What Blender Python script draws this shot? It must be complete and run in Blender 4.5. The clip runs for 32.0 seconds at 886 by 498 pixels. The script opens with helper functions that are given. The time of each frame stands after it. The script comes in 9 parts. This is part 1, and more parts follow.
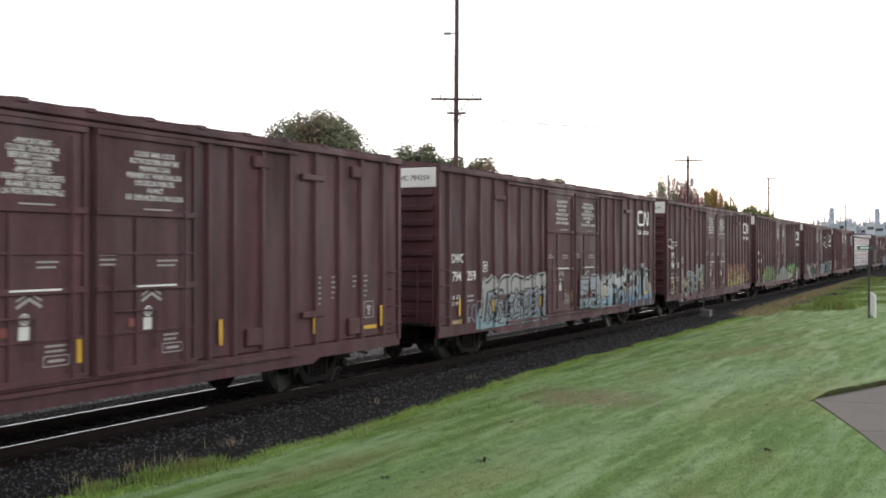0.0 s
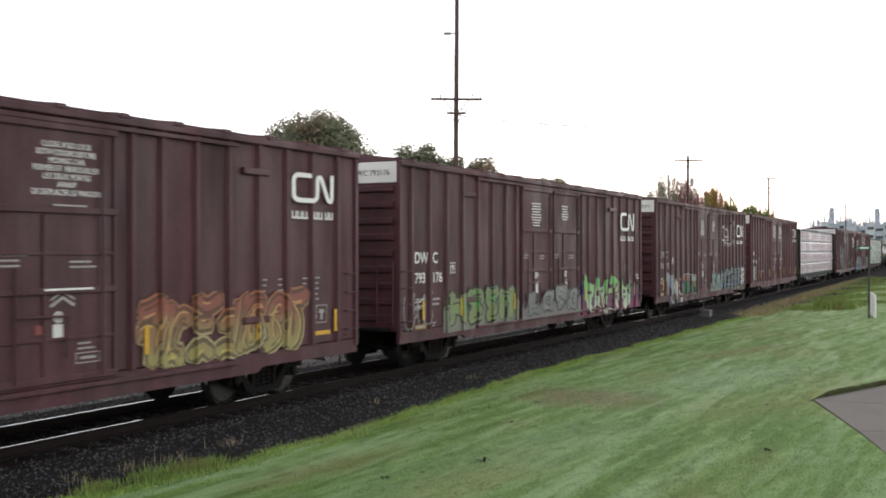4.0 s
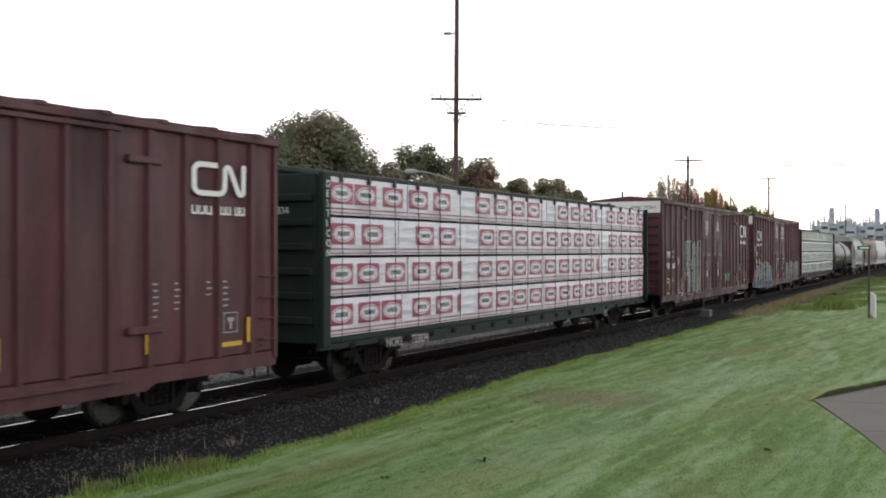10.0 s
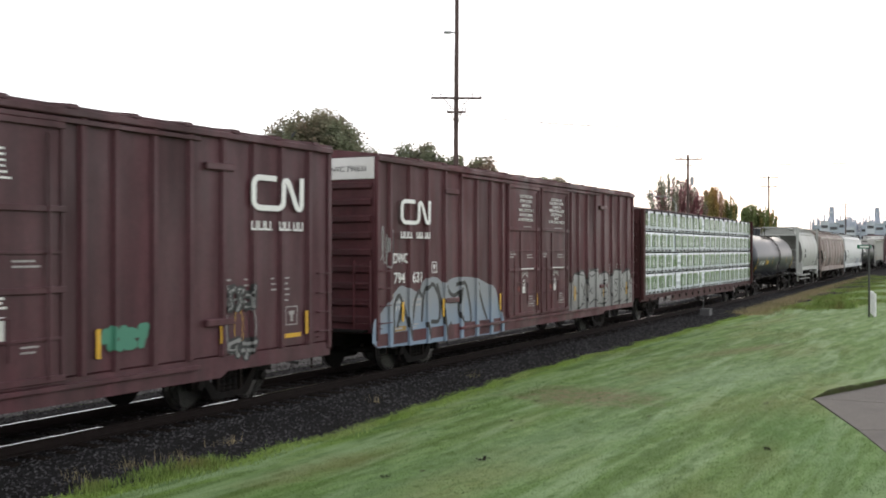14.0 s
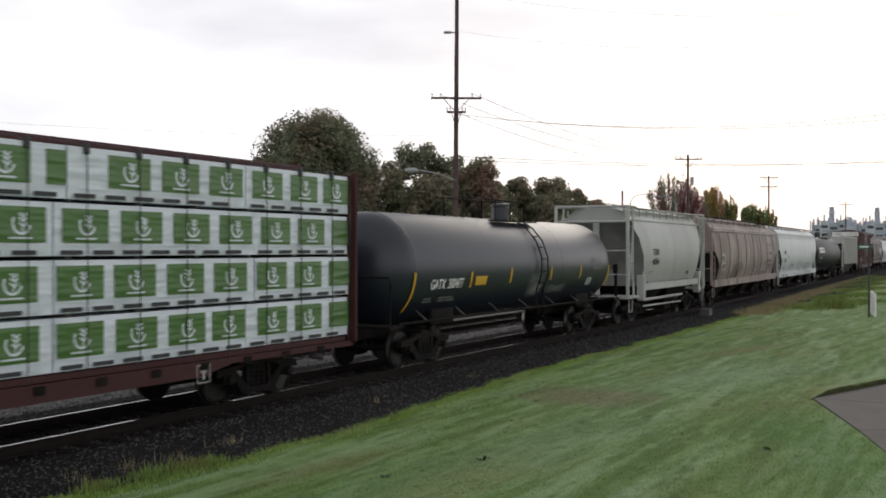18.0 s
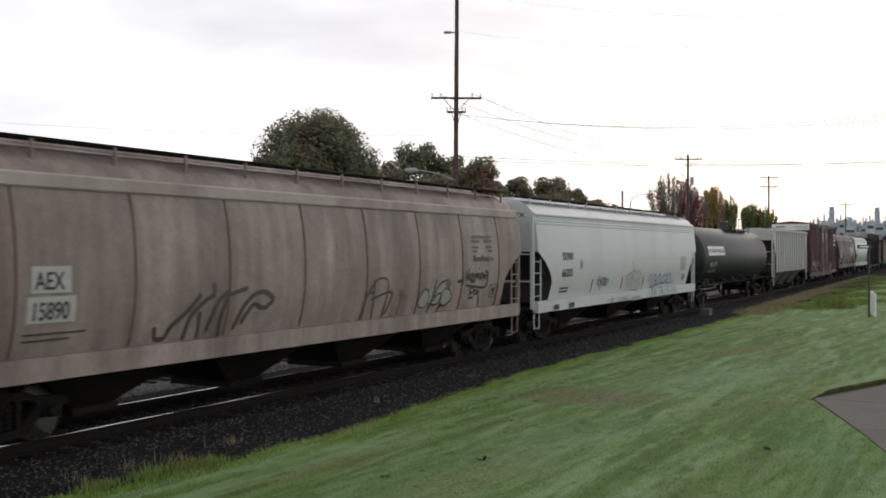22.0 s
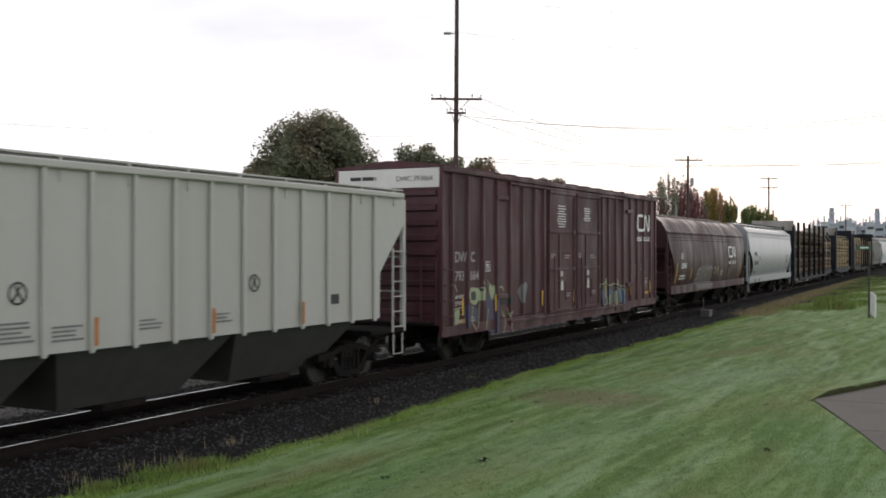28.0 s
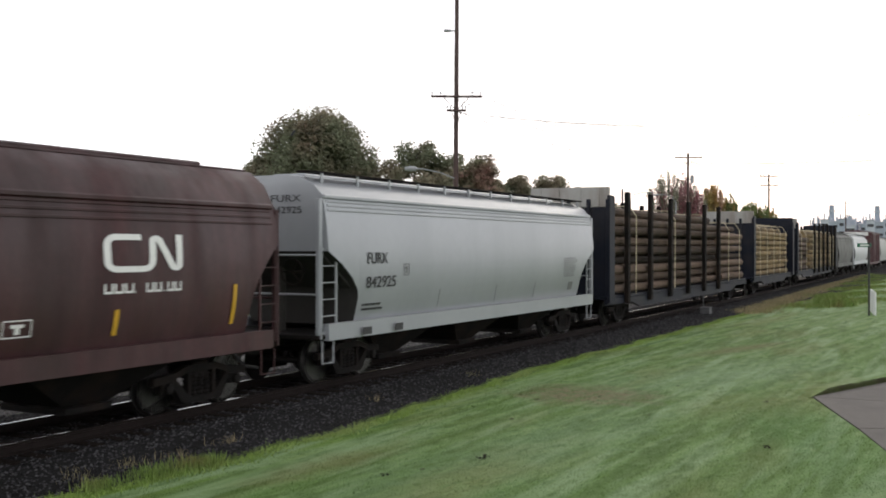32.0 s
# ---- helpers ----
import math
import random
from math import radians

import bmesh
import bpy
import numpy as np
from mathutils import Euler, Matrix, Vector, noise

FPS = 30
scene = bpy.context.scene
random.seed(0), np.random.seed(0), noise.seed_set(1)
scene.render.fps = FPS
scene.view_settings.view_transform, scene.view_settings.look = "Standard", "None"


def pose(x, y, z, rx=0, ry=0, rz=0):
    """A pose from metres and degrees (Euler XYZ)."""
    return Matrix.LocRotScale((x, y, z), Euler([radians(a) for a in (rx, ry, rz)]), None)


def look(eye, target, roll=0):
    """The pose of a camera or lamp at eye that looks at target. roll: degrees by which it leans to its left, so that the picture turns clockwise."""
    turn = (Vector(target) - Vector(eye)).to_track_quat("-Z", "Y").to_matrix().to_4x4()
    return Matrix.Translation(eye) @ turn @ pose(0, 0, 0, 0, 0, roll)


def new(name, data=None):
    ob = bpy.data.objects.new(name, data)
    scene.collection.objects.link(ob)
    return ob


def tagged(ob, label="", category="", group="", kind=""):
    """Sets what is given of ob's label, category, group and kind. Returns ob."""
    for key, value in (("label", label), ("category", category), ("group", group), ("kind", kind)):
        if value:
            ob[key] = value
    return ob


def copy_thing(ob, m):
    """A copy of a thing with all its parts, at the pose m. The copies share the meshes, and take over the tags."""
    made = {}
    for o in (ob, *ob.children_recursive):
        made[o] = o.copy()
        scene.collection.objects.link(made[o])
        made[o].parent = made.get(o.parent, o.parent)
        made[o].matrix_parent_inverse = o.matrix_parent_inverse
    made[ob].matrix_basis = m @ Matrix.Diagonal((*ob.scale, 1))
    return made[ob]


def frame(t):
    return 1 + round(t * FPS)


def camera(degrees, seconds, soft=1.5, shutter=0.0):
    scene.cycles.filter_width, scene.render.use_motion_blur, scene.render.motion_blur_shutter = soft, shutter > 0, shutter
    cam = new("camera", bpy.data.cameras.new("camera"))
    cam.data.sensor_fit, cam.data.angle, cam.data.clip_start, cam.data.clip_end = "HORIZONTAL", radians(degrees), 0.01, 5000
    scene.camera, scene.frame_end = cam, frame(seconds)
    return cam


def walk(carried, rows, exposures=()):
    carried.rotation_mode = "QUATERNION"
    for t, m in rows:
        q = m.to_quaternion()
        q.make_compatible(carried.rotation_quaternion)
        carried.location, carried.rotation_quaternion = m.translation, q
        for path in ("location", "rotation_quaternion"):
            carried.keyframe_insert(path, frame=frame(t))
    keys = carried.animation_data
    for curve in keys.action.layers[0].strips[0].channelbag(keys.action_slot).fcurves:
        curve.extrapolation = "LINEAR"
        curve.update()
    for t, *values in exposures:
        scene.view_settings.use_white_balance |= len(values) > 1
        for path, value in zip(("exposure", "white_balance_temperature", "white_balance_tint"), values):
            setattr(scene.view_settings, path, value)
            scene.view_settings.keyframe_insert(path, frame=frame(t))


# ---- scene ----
# World: x runs along the near track, y across it (0 is its centre), z = 0 is the top of the rail.
# ---- camera ----
EYE = Vector((0.0, -13.4, 2.85))
HEADING = 27.607
cam = camera(45.93, 32.0, soft=1.8, shutter=0.2)


def aim(lift):
    a = radians(HEADING)
    return look(EYE, EYE + Vector((100 * math.cos(a), 100 * math.sin(a), lift)))


walk(cam, [(0.0, aim(0.135)), (10.0, aim(0.135)), (10.6, aim(0.03)), (25.0, aim(0.03)), (25.6, aim(0.12)), (27.9, aim(0.12)),
           (28.6, aim(0.03)), (29.6, aim(-0.03)), (31.3, aim(-0.05)), (32.0, aim(-0.12))],
     exposures=[(0.0, 0.28), (9.4, 0.28), (10.0, 0.04), (10.7, -0.36), (12.2, -0.36), (13.3, 0.26), (15.2, 0.26), (16.9, -0.40), (22.0, -0.42), (24.0, -0.52), (25.0, -0.5), (27.6, -0.36), (29.0, -0.1), (30.0, 0.1), (32.0, 0.01)])

# ---- sky and sun ----
SUN_HEADING = HEADING - 18.0
world = bpy.data.worlds.new("overcast_sky")
scene.world = world
world.use_nodes = True
wn, wl = world.node_tree.nodes, world.node_tree.links
wn.clear()
w_out = wn.new("ShaderNodeOutputWorld")
w_bg = wn.new("ShaderNodeBackground")
w_sky = wn.new("ShaderNodeTexSky")
w_sky.sky_type = "NISHITA"
w_sky.sun_disc = False
w_sky.sun_elevation = radians(5)
w_sky.sun_rotation = radians(90 - SUN_HEADING)
w_sky.air_density, w_sky.dust_density = 1.0, 3.0
w_scale = wn.new("ShaderNodeMix")
w_scale.data_type, w_scale.blend_type = "RGBA", "MULTIPLY"
w_scale.inputs[0].default_value = 1.0
w_scale.inputs[7].default_value = (0.1, 0.1, 0.1, 1)
w_co = wn.new("ShaderNodeTexCoord")
w_map = wn.new("ShaderNodeMapping")
w_map.inputs["Scale"].default_value = (1.6, 1.6, 5.0)
w_noise = wn.new("ShaderNodeTexNoise")
w_noise.inputs["Scale"].default_value, w_noise.inputs["Detail"].default_value = 1.7, 5
w_ramp = wn.new("ShaderNodeValToRGB")
w_ramp.color_ramp.elements[0].position, w_ramp.color_ramp.elements[0].color = 0.32, (1.22, 1.22, 1.31, 1)
w_ramp.color_ramp.elements[1].position, w_ramp.color_ramp.elements[1].color = 0.54, (1.62, 1.61, 1.66, 1)
w_mix = wn.new("ShaderNodeMix")
w_mix.data_type = "RGBA"
w_mix.inputs[0].default_value = 0.9
wl.new(w_co.outputs["Generated"], w_map.inputs["Vector"])
wl.new(w_map.outputs[0], w_noise.inputs["Vector"])
wl.new(w_noise.outputs["Fac"], w_ramp.inputs[0])
wl.new(w_sky.outputs[0], w_scale.inputs[6])
wl.new(w_scale.outputs[2], w_mix.inputs[6])
wl.new(w_ramp.outputs[0], w_mix.inputs[7])
# the cloud cover is thickest overhead and thins towards the bright horizon
w_sep = wn.new("ShaderNodeSeparateXYZ")
w_high = wn.new("ShaderNodeMapRange")
w_high.interpolation_type = "SMOOTHSTEP"
w_high.inputs[1].default_value, w_high.inputs[2].default_value = 0.22, 0.75
w_high.inputs[3].default_value, w_high.inputs[4].default_value = 1.0, 0.5
w_dim = wn.new("ShaderNodeMix")
w_dim.data_type, w_dim.blend_type = "RGBA", "MULTIPLY"
w_dim.inputs[0].default_value = 1.0
wl.new(w_co.outputs["Generated"], w_sep.inputs[0])
wl.new(w_sep.outputs[2], w_high.inputs[0])
wl.new(w_mix.outputs[2], w_dim.inputs[6])
wl.new(w_high.outputs[0], w_dim.inputs[7])
wl.new(w_dim.outputs[2], w_bg.inputs["Color"])
wl.new(w_bg.outputs[0], w_out.inputs["Surface"])
w_bg.inputs["Strength"].default_value = 1.0

sun = new("sun", bpy.data.lights.new("sun", "SUN"))
sun.data.energy, sun.data.angle, sun.data.color = 0.5, radians(25), (1.0, 0.9, 0.78)
sun.matrix_world = look((0, 0, 50), (-50 * math.cos(radians(SUN_HEADING)), -50 * math.sin(radians(SUN_HEADING)), 32))

# ---- the course of the tracks and of the train ----
BEND = 0.01903


def drift(s):
    """How far the tracks have swung away to +y at s metres along."""
    u = min(max(s - 30.0, 0.0), 30.0)
    return BEND * u * u / 60.0 + BEND * max(0.0, s - 60.0)


def swing(s):
    return BEND * min(max(s - 30.0, 0.0), 30.0) / 30.0


def run(t):
    """Metres that the train has rolled by t seconds."""
    return 10.73729 * t + 0.00398 * (t - 16.0) ** 2


# ---- mesh helpers ----
def add_mesh(bm, verts, faces, mi=0):
    vs = [bm.verts.new(v) for v in verts]
    for f in faces:
        fc = bm.faces.new([vs[i] for i in f])
        fc.material_index = mi
    return vs


BOX_FACES = [(0, 3, 2, 1), (4, 5, 6, 7), (0, 1, 5, 4), (1, 2, 6, 5), (2, 3, 7, 6), (3, 0, 4, 7)]


def box(bm, x0, x1, y0, y1, z0, z1, b=0.0, mi=0):
    """A box with edges chamfered by b."""
    x0, x1, y0, y1, z0, z1 = min(x0, x1), max(x0, x1), min(y0, y1), max(y0, y1), min(z0, z1), max(z0, z1)
    if b <= 0:
        add_mesh(bm, [(x0, y0, z0), (x1, y0, z0), (x1, y1, z0), (x0, y1, z0), (x0, y0, z1), (x1, y0, z1), (x1, y1, z1), (x0, y1, z1)], BOX_FACES, mi)
        return
    b = min(b, (x1 - x0) * 0.45, (y1 - y0) * 0.45, (z1 - z0) * 0.45)
    corner = {}
    vs, fs = [], []
    for i, x in enumerate((x0, x1)):
        for j, y in enumerate((y0, y1)):
            for k, z in enumerate((z0, z1)):
                sx, sy, sz = (1 - 2 * i) * b, (1 - 2 * j) * b, (1 - 2 * k) * b
                n = len(vs)
                vs += [(x, y + sy, z + sz), (x + sx, y, z + sz), (x + sx, y + sy, z)]
                corner[i, j, k] = n
                fs.append((n, n + 1, n + 2) if (i + j + k) % 2 == 1 else (n, n + 2, n + 1))
    c = corner
    for i in (0, 1):
        q = [c[i, 0, 0], c[i, 1, 0], c[i, 1, 1], c[i, 0, 1]]
        fs.append(tuple(q) if i else tuple(reversed(q)))
        q = [c[0, i, 0] + 1, c[1, i, 0] + 1, c[1, i, 1] + 1, c[0, i, 1] + 1]
        fs.append(tuple(reversed(q)) if i else tuple(q))
        q = [c[0, 0, i] + 2, c[1, 0, i] + 2, c[1, 1, i] + 2, c[0, 1, i] + 2]
        fs.append(tuple(q) if i else tuple(reversed(q)))
    for i in (0, 1):
        for j in (0, 1):
            q = [c[i, j, 0], c[i, j, 0] + 1, c[i, j, 1] + 1, c[i, j, 1]]
            fs.append(tuple(reversed(q)) if (i + j) % 2 else tuple(q))
            q = [c[i, 0, j], c[i, 0, j] + 2, c[i, 1, j] + 2, c[i, 1, j]]
            fs.append(tuple(q) if (i + j) % 2 else tuple(reversed(q)))
            q = [c[0, i, j] + 1, c[0, i, j] + 2, c[1, i, j] + 2, c[1, i, j] + 1]
            fs.append(tuple(reversed(q)) if (i + j) % 2 else tuple(q))
    add_mesh(bm, vs, fs, mi)


def tube(bm, p0, p1, r0, r1=None, n=8, mi=0):
    """A round bar, tapered from r0 to r1."""
    r1 = r0 if r1 is None else r1
    p0, p1 = Vector(p0), Vector(p1)
    d = (p1 - p0).normalized()
    u = d.orthogonal().normalized()
    w = d.cross(u)
    ring = [u * math.cos(2 * math.pi * i / n) + w * math.sin(2 * math.pi * i / n) for i in range(n)]
    vs = [p0 + q * r0 for q in ring] + [p1 + q * r1 for q in ring]
    fs = [(i, (i + 1) % n, n + (i + 1) % n, n + i) for i in range(n)] + [tuple(reversed(range(n))), tuple(range(n, 2 * n))]
    add_mesh(bm, vs, fs, mi)


def bent(bm, pts, r, n=6, mi=0):
    """One continuous round bar through the points. r: a radius, or one for each point."""
    pts = [Vector(p) for p in pts]
    vs, fs = [], []
    u = None
    for i, p in enumerate(pts):
        d = (pts[min(i + 1, len(pts) - 1)] - pts[max(i - 1, 0)]).normalized()
        u = d.orthogonal().normalized() if u is None else (u - d * u.dot(d)).normalized()
        w = d.cross(u)
        rr = r[i] if isinstance(r, (list, tuple)) else r
        vs += [p + (u * math.cos(2 * math.pi * k / n) + w * math.sin(2 * math.pi * k / n)) * rr for k in range(n)]
    for i in range(len(pts) - 1):
        fs += [(i * n + k, i * n + (k + 1) % n, (i + 1) * n + (k + 1) % n, (i + 1) * n + k) for k in range(n)]
    m = (len(pts) - 1) * n
    fs += [tuple(reversed(range(n))), tuple(range(m, m + n))]
    add_mesh(bm, vs, fs, mi)


def prism(bm, outline, y0, y1, mi=0):
    """An outline in x and z, pulled from y0 to y1."""
    n = len(outline)
    vs = [(x, y0, z) for x, z in outline] + [(x, y1, z) for x, z in outline]
    fs = [tuple(range(n)), tuple(reversed(range(n, 2 * n)))] + [(i, n + i, n + (i + 1) % n, (i + 1) % n) for i in range(n)]
    add_mesh(bm, vs, fs, mi)


def prism_x(bm, outline, x0, x1, mi=0):
    """An outline in y and z, pulled from x0 to x1."""
    n = len(outline)
    vs = [(x0, y, z) for y, z in outline] + [(x1, y, z) for y, z in outline]
    fs = [tuple(range(n)), tuple(reversed(range(n, 2 * n)))] + [(i, n + i, n + (i + 1) % n, (i + 1) % n) for i in range(n)]
    add_mesh(bm, vs, fs, mi)


def spun(bm, profile, axis="x", n=24, at=(0, 0, 0), mi=0):
    """A profile of (distance along the axis, radius) turned round the axis."""
    vs, fs = [], []
    for d, r in profile:
        for i in range(n):
            a = 2 * math.pi * i / n
            c, s_ = r * math.cos(a), r * math.sin(a)
            vs.append({"x": (at[0] + d, at[1] + c, at[2] + s_), "y": (at[0] + s_, at[1] + d, at[2] + c), "z": (at[0] + c, at[1] + s_, at[2] + d)}[axis])
    for k in range(len(profile) - 1):
        for i in range(n):
            j = (i + 1) % n
            fs.append((k * n + i, k * n + j, (k + 1) * n + j, (k + 1) * n + i))
    fs.append(tuple(reversed(range(n))))
    fs.append(tuple(range((len(profile) - 1) * n, len(profile) * n)))
    add_mesh(bm, vs, fs, mi)


def to_mesh(name, bm, mats, smooth=False):
    bmesh.ops.recalc_face_normals(bm, faces=bm.faces[:])
    if smooth:
        for e in bm.edges:
            if len(e.link_faces) == 2 and e.calc_face_angle(0.0) > 0.6:
                e.smooth = False
    me = bpy.data.meshes.new(name)
    bm.to_mesh(me)
    bm.free()
    for m in (mats if isinstance(mats, (list, tuple)) else [mats]):
        me.materials.append(m)
    if smooth:
        for p in me.polygons:
            p.use_smooth = True
    return me


def part(name, bm, material, parent, label="", smooth=False, at=None):
    """One mesh object under a thing or under a part. bm: a bmesh or a mesh to share."""
    me = bm if isinstance(bm, bpy.types.Mesh) else to_mesh(name, bm, material, smooth)
    ob = new(name, me)
    ob.parent = parent
    if at is not None:
        ob.matrix_basis = at if isinstance(at, Matrix) else Matrix.Translation(at)
    if label:
        tagged(ob, label)
    return ob


def thing(name, label, category, group="", kind="", at=None, bm=None, material=None, smooth=False):
    ob = new(name, to_mesh(name, bm, material, smooth) if bm is not None else None)
    if at is not None:
        ob.matrix_basis = at if isinstance(at, Matrix) else Matrix.Translation(at)
    return tagged(ob, label, category, group, kind)


def BM():
    return bmesh.new()


# ---- materials ----
def mat(name, base, rough=0.6, metal=0.0, var=0.25, scale=3.0, stain=None, stain_scale=0.7, stain_amount=0.5, bump=0.0, bump_scale=40.0, island=0.0, streak=False, spec=0.5):
    """A surface with grain at a fine scale, stains at a broad one and a little relief."""
    m = bpy.data.materials.new(name)
    m.use_nodes = True
    n, l = m.node_tree.nodes, m.node_tree.links
    p = n["Principled BSDF"]
    p.inputs["Roughness"].default_value, p.inputs["Metallic"].default_value = rough, metal
    p.inputs["Specular IOR Level"].default_value = spec
    co = n.new("ShaderNodeTexCoord")
    mp = n.new("ShaderNodeMapping")
    if streak:
        mp.inputs["Scale"].default_value = (1.0, 1.0, 0.12)
    l.new(co.outputs["Object"], mp.inputs["Vector"])
    fine = n.new("ShaderNodeTexNoise")
    fine.inputs["Scale"].default_value, fine.inputs["Detail"].default_value = scale, 6
    l.new(co.outputs["Object"], fine.inputs["Vector"])
    wide = n.new("ShaderNodeTexNoise")
    wide.inputs["Scale"].default_value, wide.inputs["Detail"].default_value = stain_scale, 5
    l.new(mp.outputs[0], wide.inputs["Vector"])
    dark = tuple(c * (1 - var) for c in base)
    lite = tuple(min(1, c * (1 + var)) for c in base)
    mix = n.new("ShaderNodeMix")
    mix.data_type = "RGBA"
    mix.inputs[6].default_value, mix.inputs[7].default_value = (*dark, 1), (*lite, 1)
    l.new(fine.outputs["Fac"], mix.inputs[0])
    last = mix.outputs[2]
    if stain:
        ramp = n.new("ShaderNodeMapRange")
        ramp.inputs[1].default_value, ramp.inputs[2].default_value = 0.45, 0.7
        ramp.inputs[3].default_value, ramp.inputs[4].default_value = 0.0, stain_amount
        l.new(wide.outputs["Fac"], ramp.inputs[0])
        m2 = n.new("ShaderNodeMix")
        m2.data_type = "RGBA"
        m2.inputs[7].default_value = (*stain, 1)
        l.new(ramp.outputs[0], m2.inputs[0])
        l.new(last, m2.inputs[6])
        last = m2.outputs[2]
    if island:
        geo = n.new("ShaderNodeNewGeometry")
        hsv = n.new("ShaderNodeHueSaturation")
        rng = n.new("ShaderNodeMapRange")
        rng.inputs[3].default_value, rng.inputs[4].default_value = 1 - island, 1 + island
        l.new(geo.outputs["Random Per Island"], rng.inputs[0])
        l.new(rng.outputs[0], hsv.inputs["Value"])
        l.new(last, hsv.inputs["Color"])
        last = hsv.outputs[0]
    l.new(last, p.inputs["Base Color"])
    if bump:
        bn = n.new("ShaderNodeTexNoise")
        bn.inputs["Scale"].default_value, bn.inputs["Detail"].default_value = bump_scale, 4
        l.new(co.outputs["Object"], bn.inputs["Vector"])
        b = n.new("ShaderNodeBump")
        b.inputs["Strength"].default_value, b.inputs["Distance"].default_value = bump, 0.02
        l.new(bn.outputs["Fac"], b.inputs["Height"])
        l.new(b.outputs[0], p.inputs["Normal"])
    return m


def two_tone(name, low, high, z0, z1, rough=0.5):
    """Spray paint that fades from one colour to another with height, blotchy."""
    m = bpy.data.materials.new(name)
    m.use_nodes = True
    n, l = m.node_tree.nodes, m.node_tree.links
    p = n["Principled BSDF"]
    p.inputs["Roughness"].default_value = rough
    co = n.new("ShaderNodeTexCoord")
    sep = n.new("ShaderNodeSeparateXYZ")
    l.new(co.outputs["Object"], sep.inputs[0])
    no = n.new("ShaderNodeTexNoise")
    no.inputs["Scale"].default_value = 2.5
    l.new(co.outputs["Object"], no.inputs["Vector"])
    ad = n.new("ShaderNodeMath")
    ad.operation = "MULTIPLY_ADD"
    ad.inputs[1].default_value, ad.inputs[2].default_value = 0.9, -0.45
    l.new(no.outputs["Fac"], ad.inputs[0])
    a2 = n.new("ShaderNodeMath")
    l.new(sep.outputs[2], a2.inputs[0])
    l.new(ad.outputs[0], a2.inputs[1])
    r = n.new("ShaderNodeMapRange")
    r.inputs[1].default_value, r.inputs[2].default_value = z0, z1
    l.new(a2.outputs[0], r.inputs[0])
    mix = n.new("ShaderNodeMix")
    mix.data_type = "RGBA"
    mix.inputs[6].default_value, mix.inputs[7].default_value = (*low, 1), (*high, 1)
    l.new(r.outputs[0], mix.inputs[0])
    l.new(mix.outputs[2], p.inputs["Base Color"])
    return m


def car_paint(name, base, grime, rough):
    """Weathered car paint: faded and grimy streaks down the sheets, dulled blotches, sheets a little buckled."""
    m = mat(name, base, rough, 0, 0.2, 6, grime, 0.55, 0.75, 0.0, 60, streak=True, spec=0.42)
    n, l = m.node_tree.nodes, m.node_tree.links
    p = n["Principled BSDF"]
    co = n.new("ShaderNodeTexCoord")

    def field(scale, stretch, detail):
        mp = n.new("ShaderNodeMapping")
        mp.inputs["Scale"].default_value = stretch
        l.new(co.outputs["Object"], mp.inputs["Vector"])
        no = n.new("ShaderNodeTexNoise")
        no.inputs["Scale"].default_value, no.inputs["Detail"].default_value = scale, detail
        l.new(mp.outputs[0], no.inputs["Vector"])
        return no.outputs["Fac"]

    last = p.inputs["Base Color"].links[0].from_socket
    for fac, lo, hi, a, b in ((field(2.6, (1, 1, 0.10), 6), 0.35, 0.7, 0.78, 1.22), (field(0.9, (1, 1, 0.8), 5), 0.35, 0.65, 0.86, 1.14), (field(26, (1, 1, 0.5), 3), 0.3, 0.7, 0.9, 1.1)):
        r = n.new("ShaderNodeMapRange")
        r.inputs[1].default_value, r.inputs[2].default_value, r.inputs[3].default_value, r.inputs[4].default_value = lo, hi, a, b
        l.new(fac, r.inputs[0])
        mx = n.new("ShaderNodeMix")
        mx.data_type, mx.blend_type = "RGBA", "MULTIPLY"
        mx.inputs[0].default_value = 1.0
        l.new(last, mx.inputs[6])
        l.new(r.outputs[0], mx.inputs[7])
        last = mx.outputs[2]
    l.new(last, p.inputs["Base Color"])
    rr = n.new("ShaderNodeMapRange")
    rr.inputs[1].default_value, rr.inputs[2].default_value = 0.35, 0.65
    rr.inputs[3].default_value, rr.inputs[4].default_value = rough - 0.14, rough + 0.16
    l.new(field(1.6, (1, 1, 0.25), 4), rr.inputs[0])
    l.new(rr.outputs[0], p.inputs["Roughness"])
    b = n.new("ShaderNodeBump")
    b.inputs["Strength"].default_value, b.inputs["Distance"].default_value = 0.5, 0.03
    l.new(field(1.3, (1, 1, 1.4), 2), b.inputs["Height"])
    l.new(b.outputs[0], p.inputs["Normal"])
    return m


MAROON = car_paint("maroon_car_paint", (0.080, 0.0275, 0.0345), (0.043, 0.02, 0.0225), 0.56)
MAROON2 = car_paint("faded_maroon_paint", (0.090, 0.0265, 0.032), (0.048, 0.022, 0.0235), 0.56)
HOPPER_RED = car_paint("brown_red_hopper_paint", (0.053, 0.019, 0.0205), (0.033, 0.0165, 0.0165), 0.54)
WHITE = mat("white_panel_paint", (0.72, 0.72, 0.70), 0.5, 0, 0.08, 6, (0.45, 0.42, 0.38), 0.9, 0.4, streak=True)
LETTER = mat("white_lettering", (0.78, 0.78, 0.76), 0.6, 0, 0.12, 12)
DIM_LETTER = mat("dulled_white_lettering", (0.36, 0.34, 0.33), 0.6, 0, 0.15, 12)
GREY_INK = mat("faded_grey_lettering", (0.17, 0.17, 0.17), 0.6, 0, 0.15, 12)
INK = mat("black_lettering", (0.03, 0.03, 0.032), 0.6, 0, 0.1, 12)
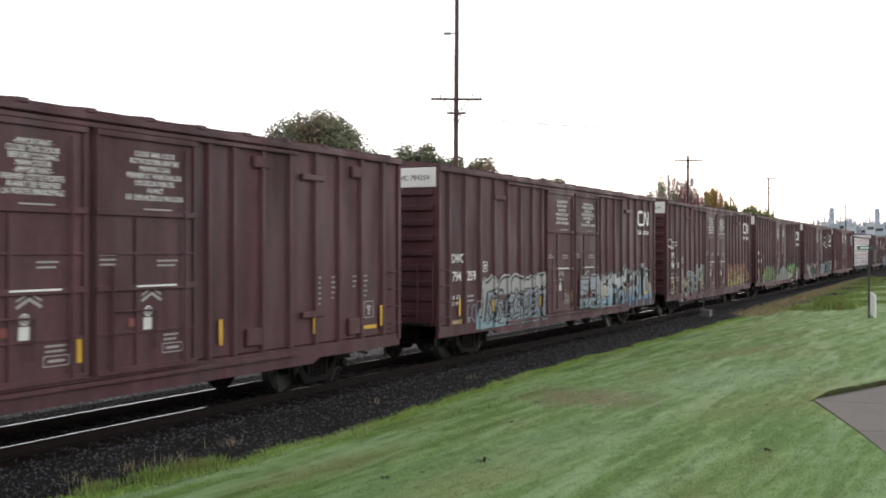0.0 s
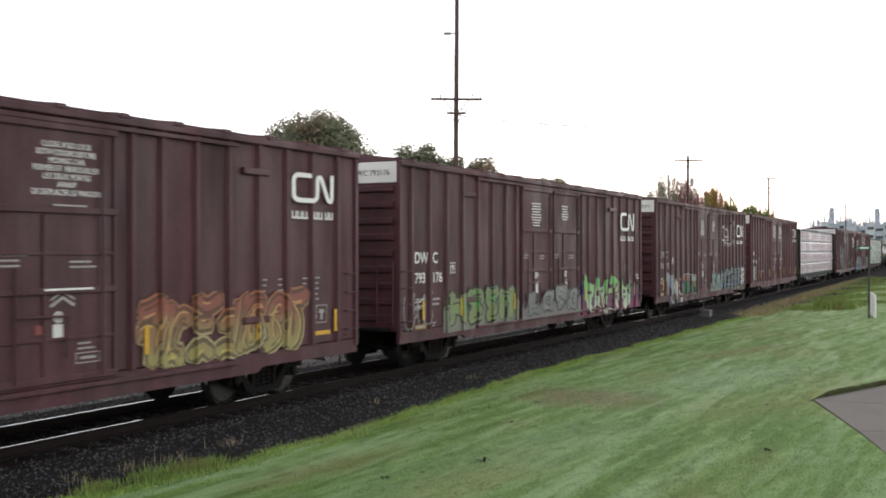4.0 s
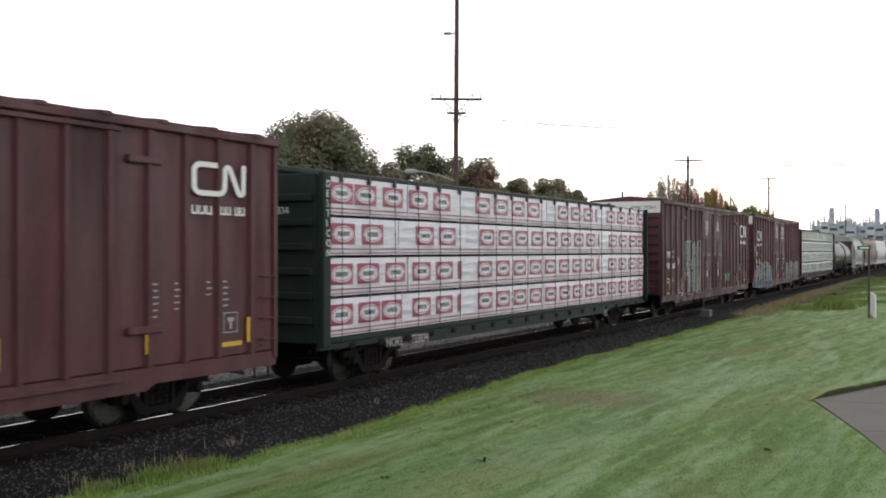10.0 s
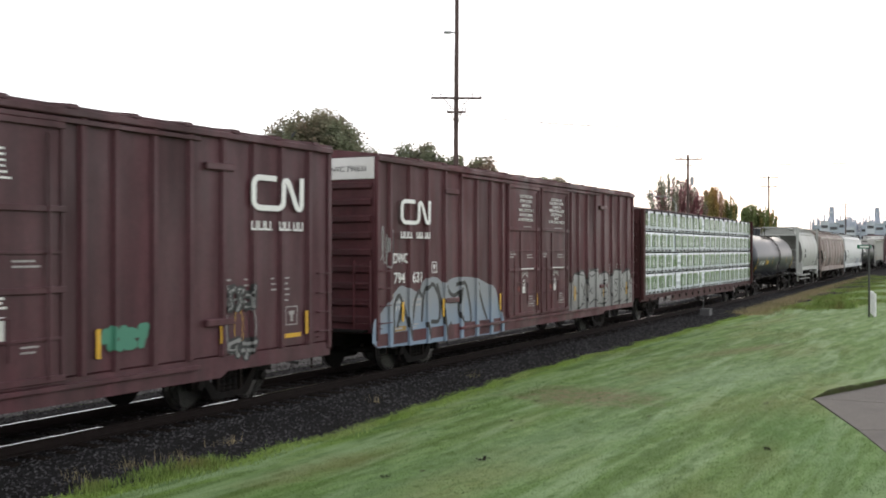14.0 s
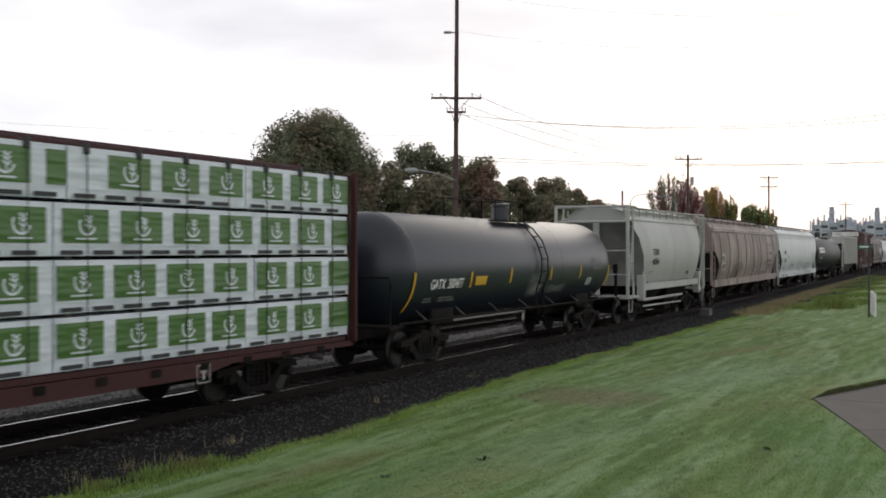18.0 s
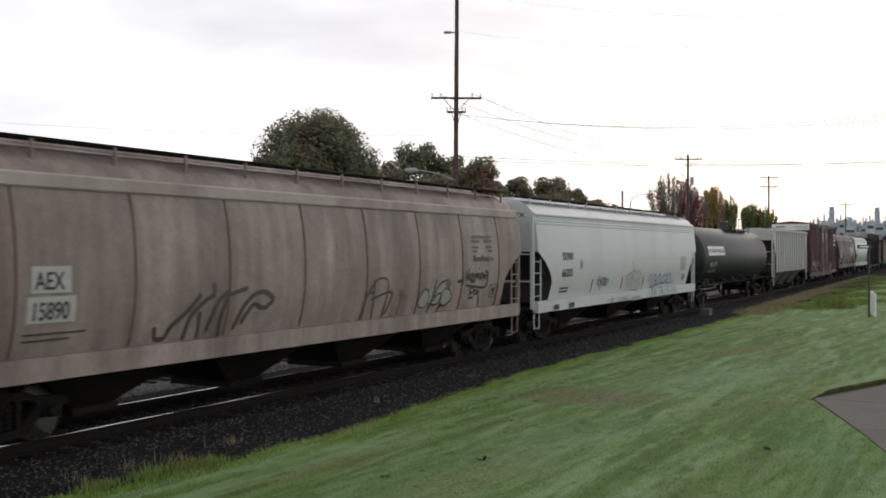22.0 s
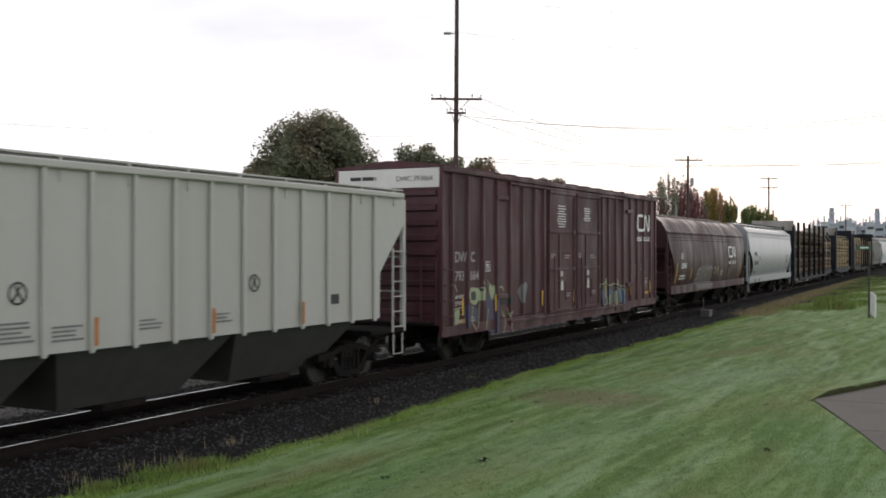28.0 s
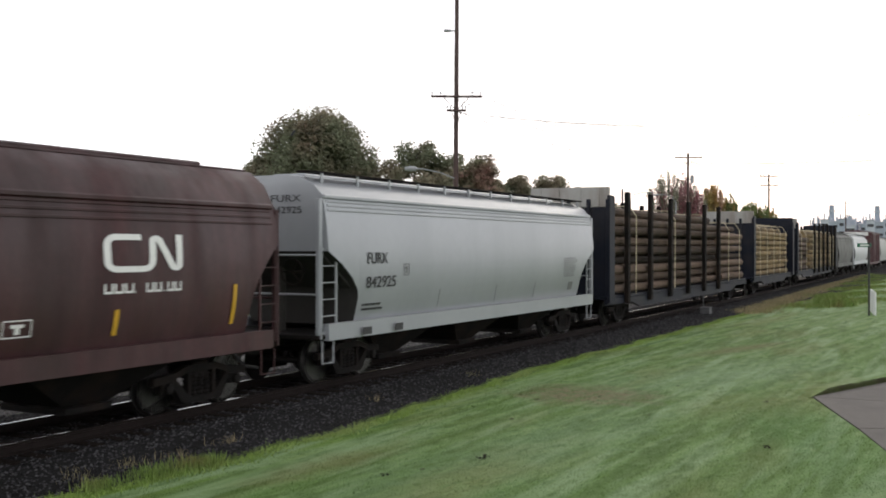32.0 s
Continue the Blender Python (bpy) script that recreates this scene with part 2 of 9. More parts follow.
YELLOW = mat("yellow_reflective_tape", (0.62, 0.36, 0.03), 0.4, 0, 0.15, 8)
OCHRE = mat("dirty_yellow_plate", (0.30, 0.19, 0.05), 0.6, 0, 0.2, 8)
RUNGEAR = mat("black_running_gear", (0.0095, 0.0085, 0.0082), 0.8, 0, 0.35, 6, (0.03, 0.02, 0.015), 1.6, 0.6, 0.2, 30, spec=0.12)
WHEEL = mat("worn_wheel_steel", (0.0085, 0.007, 0.0065), 0.7, 0.0, 0.3, 8, spec=0.15)
TREAD = mat("polished_steel", (0.22, 0.215, 0.21), 0.4, 1.0, 0.1, 20)
TANK_BLACK = mat("black_tank_paint", (0.011, 0.0155, 0.026), 0.38, 0, 0.2, 3, (0.019, 0.022, 0.028), 0.6, 0.5, 0.02, 30, spec=0.6)
TANK_DARK = mat("sooty_black_tank_paint", (0.0075, 0.008, 0.010), 0.5, 0, 0.2, 3, (0.014, 0.014, 0.015), 0.6, 0.5, 0.02, 30, spec=0.35)
GREY_HOP = mat("pale_grey_hopper_paint", (0.40, 0.41, 0.39), 0.5, 0, 0.08, 4, (0.28, 0.28, 0.25), 0.5, 0.6, 0.03, 40, streak=True)
CREAM_HOP = mat("cream_grey_hopper_paint", (0.46, 0.46, 0.43), 0.5, 0, 0.06, 4, (0.36, 0.35, 0.31), 0.5, 0.5, 0.03, 40, streak=True)
TAN_HOP = car_paint("rusty_tan_hopper_paint", (0.295, 0.236, 0.214), (0.16, 0.12, 0.105), 0.62)
TAN_TRIM = mat("dusty_tan_chord_paint", (0.40, 0.345, 0.315), 0.65, 0, 0.15, 5, (0.22, 0.16, 0.14), 0.9, 0.7, streak=True)
WHITE_HOP = mat("white_hopper_paint", (0.53, 0.55, 0.56), 0.42, 0, 0.06, 4, (0.44, 0.45, 0.45), 0.5, 0.5, 0.02, 40, streak=True)
SILVER_HOP = mat("silver_grey_hopper_paint", (0.36, 0.375, 0.395), 0.34, 0.25, 0.06, 4, (0.29, 0.305, 0.32), 0.5, 0.5, 0.02, 40, streak=True)
RED_PLACARD = mat("faded_red_placard", (0.22, 0.06, 0.055), 0.6, 0, 0.2, 8)
# near-black stand-in for the shade under the hoppers' sloping ends
SHADED_CUT = mat("shaded_slope_sheet", (0.045, 0.043, 0.04), 0.8, 0, 0.2, 4, (0.03, 0.026, 0.024), 0.8, 0.6, spec=0.15)
GREEN_FRAME = mat("dark_green_car_paint", (0.012, 0.024, 0.02), 0.6, 0, 0.25, 5, (0.03, 0.03, 0.028), 1.0, 0.5, spec=0.22)
RED_FRAME = mat("rusty_red_car_paint", (0.058, 0.021, 0.022), 0.65, 0, 0.25, 5, (0.06, 0.03, 0.025), 1.0, 0.5, spec=0.22)
BLUE_DARK = mat("dark_blue_steel", (0.009, 0.011, 0.02), 0.6, 0, 0.25, 5, (0.035, 0.03, 0.03), 1.0, 0.5, spec=0.22)
GREY_STEEL = mat("weathered_pale_steel", (0.36, 0.35, 0.33), 0.6, 0, 0.15, 5, (0.16, 0.11, 0.08), 1.1, 0.6, streak=True)
def wrap_film(name, base):
    """Plastic film over lumber: bluish white, with slanting creases and puckers."""
    m = mat(name, base, 0.32, 0, 0.06, 2, tuple(c * 0.78 for c in base), 1.1, 0.6)
    n, l = m.node_tree.nodes, m.node_tree.links
    co = n.new("ShaderNodeTexCoord")
    last = None
    for turn, sc, dist in ((35, 2.2, 0.05), (-25, 3.5, 0.03), (80, 1.6, 0.04)):
        mp = n.new("ShaderNodeMapping")
        mp.inputs["Rotation"].default_value = (0, radians(turn), 0)
        mp.inputs["Scale"].default_value = (0.35, 1.0, 2.4)
        l.new(co.outputs["Object"], mp.inputs["Vector"])
        no = n.new("ShaderNodeTexNoise")
        no.noise_type = "RIDGED_MULTIFRACTAL"
        no.inputs["Scale"].default_value, no.inputs["Detail"].default_value = sc, 4
        l.new(mp.outputs[0], no.inputs["Vector"])
        b = n.new("ShaderNodeBump")
        b.inputs["Strength"].default_value, b.inputs["Distance"].default_value = 0.75, dist
        l.new(no.outputs["Fac"], b.inputs["Height"])
        if last:
            l.new(last, b.inputs["Normal"])
        last = b.outputs[0]
    p = n["Principled BSDF"]
    l.new(last, p.inputs["Normal"])
    # glints and dust along the creases, painted into the base colour
    r = n.new("ShaderNodeMapRange")
    r.inputs[1].default_value, r.inputs[2].default_value = 0.2, 1.5
    r.inputs[3].default_value, r.inputs[4].default_value = 0.84, 1.14
    l.new(no.outputs["Fac"], r.inputs[0])
    mx = n.new("ShaderNodeMix")
    mx.data_type, mx.blend_type = "RGBA", "MULTIPLY"
    mx.inputs[0].default_value = 1.0
    l.new(p.inputs["Base Color"].links[0].from_socket, mx.inputs[6])
    l.new(r.outputs[0], mx.inputs[7])
    l.new(mx.outputs[2], p.inputs["Base Color"])
    return m


WRAP = wrap_film("white_lumber_wrap", (0.82, 0.81, 0.89))
WRAP2 = wrap_film("pale_lumber_wrap", (0.78, 0.84, 0.90))
RED_INK = wrap_film("red_wrap_print", (0.40, 0.065, 0.115))
GREEN_INK = wrap_film("green_wrap_print", (0.080, 0.185, 0.040))
def log_mat(name, base, spread):
    """Logs: each with its own tone, grey bark patches and pale stripped ones."""
    m = mat(name, base, 0.85, 0, 0.35, 4, (0.045, 0.038, 0.034), 0.8, 0.75, 0.4, 20, spec=0.2)
    n, l = m.node_tree.nodes, m.node_tree.links
    p = n["Principled BSDF"]
    info = n.new("ShaderNodeObjectInfo")
    hsv = n.new("ShaderNodeHueSaturation")
    rng = n.new("ShaderNodeMapRange")
    rng.inputs[3].default_value, rng.inputs[4].default_value = 1 - spread, 1 + spread
    l.new(info.outputs["Random"], rng.inputs[0])
    l.new(rng.outputs[0], hsv.inputs["Value"])
    l.new(p.inputs["Base Color"].links[0].from_socket, hsv.inputs["Color"])
    l.new(hsv.outputs[0], p.inputs["Base Color"])
    return m


LOG = log_mat("barked_logs", (0.105, 0.072, 0.053), 0.85)
LOG_PALE = log_mat("pale_yellow_logs", (0.235, 0.17, 0.09), 0.4)
STRAP = mat("pale_strapping", (0.55, 0.48, 0.33), 0.5, 0, 0.1, 8)
# ---- ground materials ----
def ground_material():
    """Lawn: bright mown grass with pale mowing stripes, yellowed and bare patches."""
    m = bpy.data.materials.new("lawn_grass")
    m.use_nodes = True
    n, l = m.node_tree.nodes, m.node_tree.links
    p = n["Principled BSDF"]
    p.inputs["Roughness"].default_value = 0.85
    p.inputs["Specular IOR Level"].default_value = 0.2
    geo = n.new("ShaderNodeNewGeometry")

    def noise_at(scale, detail=5, stretch=None, turn=0.0):
        mp = n.new("ShaderNodeMapping")
        mp.inputs["Rotation"].default_value = (0, 0, turn)
        if stretch:
            mp.inputs["Scale"].default_value = stretch
        l.new(geo.outputs["Position"], mp.inputs["Vector"])
        t = n.new("ShaderNodeTexNoise")
        t.inputs["Scale"].default_value, t.inputs["Detail"].default_value = scale, detail
        l.new(mp.outputs[0], t.inputs["Vector"])
        return t.outputs["Fac"]

    def blend(fac, a, b, lo=0.4, hi=0.65, top=1.0):
        r = n.new("ShaderNodeMapRange")
        r.inputs[1].default_value, r.inputs[2].default_value, r.inputs[4].default_value = lo, hi, top
        l.new(fac, r.inputs[0])
        x = n.new("ShaderNodeMix")
        x.data_type = "RGBA"
        l.new(r.outputs[0], x.inputs[0])
        for k, v in ((6, a), (7, b)):
            if isinstance(v, tuple):
                x.inputs[k].default_value = (*v, 1)
            else:
                l.new(v, x.inputs[k])
        return x.outputs[2]

    def bare(cx, cy, rx, ry, turn):
        """Falls from 1 at a spot's middle to 0 outside it, with a ragged edge."""
        mp = n.new("ShaderNodeMapping")
        mp.vector_type = "TEXTURE"
        mp.inputs["Location"].default_value = (cx, cy, LAWN_Z)
        mp.inputs["Rotation"].default_value = (0, 0, turn)
        mp.inputs["Scale"].default_value = (rx, ry, 5)
        l.new(geo.outputs["Position"], mp.inputs["Vector"])
        ln = n.new("ShaderNodeVectorMath")
        ln.operation = "LENGTH"
        l.new(mp.outputs[0], ln.inputs[0])
        ad = n.new("ShaderNodeMath")
        ad.operation = "MULTIPLY_ADD"
        ad.inputs[1].default_value = -1.0
        l.new(ln.outputs["Value"], ad.inputs[0])
        l.new(noise_at(2.2, 6), ad.inputs[2])
        return ad.outputs[0]

    def mown(turn, period, bend):
        mp = n.new("ShaderNodeMapping")
        mp.inputs["Rotation"].default_value = (0, 0, turn)
        l.new(geo.outputs["Position"], mp.inputs["Vector"])
        w = n.new("ShaderNodeTexWave")
        w.bands_direction = "Y"
        w.inputs["Scale"].default_value = 0.314 / period
        w.inputs["Distortion"].default_value, w.inputs["Detail"].default_value, w.inputs["Detail Scale"].default_value = bend, 3, 0.35
        l.new(mp.outputs[0], w.inputs["Vector"])
        return w.outputs["Fac"]

    # fresh yellowish green along the stones, duller and bluer with dew in the middle, darker along the path
    sep = n.new("ShaderNodeSeparateXYZ")
    l.new(geo.outputs["Position"], sep.inputs[0])
    edge = n.new("ShaderNodeMath")
    edge.operation = "MULTIPLY_ADD"
    edge.inputs[1].default_value = 1.8
    l.new(noise_at(0.7, 5, (0.5, 1.0, 1), radians(7)), edge.inputs[0])
    l.new(sep.outputs[1], edge.inputs[2])
    c = blend(noise_at(26, 7), (0.071, 0.137, 0.030), (0.142, 0.247, 0.063), 0.34, 0.66)
    c = blend(edge.outputs[0], c, (0.172, 0.274, 0.051), -3.9, -2.2, 0.75)
    c = blend(mown(radians(7), 0.62, 3.2), c, (0.184, 0.291, 0.104), 0.35, 0.9, 0.5)
    c = blend(noise_at(1.3, 6, (0.16, 1.6, 1), radians(8)), c, (0.220, 0.321, 0.158), 0.48, 0.62, 0.85)
    c = blend(noise_at(1.7, 6, (0.22, 1.5, 1), radians(6)), c, (0.066, 0.130, 0.023), 0.47, 0.64, 0.85)
    c = blend(bare(26.5, -7.3, 6.5, 2.3, radians(-18)), c, (0.216, 0.317, 0.176), -0.5, 0.45, 0.6)
    c = blend(bare(15.2, -6.9, 7.0, 1.5, radians(-6)), c, (0.200, 0.304, 0.167), -0.5, 0.45, 0.5)
    c = blend(bare(19.0, -10.5, 5.5, 1.0, radians(19)), c, (0.068, 0.161, 0.030), -0.6, 0.3, 0.62)
    c = blend(noise_at(0.42, 5, (0.3, 1.0, 1), radians(12)), c, (0.172, 0.187, 0.063), 0.53, 0.68, 0.5)
    c = blend(noise_at(5.5, 6, (0.35, 1, 1), radians(40)), c, (0.060, 0.117, 0.021), 0.52, 0.70, 0.6)
    c = blend(noise_at(4.2, 6, (0.3, 1, 1), radians(30)), c, (0.212, 0.313, 0.125), 0.56, 0.72, 0.55)
    c = blend(bare(21.6, -5.6, 2.1, 2.3, 0.0), c, blend(noise_at(7, 6), (0.180, 0.143, 0.083), (0.116, 0.151, 0.054), 0.42, 0.62), -0.4, 0.2, 0.85)
    c = blend(bare(34.0, -6.4, 5.5, 1.0, radians(-14)), c, (0.148, 0.130, 0.058), -0.3, 0.3, 0.6)
    c = blend(bare(13.0, -4.7, 3.0, 0.6, radians(-4)), c, (0.160, 0.161, 0.063), -0.4, 0.3, 0.6)
    c = blend(noise_at(60, 3), c, (0.044, 0.087, 0.015), 0.58, 0.74, 0.6)
    l.new(c, p.inputs["Base Color"])
    bn = n.new("ShaderNodeBump")
    bn.inputs["Strength"].default_value, bn.inputs["Distance"].default_value = 0.8, 0.025
    l.new(noise_at(22, 6), bn.inputs["Height"])
    lumps = n.new("ShaderNodeBump")
    lumps.inputs["Strength"].default_value, lumps.inputs["Distance"].default_value = 0.7, 0.09
    l.new(noise_at(2.6, 4, (0.55, 1, 1), radians(25)), lumps.inputs["Height"])
    l.new(lumps.outputs[0], bn.inputs["Normal"])
    l.new(bn.outputs[0], p.inputs["Normal"])
    return m


LAWN_Z = -0.36
GRASS = ground_material()
BLADE = mat("grass_blades", (0.23, 0.34, 0.075), 0.7, 0, 0.2, 0.8, (0.29, 0.36, 0.13), 0.35, 0.8, island=0.25, spec=0.25)
TURF = mat("cut_turf_edge", (0.045, 0.055, 0.02), 0.95, 0, 0.4, 18, (0.03, 0.022, 0.014), 3.0, 0.7, 0.6, 30, spec=0.1)
WEED = mat("tall_weeds", (0.17, 0.255, 0.062), 0.7, 0, 0.3, 2, (0.24, 0.19, 0.08), 1.2, 0.7, island=0.35, spec=0.2)
BARE_SOIL = mat("dark_soil", (0.05, 0.045, 0.025), 0.95, 0, 0.3, 20)
DRY = mat("dry_grass", (0.34, 0.28, 0.16), 0.8, 0, 0.3, 2, (0.22, 0.22, 0.09), 0.6, 0.7, island=0.3, spec=0.2)
BALLAST = mat("dark_ballast", (0.019, 0.0185, 0.019), 0.95, 0, 0.5, 14, (0.014, 0.013, 0.012), 1.2, 0.6, 0.8, 24, spec=0.05)
STONE = mat("dark_ballast_stones", (0.047, 0.046, 0.048), 0.85, 0, 0.35, 10, island=0.9, spec=0.12)
BALLAST2 = mat("grey_ballast", (0.10, 0.097, 0.094), 0.9, 0, 0.5, 14, (0.06, 0.057, 0.054), 1.2, 0.6, 0.8, 24, spec=0.2)
STONE2 = mat("grey_ballast_stones", (0.16, 0.153, 0.15), 0.85, 0, 0.3, 10, island=0.6, spec=0.25)
TIE = mat("creosoted_tie", (0.018, 0.014, 0.012), 0.95, 0, 0.3, 8, spec=0.05, bump=0.4, bump_scale=12)
RAIL = mat("oily_dark_rail", (0.016, 0.012, 0.011), 0.8, 0.0, 0.3, 8, spec=0.1)
RAILTOP = mat("shining_rail_head", (0.62, 0.62, 0.62), 0.16, 1.0, 0.05, 20)
CONCRETE = mat("concrete_path", (0.104, 0.094, 0.084), 0.85, 0, 0.2, 8, (0.072, 0.066, 0.060), 0.9, 0.6, 0.3, 60)
ASPHALT = mat("asphalt", (0.07, 0.07, 0.07), 0.9, 0, 0.2, 12, (0.1, 0.1, 0.1), 0.4, 0.5)
POLE = mat("weathered_pole_wood", (0.085, 0.055, 0.05), 0.85, 0, 0.3, 4, (0.05, 0.035, 0.03), 1.5, 0.5, 0.2, 30, streak=True)
IRON = mat("galvanised_iron", (0.34, 0.35, 0.36), 0.5, 0.1, 0.15, 6)
DULL_STEEL = mat("dull_grey_steel", (0.085, 0.085, 0.088), 0.7, 0, 0.2, 6)
CABLE = mat("cable", (0.05, 0.05, 0.05), 0.7)
SIGN_GREEN = mat("green_sign_sheet", (0.01, 0.12, 0.06), 0.4)
FENCE_WHITE = mat("white_fence_paint", (0.78, 0.78, 0.77), 0.5, 0, 0.06, 5)
BARK = mat("tree_bark", (0.09, 0.07, 0.055), 0.9, 0, 0.3, 8, bump=0.6, bump_scale=14)
# both mill colours have the distance haze mixed in, paler and bluer
PLANT_GREY = mat("mill_cladding", (0.36, 0.40, 0.47), 0.7, 0, 0.2, 0.3, (0.22, 0.25, 0.31), 0.09, 0.8)
PLANT_PALE = mat("mill_pale_steel", (0.50, 0.53, 0.59), 0.6, 0, 0.1, 0.2, (0.3, 0.31, 0.33), 0.06, 0.6)
HEDGE = mat("far_woods_leaves", (0.045, 0.06, 0.035), 0.8, 0, 0.3, 0.5, island=0.4, spec=0.2)
CAR_PAINT = mat("white_car_paint", (0.75, 0.76, 0.78), 0.25)
GLASS_DARK = mat("dark_window_glass", (0.02, 0.022, 0.025), 0.08, 0, 0.05, 3)
RUBBER = mat("tyre_rubber", (0.02, 0.02, 0.02), 0.8)


# ---- ground: one sheet to the horizon, with the lawn's edge and the trackbed on it ----
def lawn_edge(x):
    sway = 0.34 * math.exp(-((x - 15.5) / 5.0) ** 2) - 0.1 * math.exp(-((x - 27) / 5.0) ** 2) + 0.06 * max(0.0, x - 50)
    return -2.78 - 0.16 * math.exp(-((x - 17) / 6.0) ** 2) + 0.10 * noise.noise((x * 0.9, 0.3, 1.0)) - min(sway, 1.6) - max(0.0, (12 - x)) * -0.06 + drift(x) * 0.35 + 0.07 * math.sin(x * 1.1) + 0.05 * math.sin(x * 2.7 + 2) - 0.22 * math.exp(-((x - 12.2) / 1.2) ** 2)


def ground_z(x, y):
    z = LAWN_Z
    d = y - drift(x)
    if d > -2.2:
        z -= 0.22 * min(1.0, (d + 2.2) / 0.9)
    if d < -4:
        z += 0.05 * noise.noise((x * 0.12, y * 0.2, 0))
    return z


def make_ground():
    xs = [-1500, -600, -200, -80, -30, -10, 0] + [4 + 1.0 * i for i in range(100)] + [110 + 12 * i for i in range(20)] + [400, 600, 1000, 1800, 3000]
    ys = [-1500, -500, -150, -60, -30, -20] + [-16 + 0.5 * i for i in range(34)] + [2, 5, 9, 14, 20, 30, 50, 90, 200, 500, 1200, 3000]
    vs = [(x, y + (drift(x) if abs(y) < 20 else drift(min(x, 400))), 0) for x in xs for y in ys]
    vs = [(x, y, ground_z(x, y)) for x, y, _ in vs]
    ny = len(ys)
    fs = [(i * ny + j, (i + 1) * ny + j, (i + 1) * ny + j + 1, i * ny + j + 1) for i in range(len(xs) - 1) for j in range(ny - 1)]
    me = bpy.data.meshes.new("ground")
    me.from_pydata(vs, [], fs)
    me.materials.append(GRASS)
    for p in me.polygons:
        p.use_smooth = True
    tagged(new("ground", me), "mown green lawn with pale stripes and yellowed patches", "ground", kind="structure")


make_ground()


def along(profile, x0, x1, step, y_shift=0.0):
    """A cross-section of (y, z) pulled along the course of the tracks."""
    n = int((x1 - x0) / step) + 1
    vs, fs = [], []
    k = len(profile)
    for i in range(n):
        x = x0 + (x1 - x0) * i / (n - 1)
        for y, z in profile:
            vs.append((x, y + y_shift + drift(x), z))
    for i in range(n - 1):
        for j in range(k - 1):
            fs.append((i * k + j, (i + 1) * k + j, (i + 1) * k + j + 1, i * k + j + 1))
    return vs, fs


def strip(name, profile, x0, x1, step, material, label, y_shift=0.0, rough=0.0, seed=1):
    vs, fs = along(profile, x0, x1, step, y_shift)
    if rough:
        rnd = random.Random(seed)
        vs = [(x, y, z + rnd.uniform(-rough, rough)) for x, y, z in vs]
    me = bpy.data.meshes.new(name)
    me.from_pydata(vs, [], fs)
    me.materials.append(material)
    return tagged(new(name, me), label, name.replace("_", " "), kind="structure")


TRACK_2 = 4.75


def edge_bed(x0, x1, step):
    """The dark shoulder of crushed stone, which ends in an uneven line at the lawn."""
    n = int((x1 - x0) / step) + 1
    vs, fs = [], []
    cols = (None, -2.3, -1.75, -1.2, -0.4, 0.4, 1.2, 1.9, 2.6)
    zs = (LAWN_Z + 0.015, -0.30, -0.20, -0.19, -0.2, -0.2, -0.19, -0.2, -0.24)
    for i in range(n):
        x = x0 + (x1 - x0) * i / (n - 1)
        for c, z in zip(cols, zs):
            vs.append((x, lawn_edge(x) if c is None else c + drift(x), z))
    k = len(cols)
    for i in range(n - 1):
        for j in range(k - 1):
            fs.append((i * k + j, (i + 1) * k + j, (i + 1) * k + j + 1, i * k + j + 1))
    me = bpy.data.meshes.new("trackbed")
    me.from_pydata(vs, [], fs)
    me.materials.append(BALLAST)
    tagged(new("trackbed", me), "bed of dark oily crushed stone under the near track", "trackbed", kind="structure")


edge_bed(-60, 420, 0.5)
strip("trackbed_far", [(-2.15, -0.235), (-1.4, -0.20), (-0.7, -0.19), (0.7, -0.19), (1.4, -0.20), (2.0, -0.24), (3.0, -0.50), (8.5, -0.545)], -60, 420, 1.0, BALLAST2,
      "bed of pale grey crushed stone under the far track", TRACK_2)


def stones(name, count, x0, x1, y0, y1, zf, size, material, label, seed):
    rnd = random.Random(seed)
    vs, fs = [], []
    for _ in range(count):
        x = x0 + (x1 - x0) * rnd.random() ** 1.6
        y = rnd.uniform(y0, y1)
        s_ = size * rnd.uniform(0.5, 1.25) * (1 + 0.012 * (x - x0))
        if y < lawn_edge(x) - drift(x) + rnd.uniform(-0.12, 0.05):
            continue
        c = (x, y + drift(x), zf(y) + s_ * 0.2)
        b = len(vs)
        a = rnd.uniform(0, 6.28)
        for i in range(4):
            q = a + i * 1.571 + rnd.uniform(-0.4, 0.4)
            vs.append((c[0] + s_ * math.cos(q), c[1] + s_ * 0.8 * math.sin(q), c[2] + rnd.uniform(-0.3, 0.3) * s_))
        vs.append((c[0] + rnd.uniform(-.4, .4) * s_, c[1] + rnd.uniform(-.4, .4) * s_, c[2] + s_ * rnd.uniform(0.5, 0.9)))
        fs += [(b + i, b + (i + 1) % 4, b + 4) for i in range(4)]
    me = bpy.data.meshes.new(name)
    me.from_pydata(vs, [], fs)
    me.materials.append(material)
    tagged(new(name, me), label, "gravel", kind="stuff")


def shoulder_z(y):
    if y < -2.3:
        return LAWN_Z + 0.015 + (y + 3.05) / 0.75 * 0.045
    if y < -1.75:
        return -0.30 + (y + 2.3) / 0.55 * 0.1
    return -0.195


stones("ballast_stones", 52000, 6, 75, -3.6, 2.4, shoulder_z, 0.026, STONE, "loose dark crushed stones along the near track", 3)
stones("ballast_stones_far", 16000, 9, 70, 2.5, 6.9, lambda y: -0.22, 0.042, STONE2, "loose pale grey crushed stones along the far track", 4)


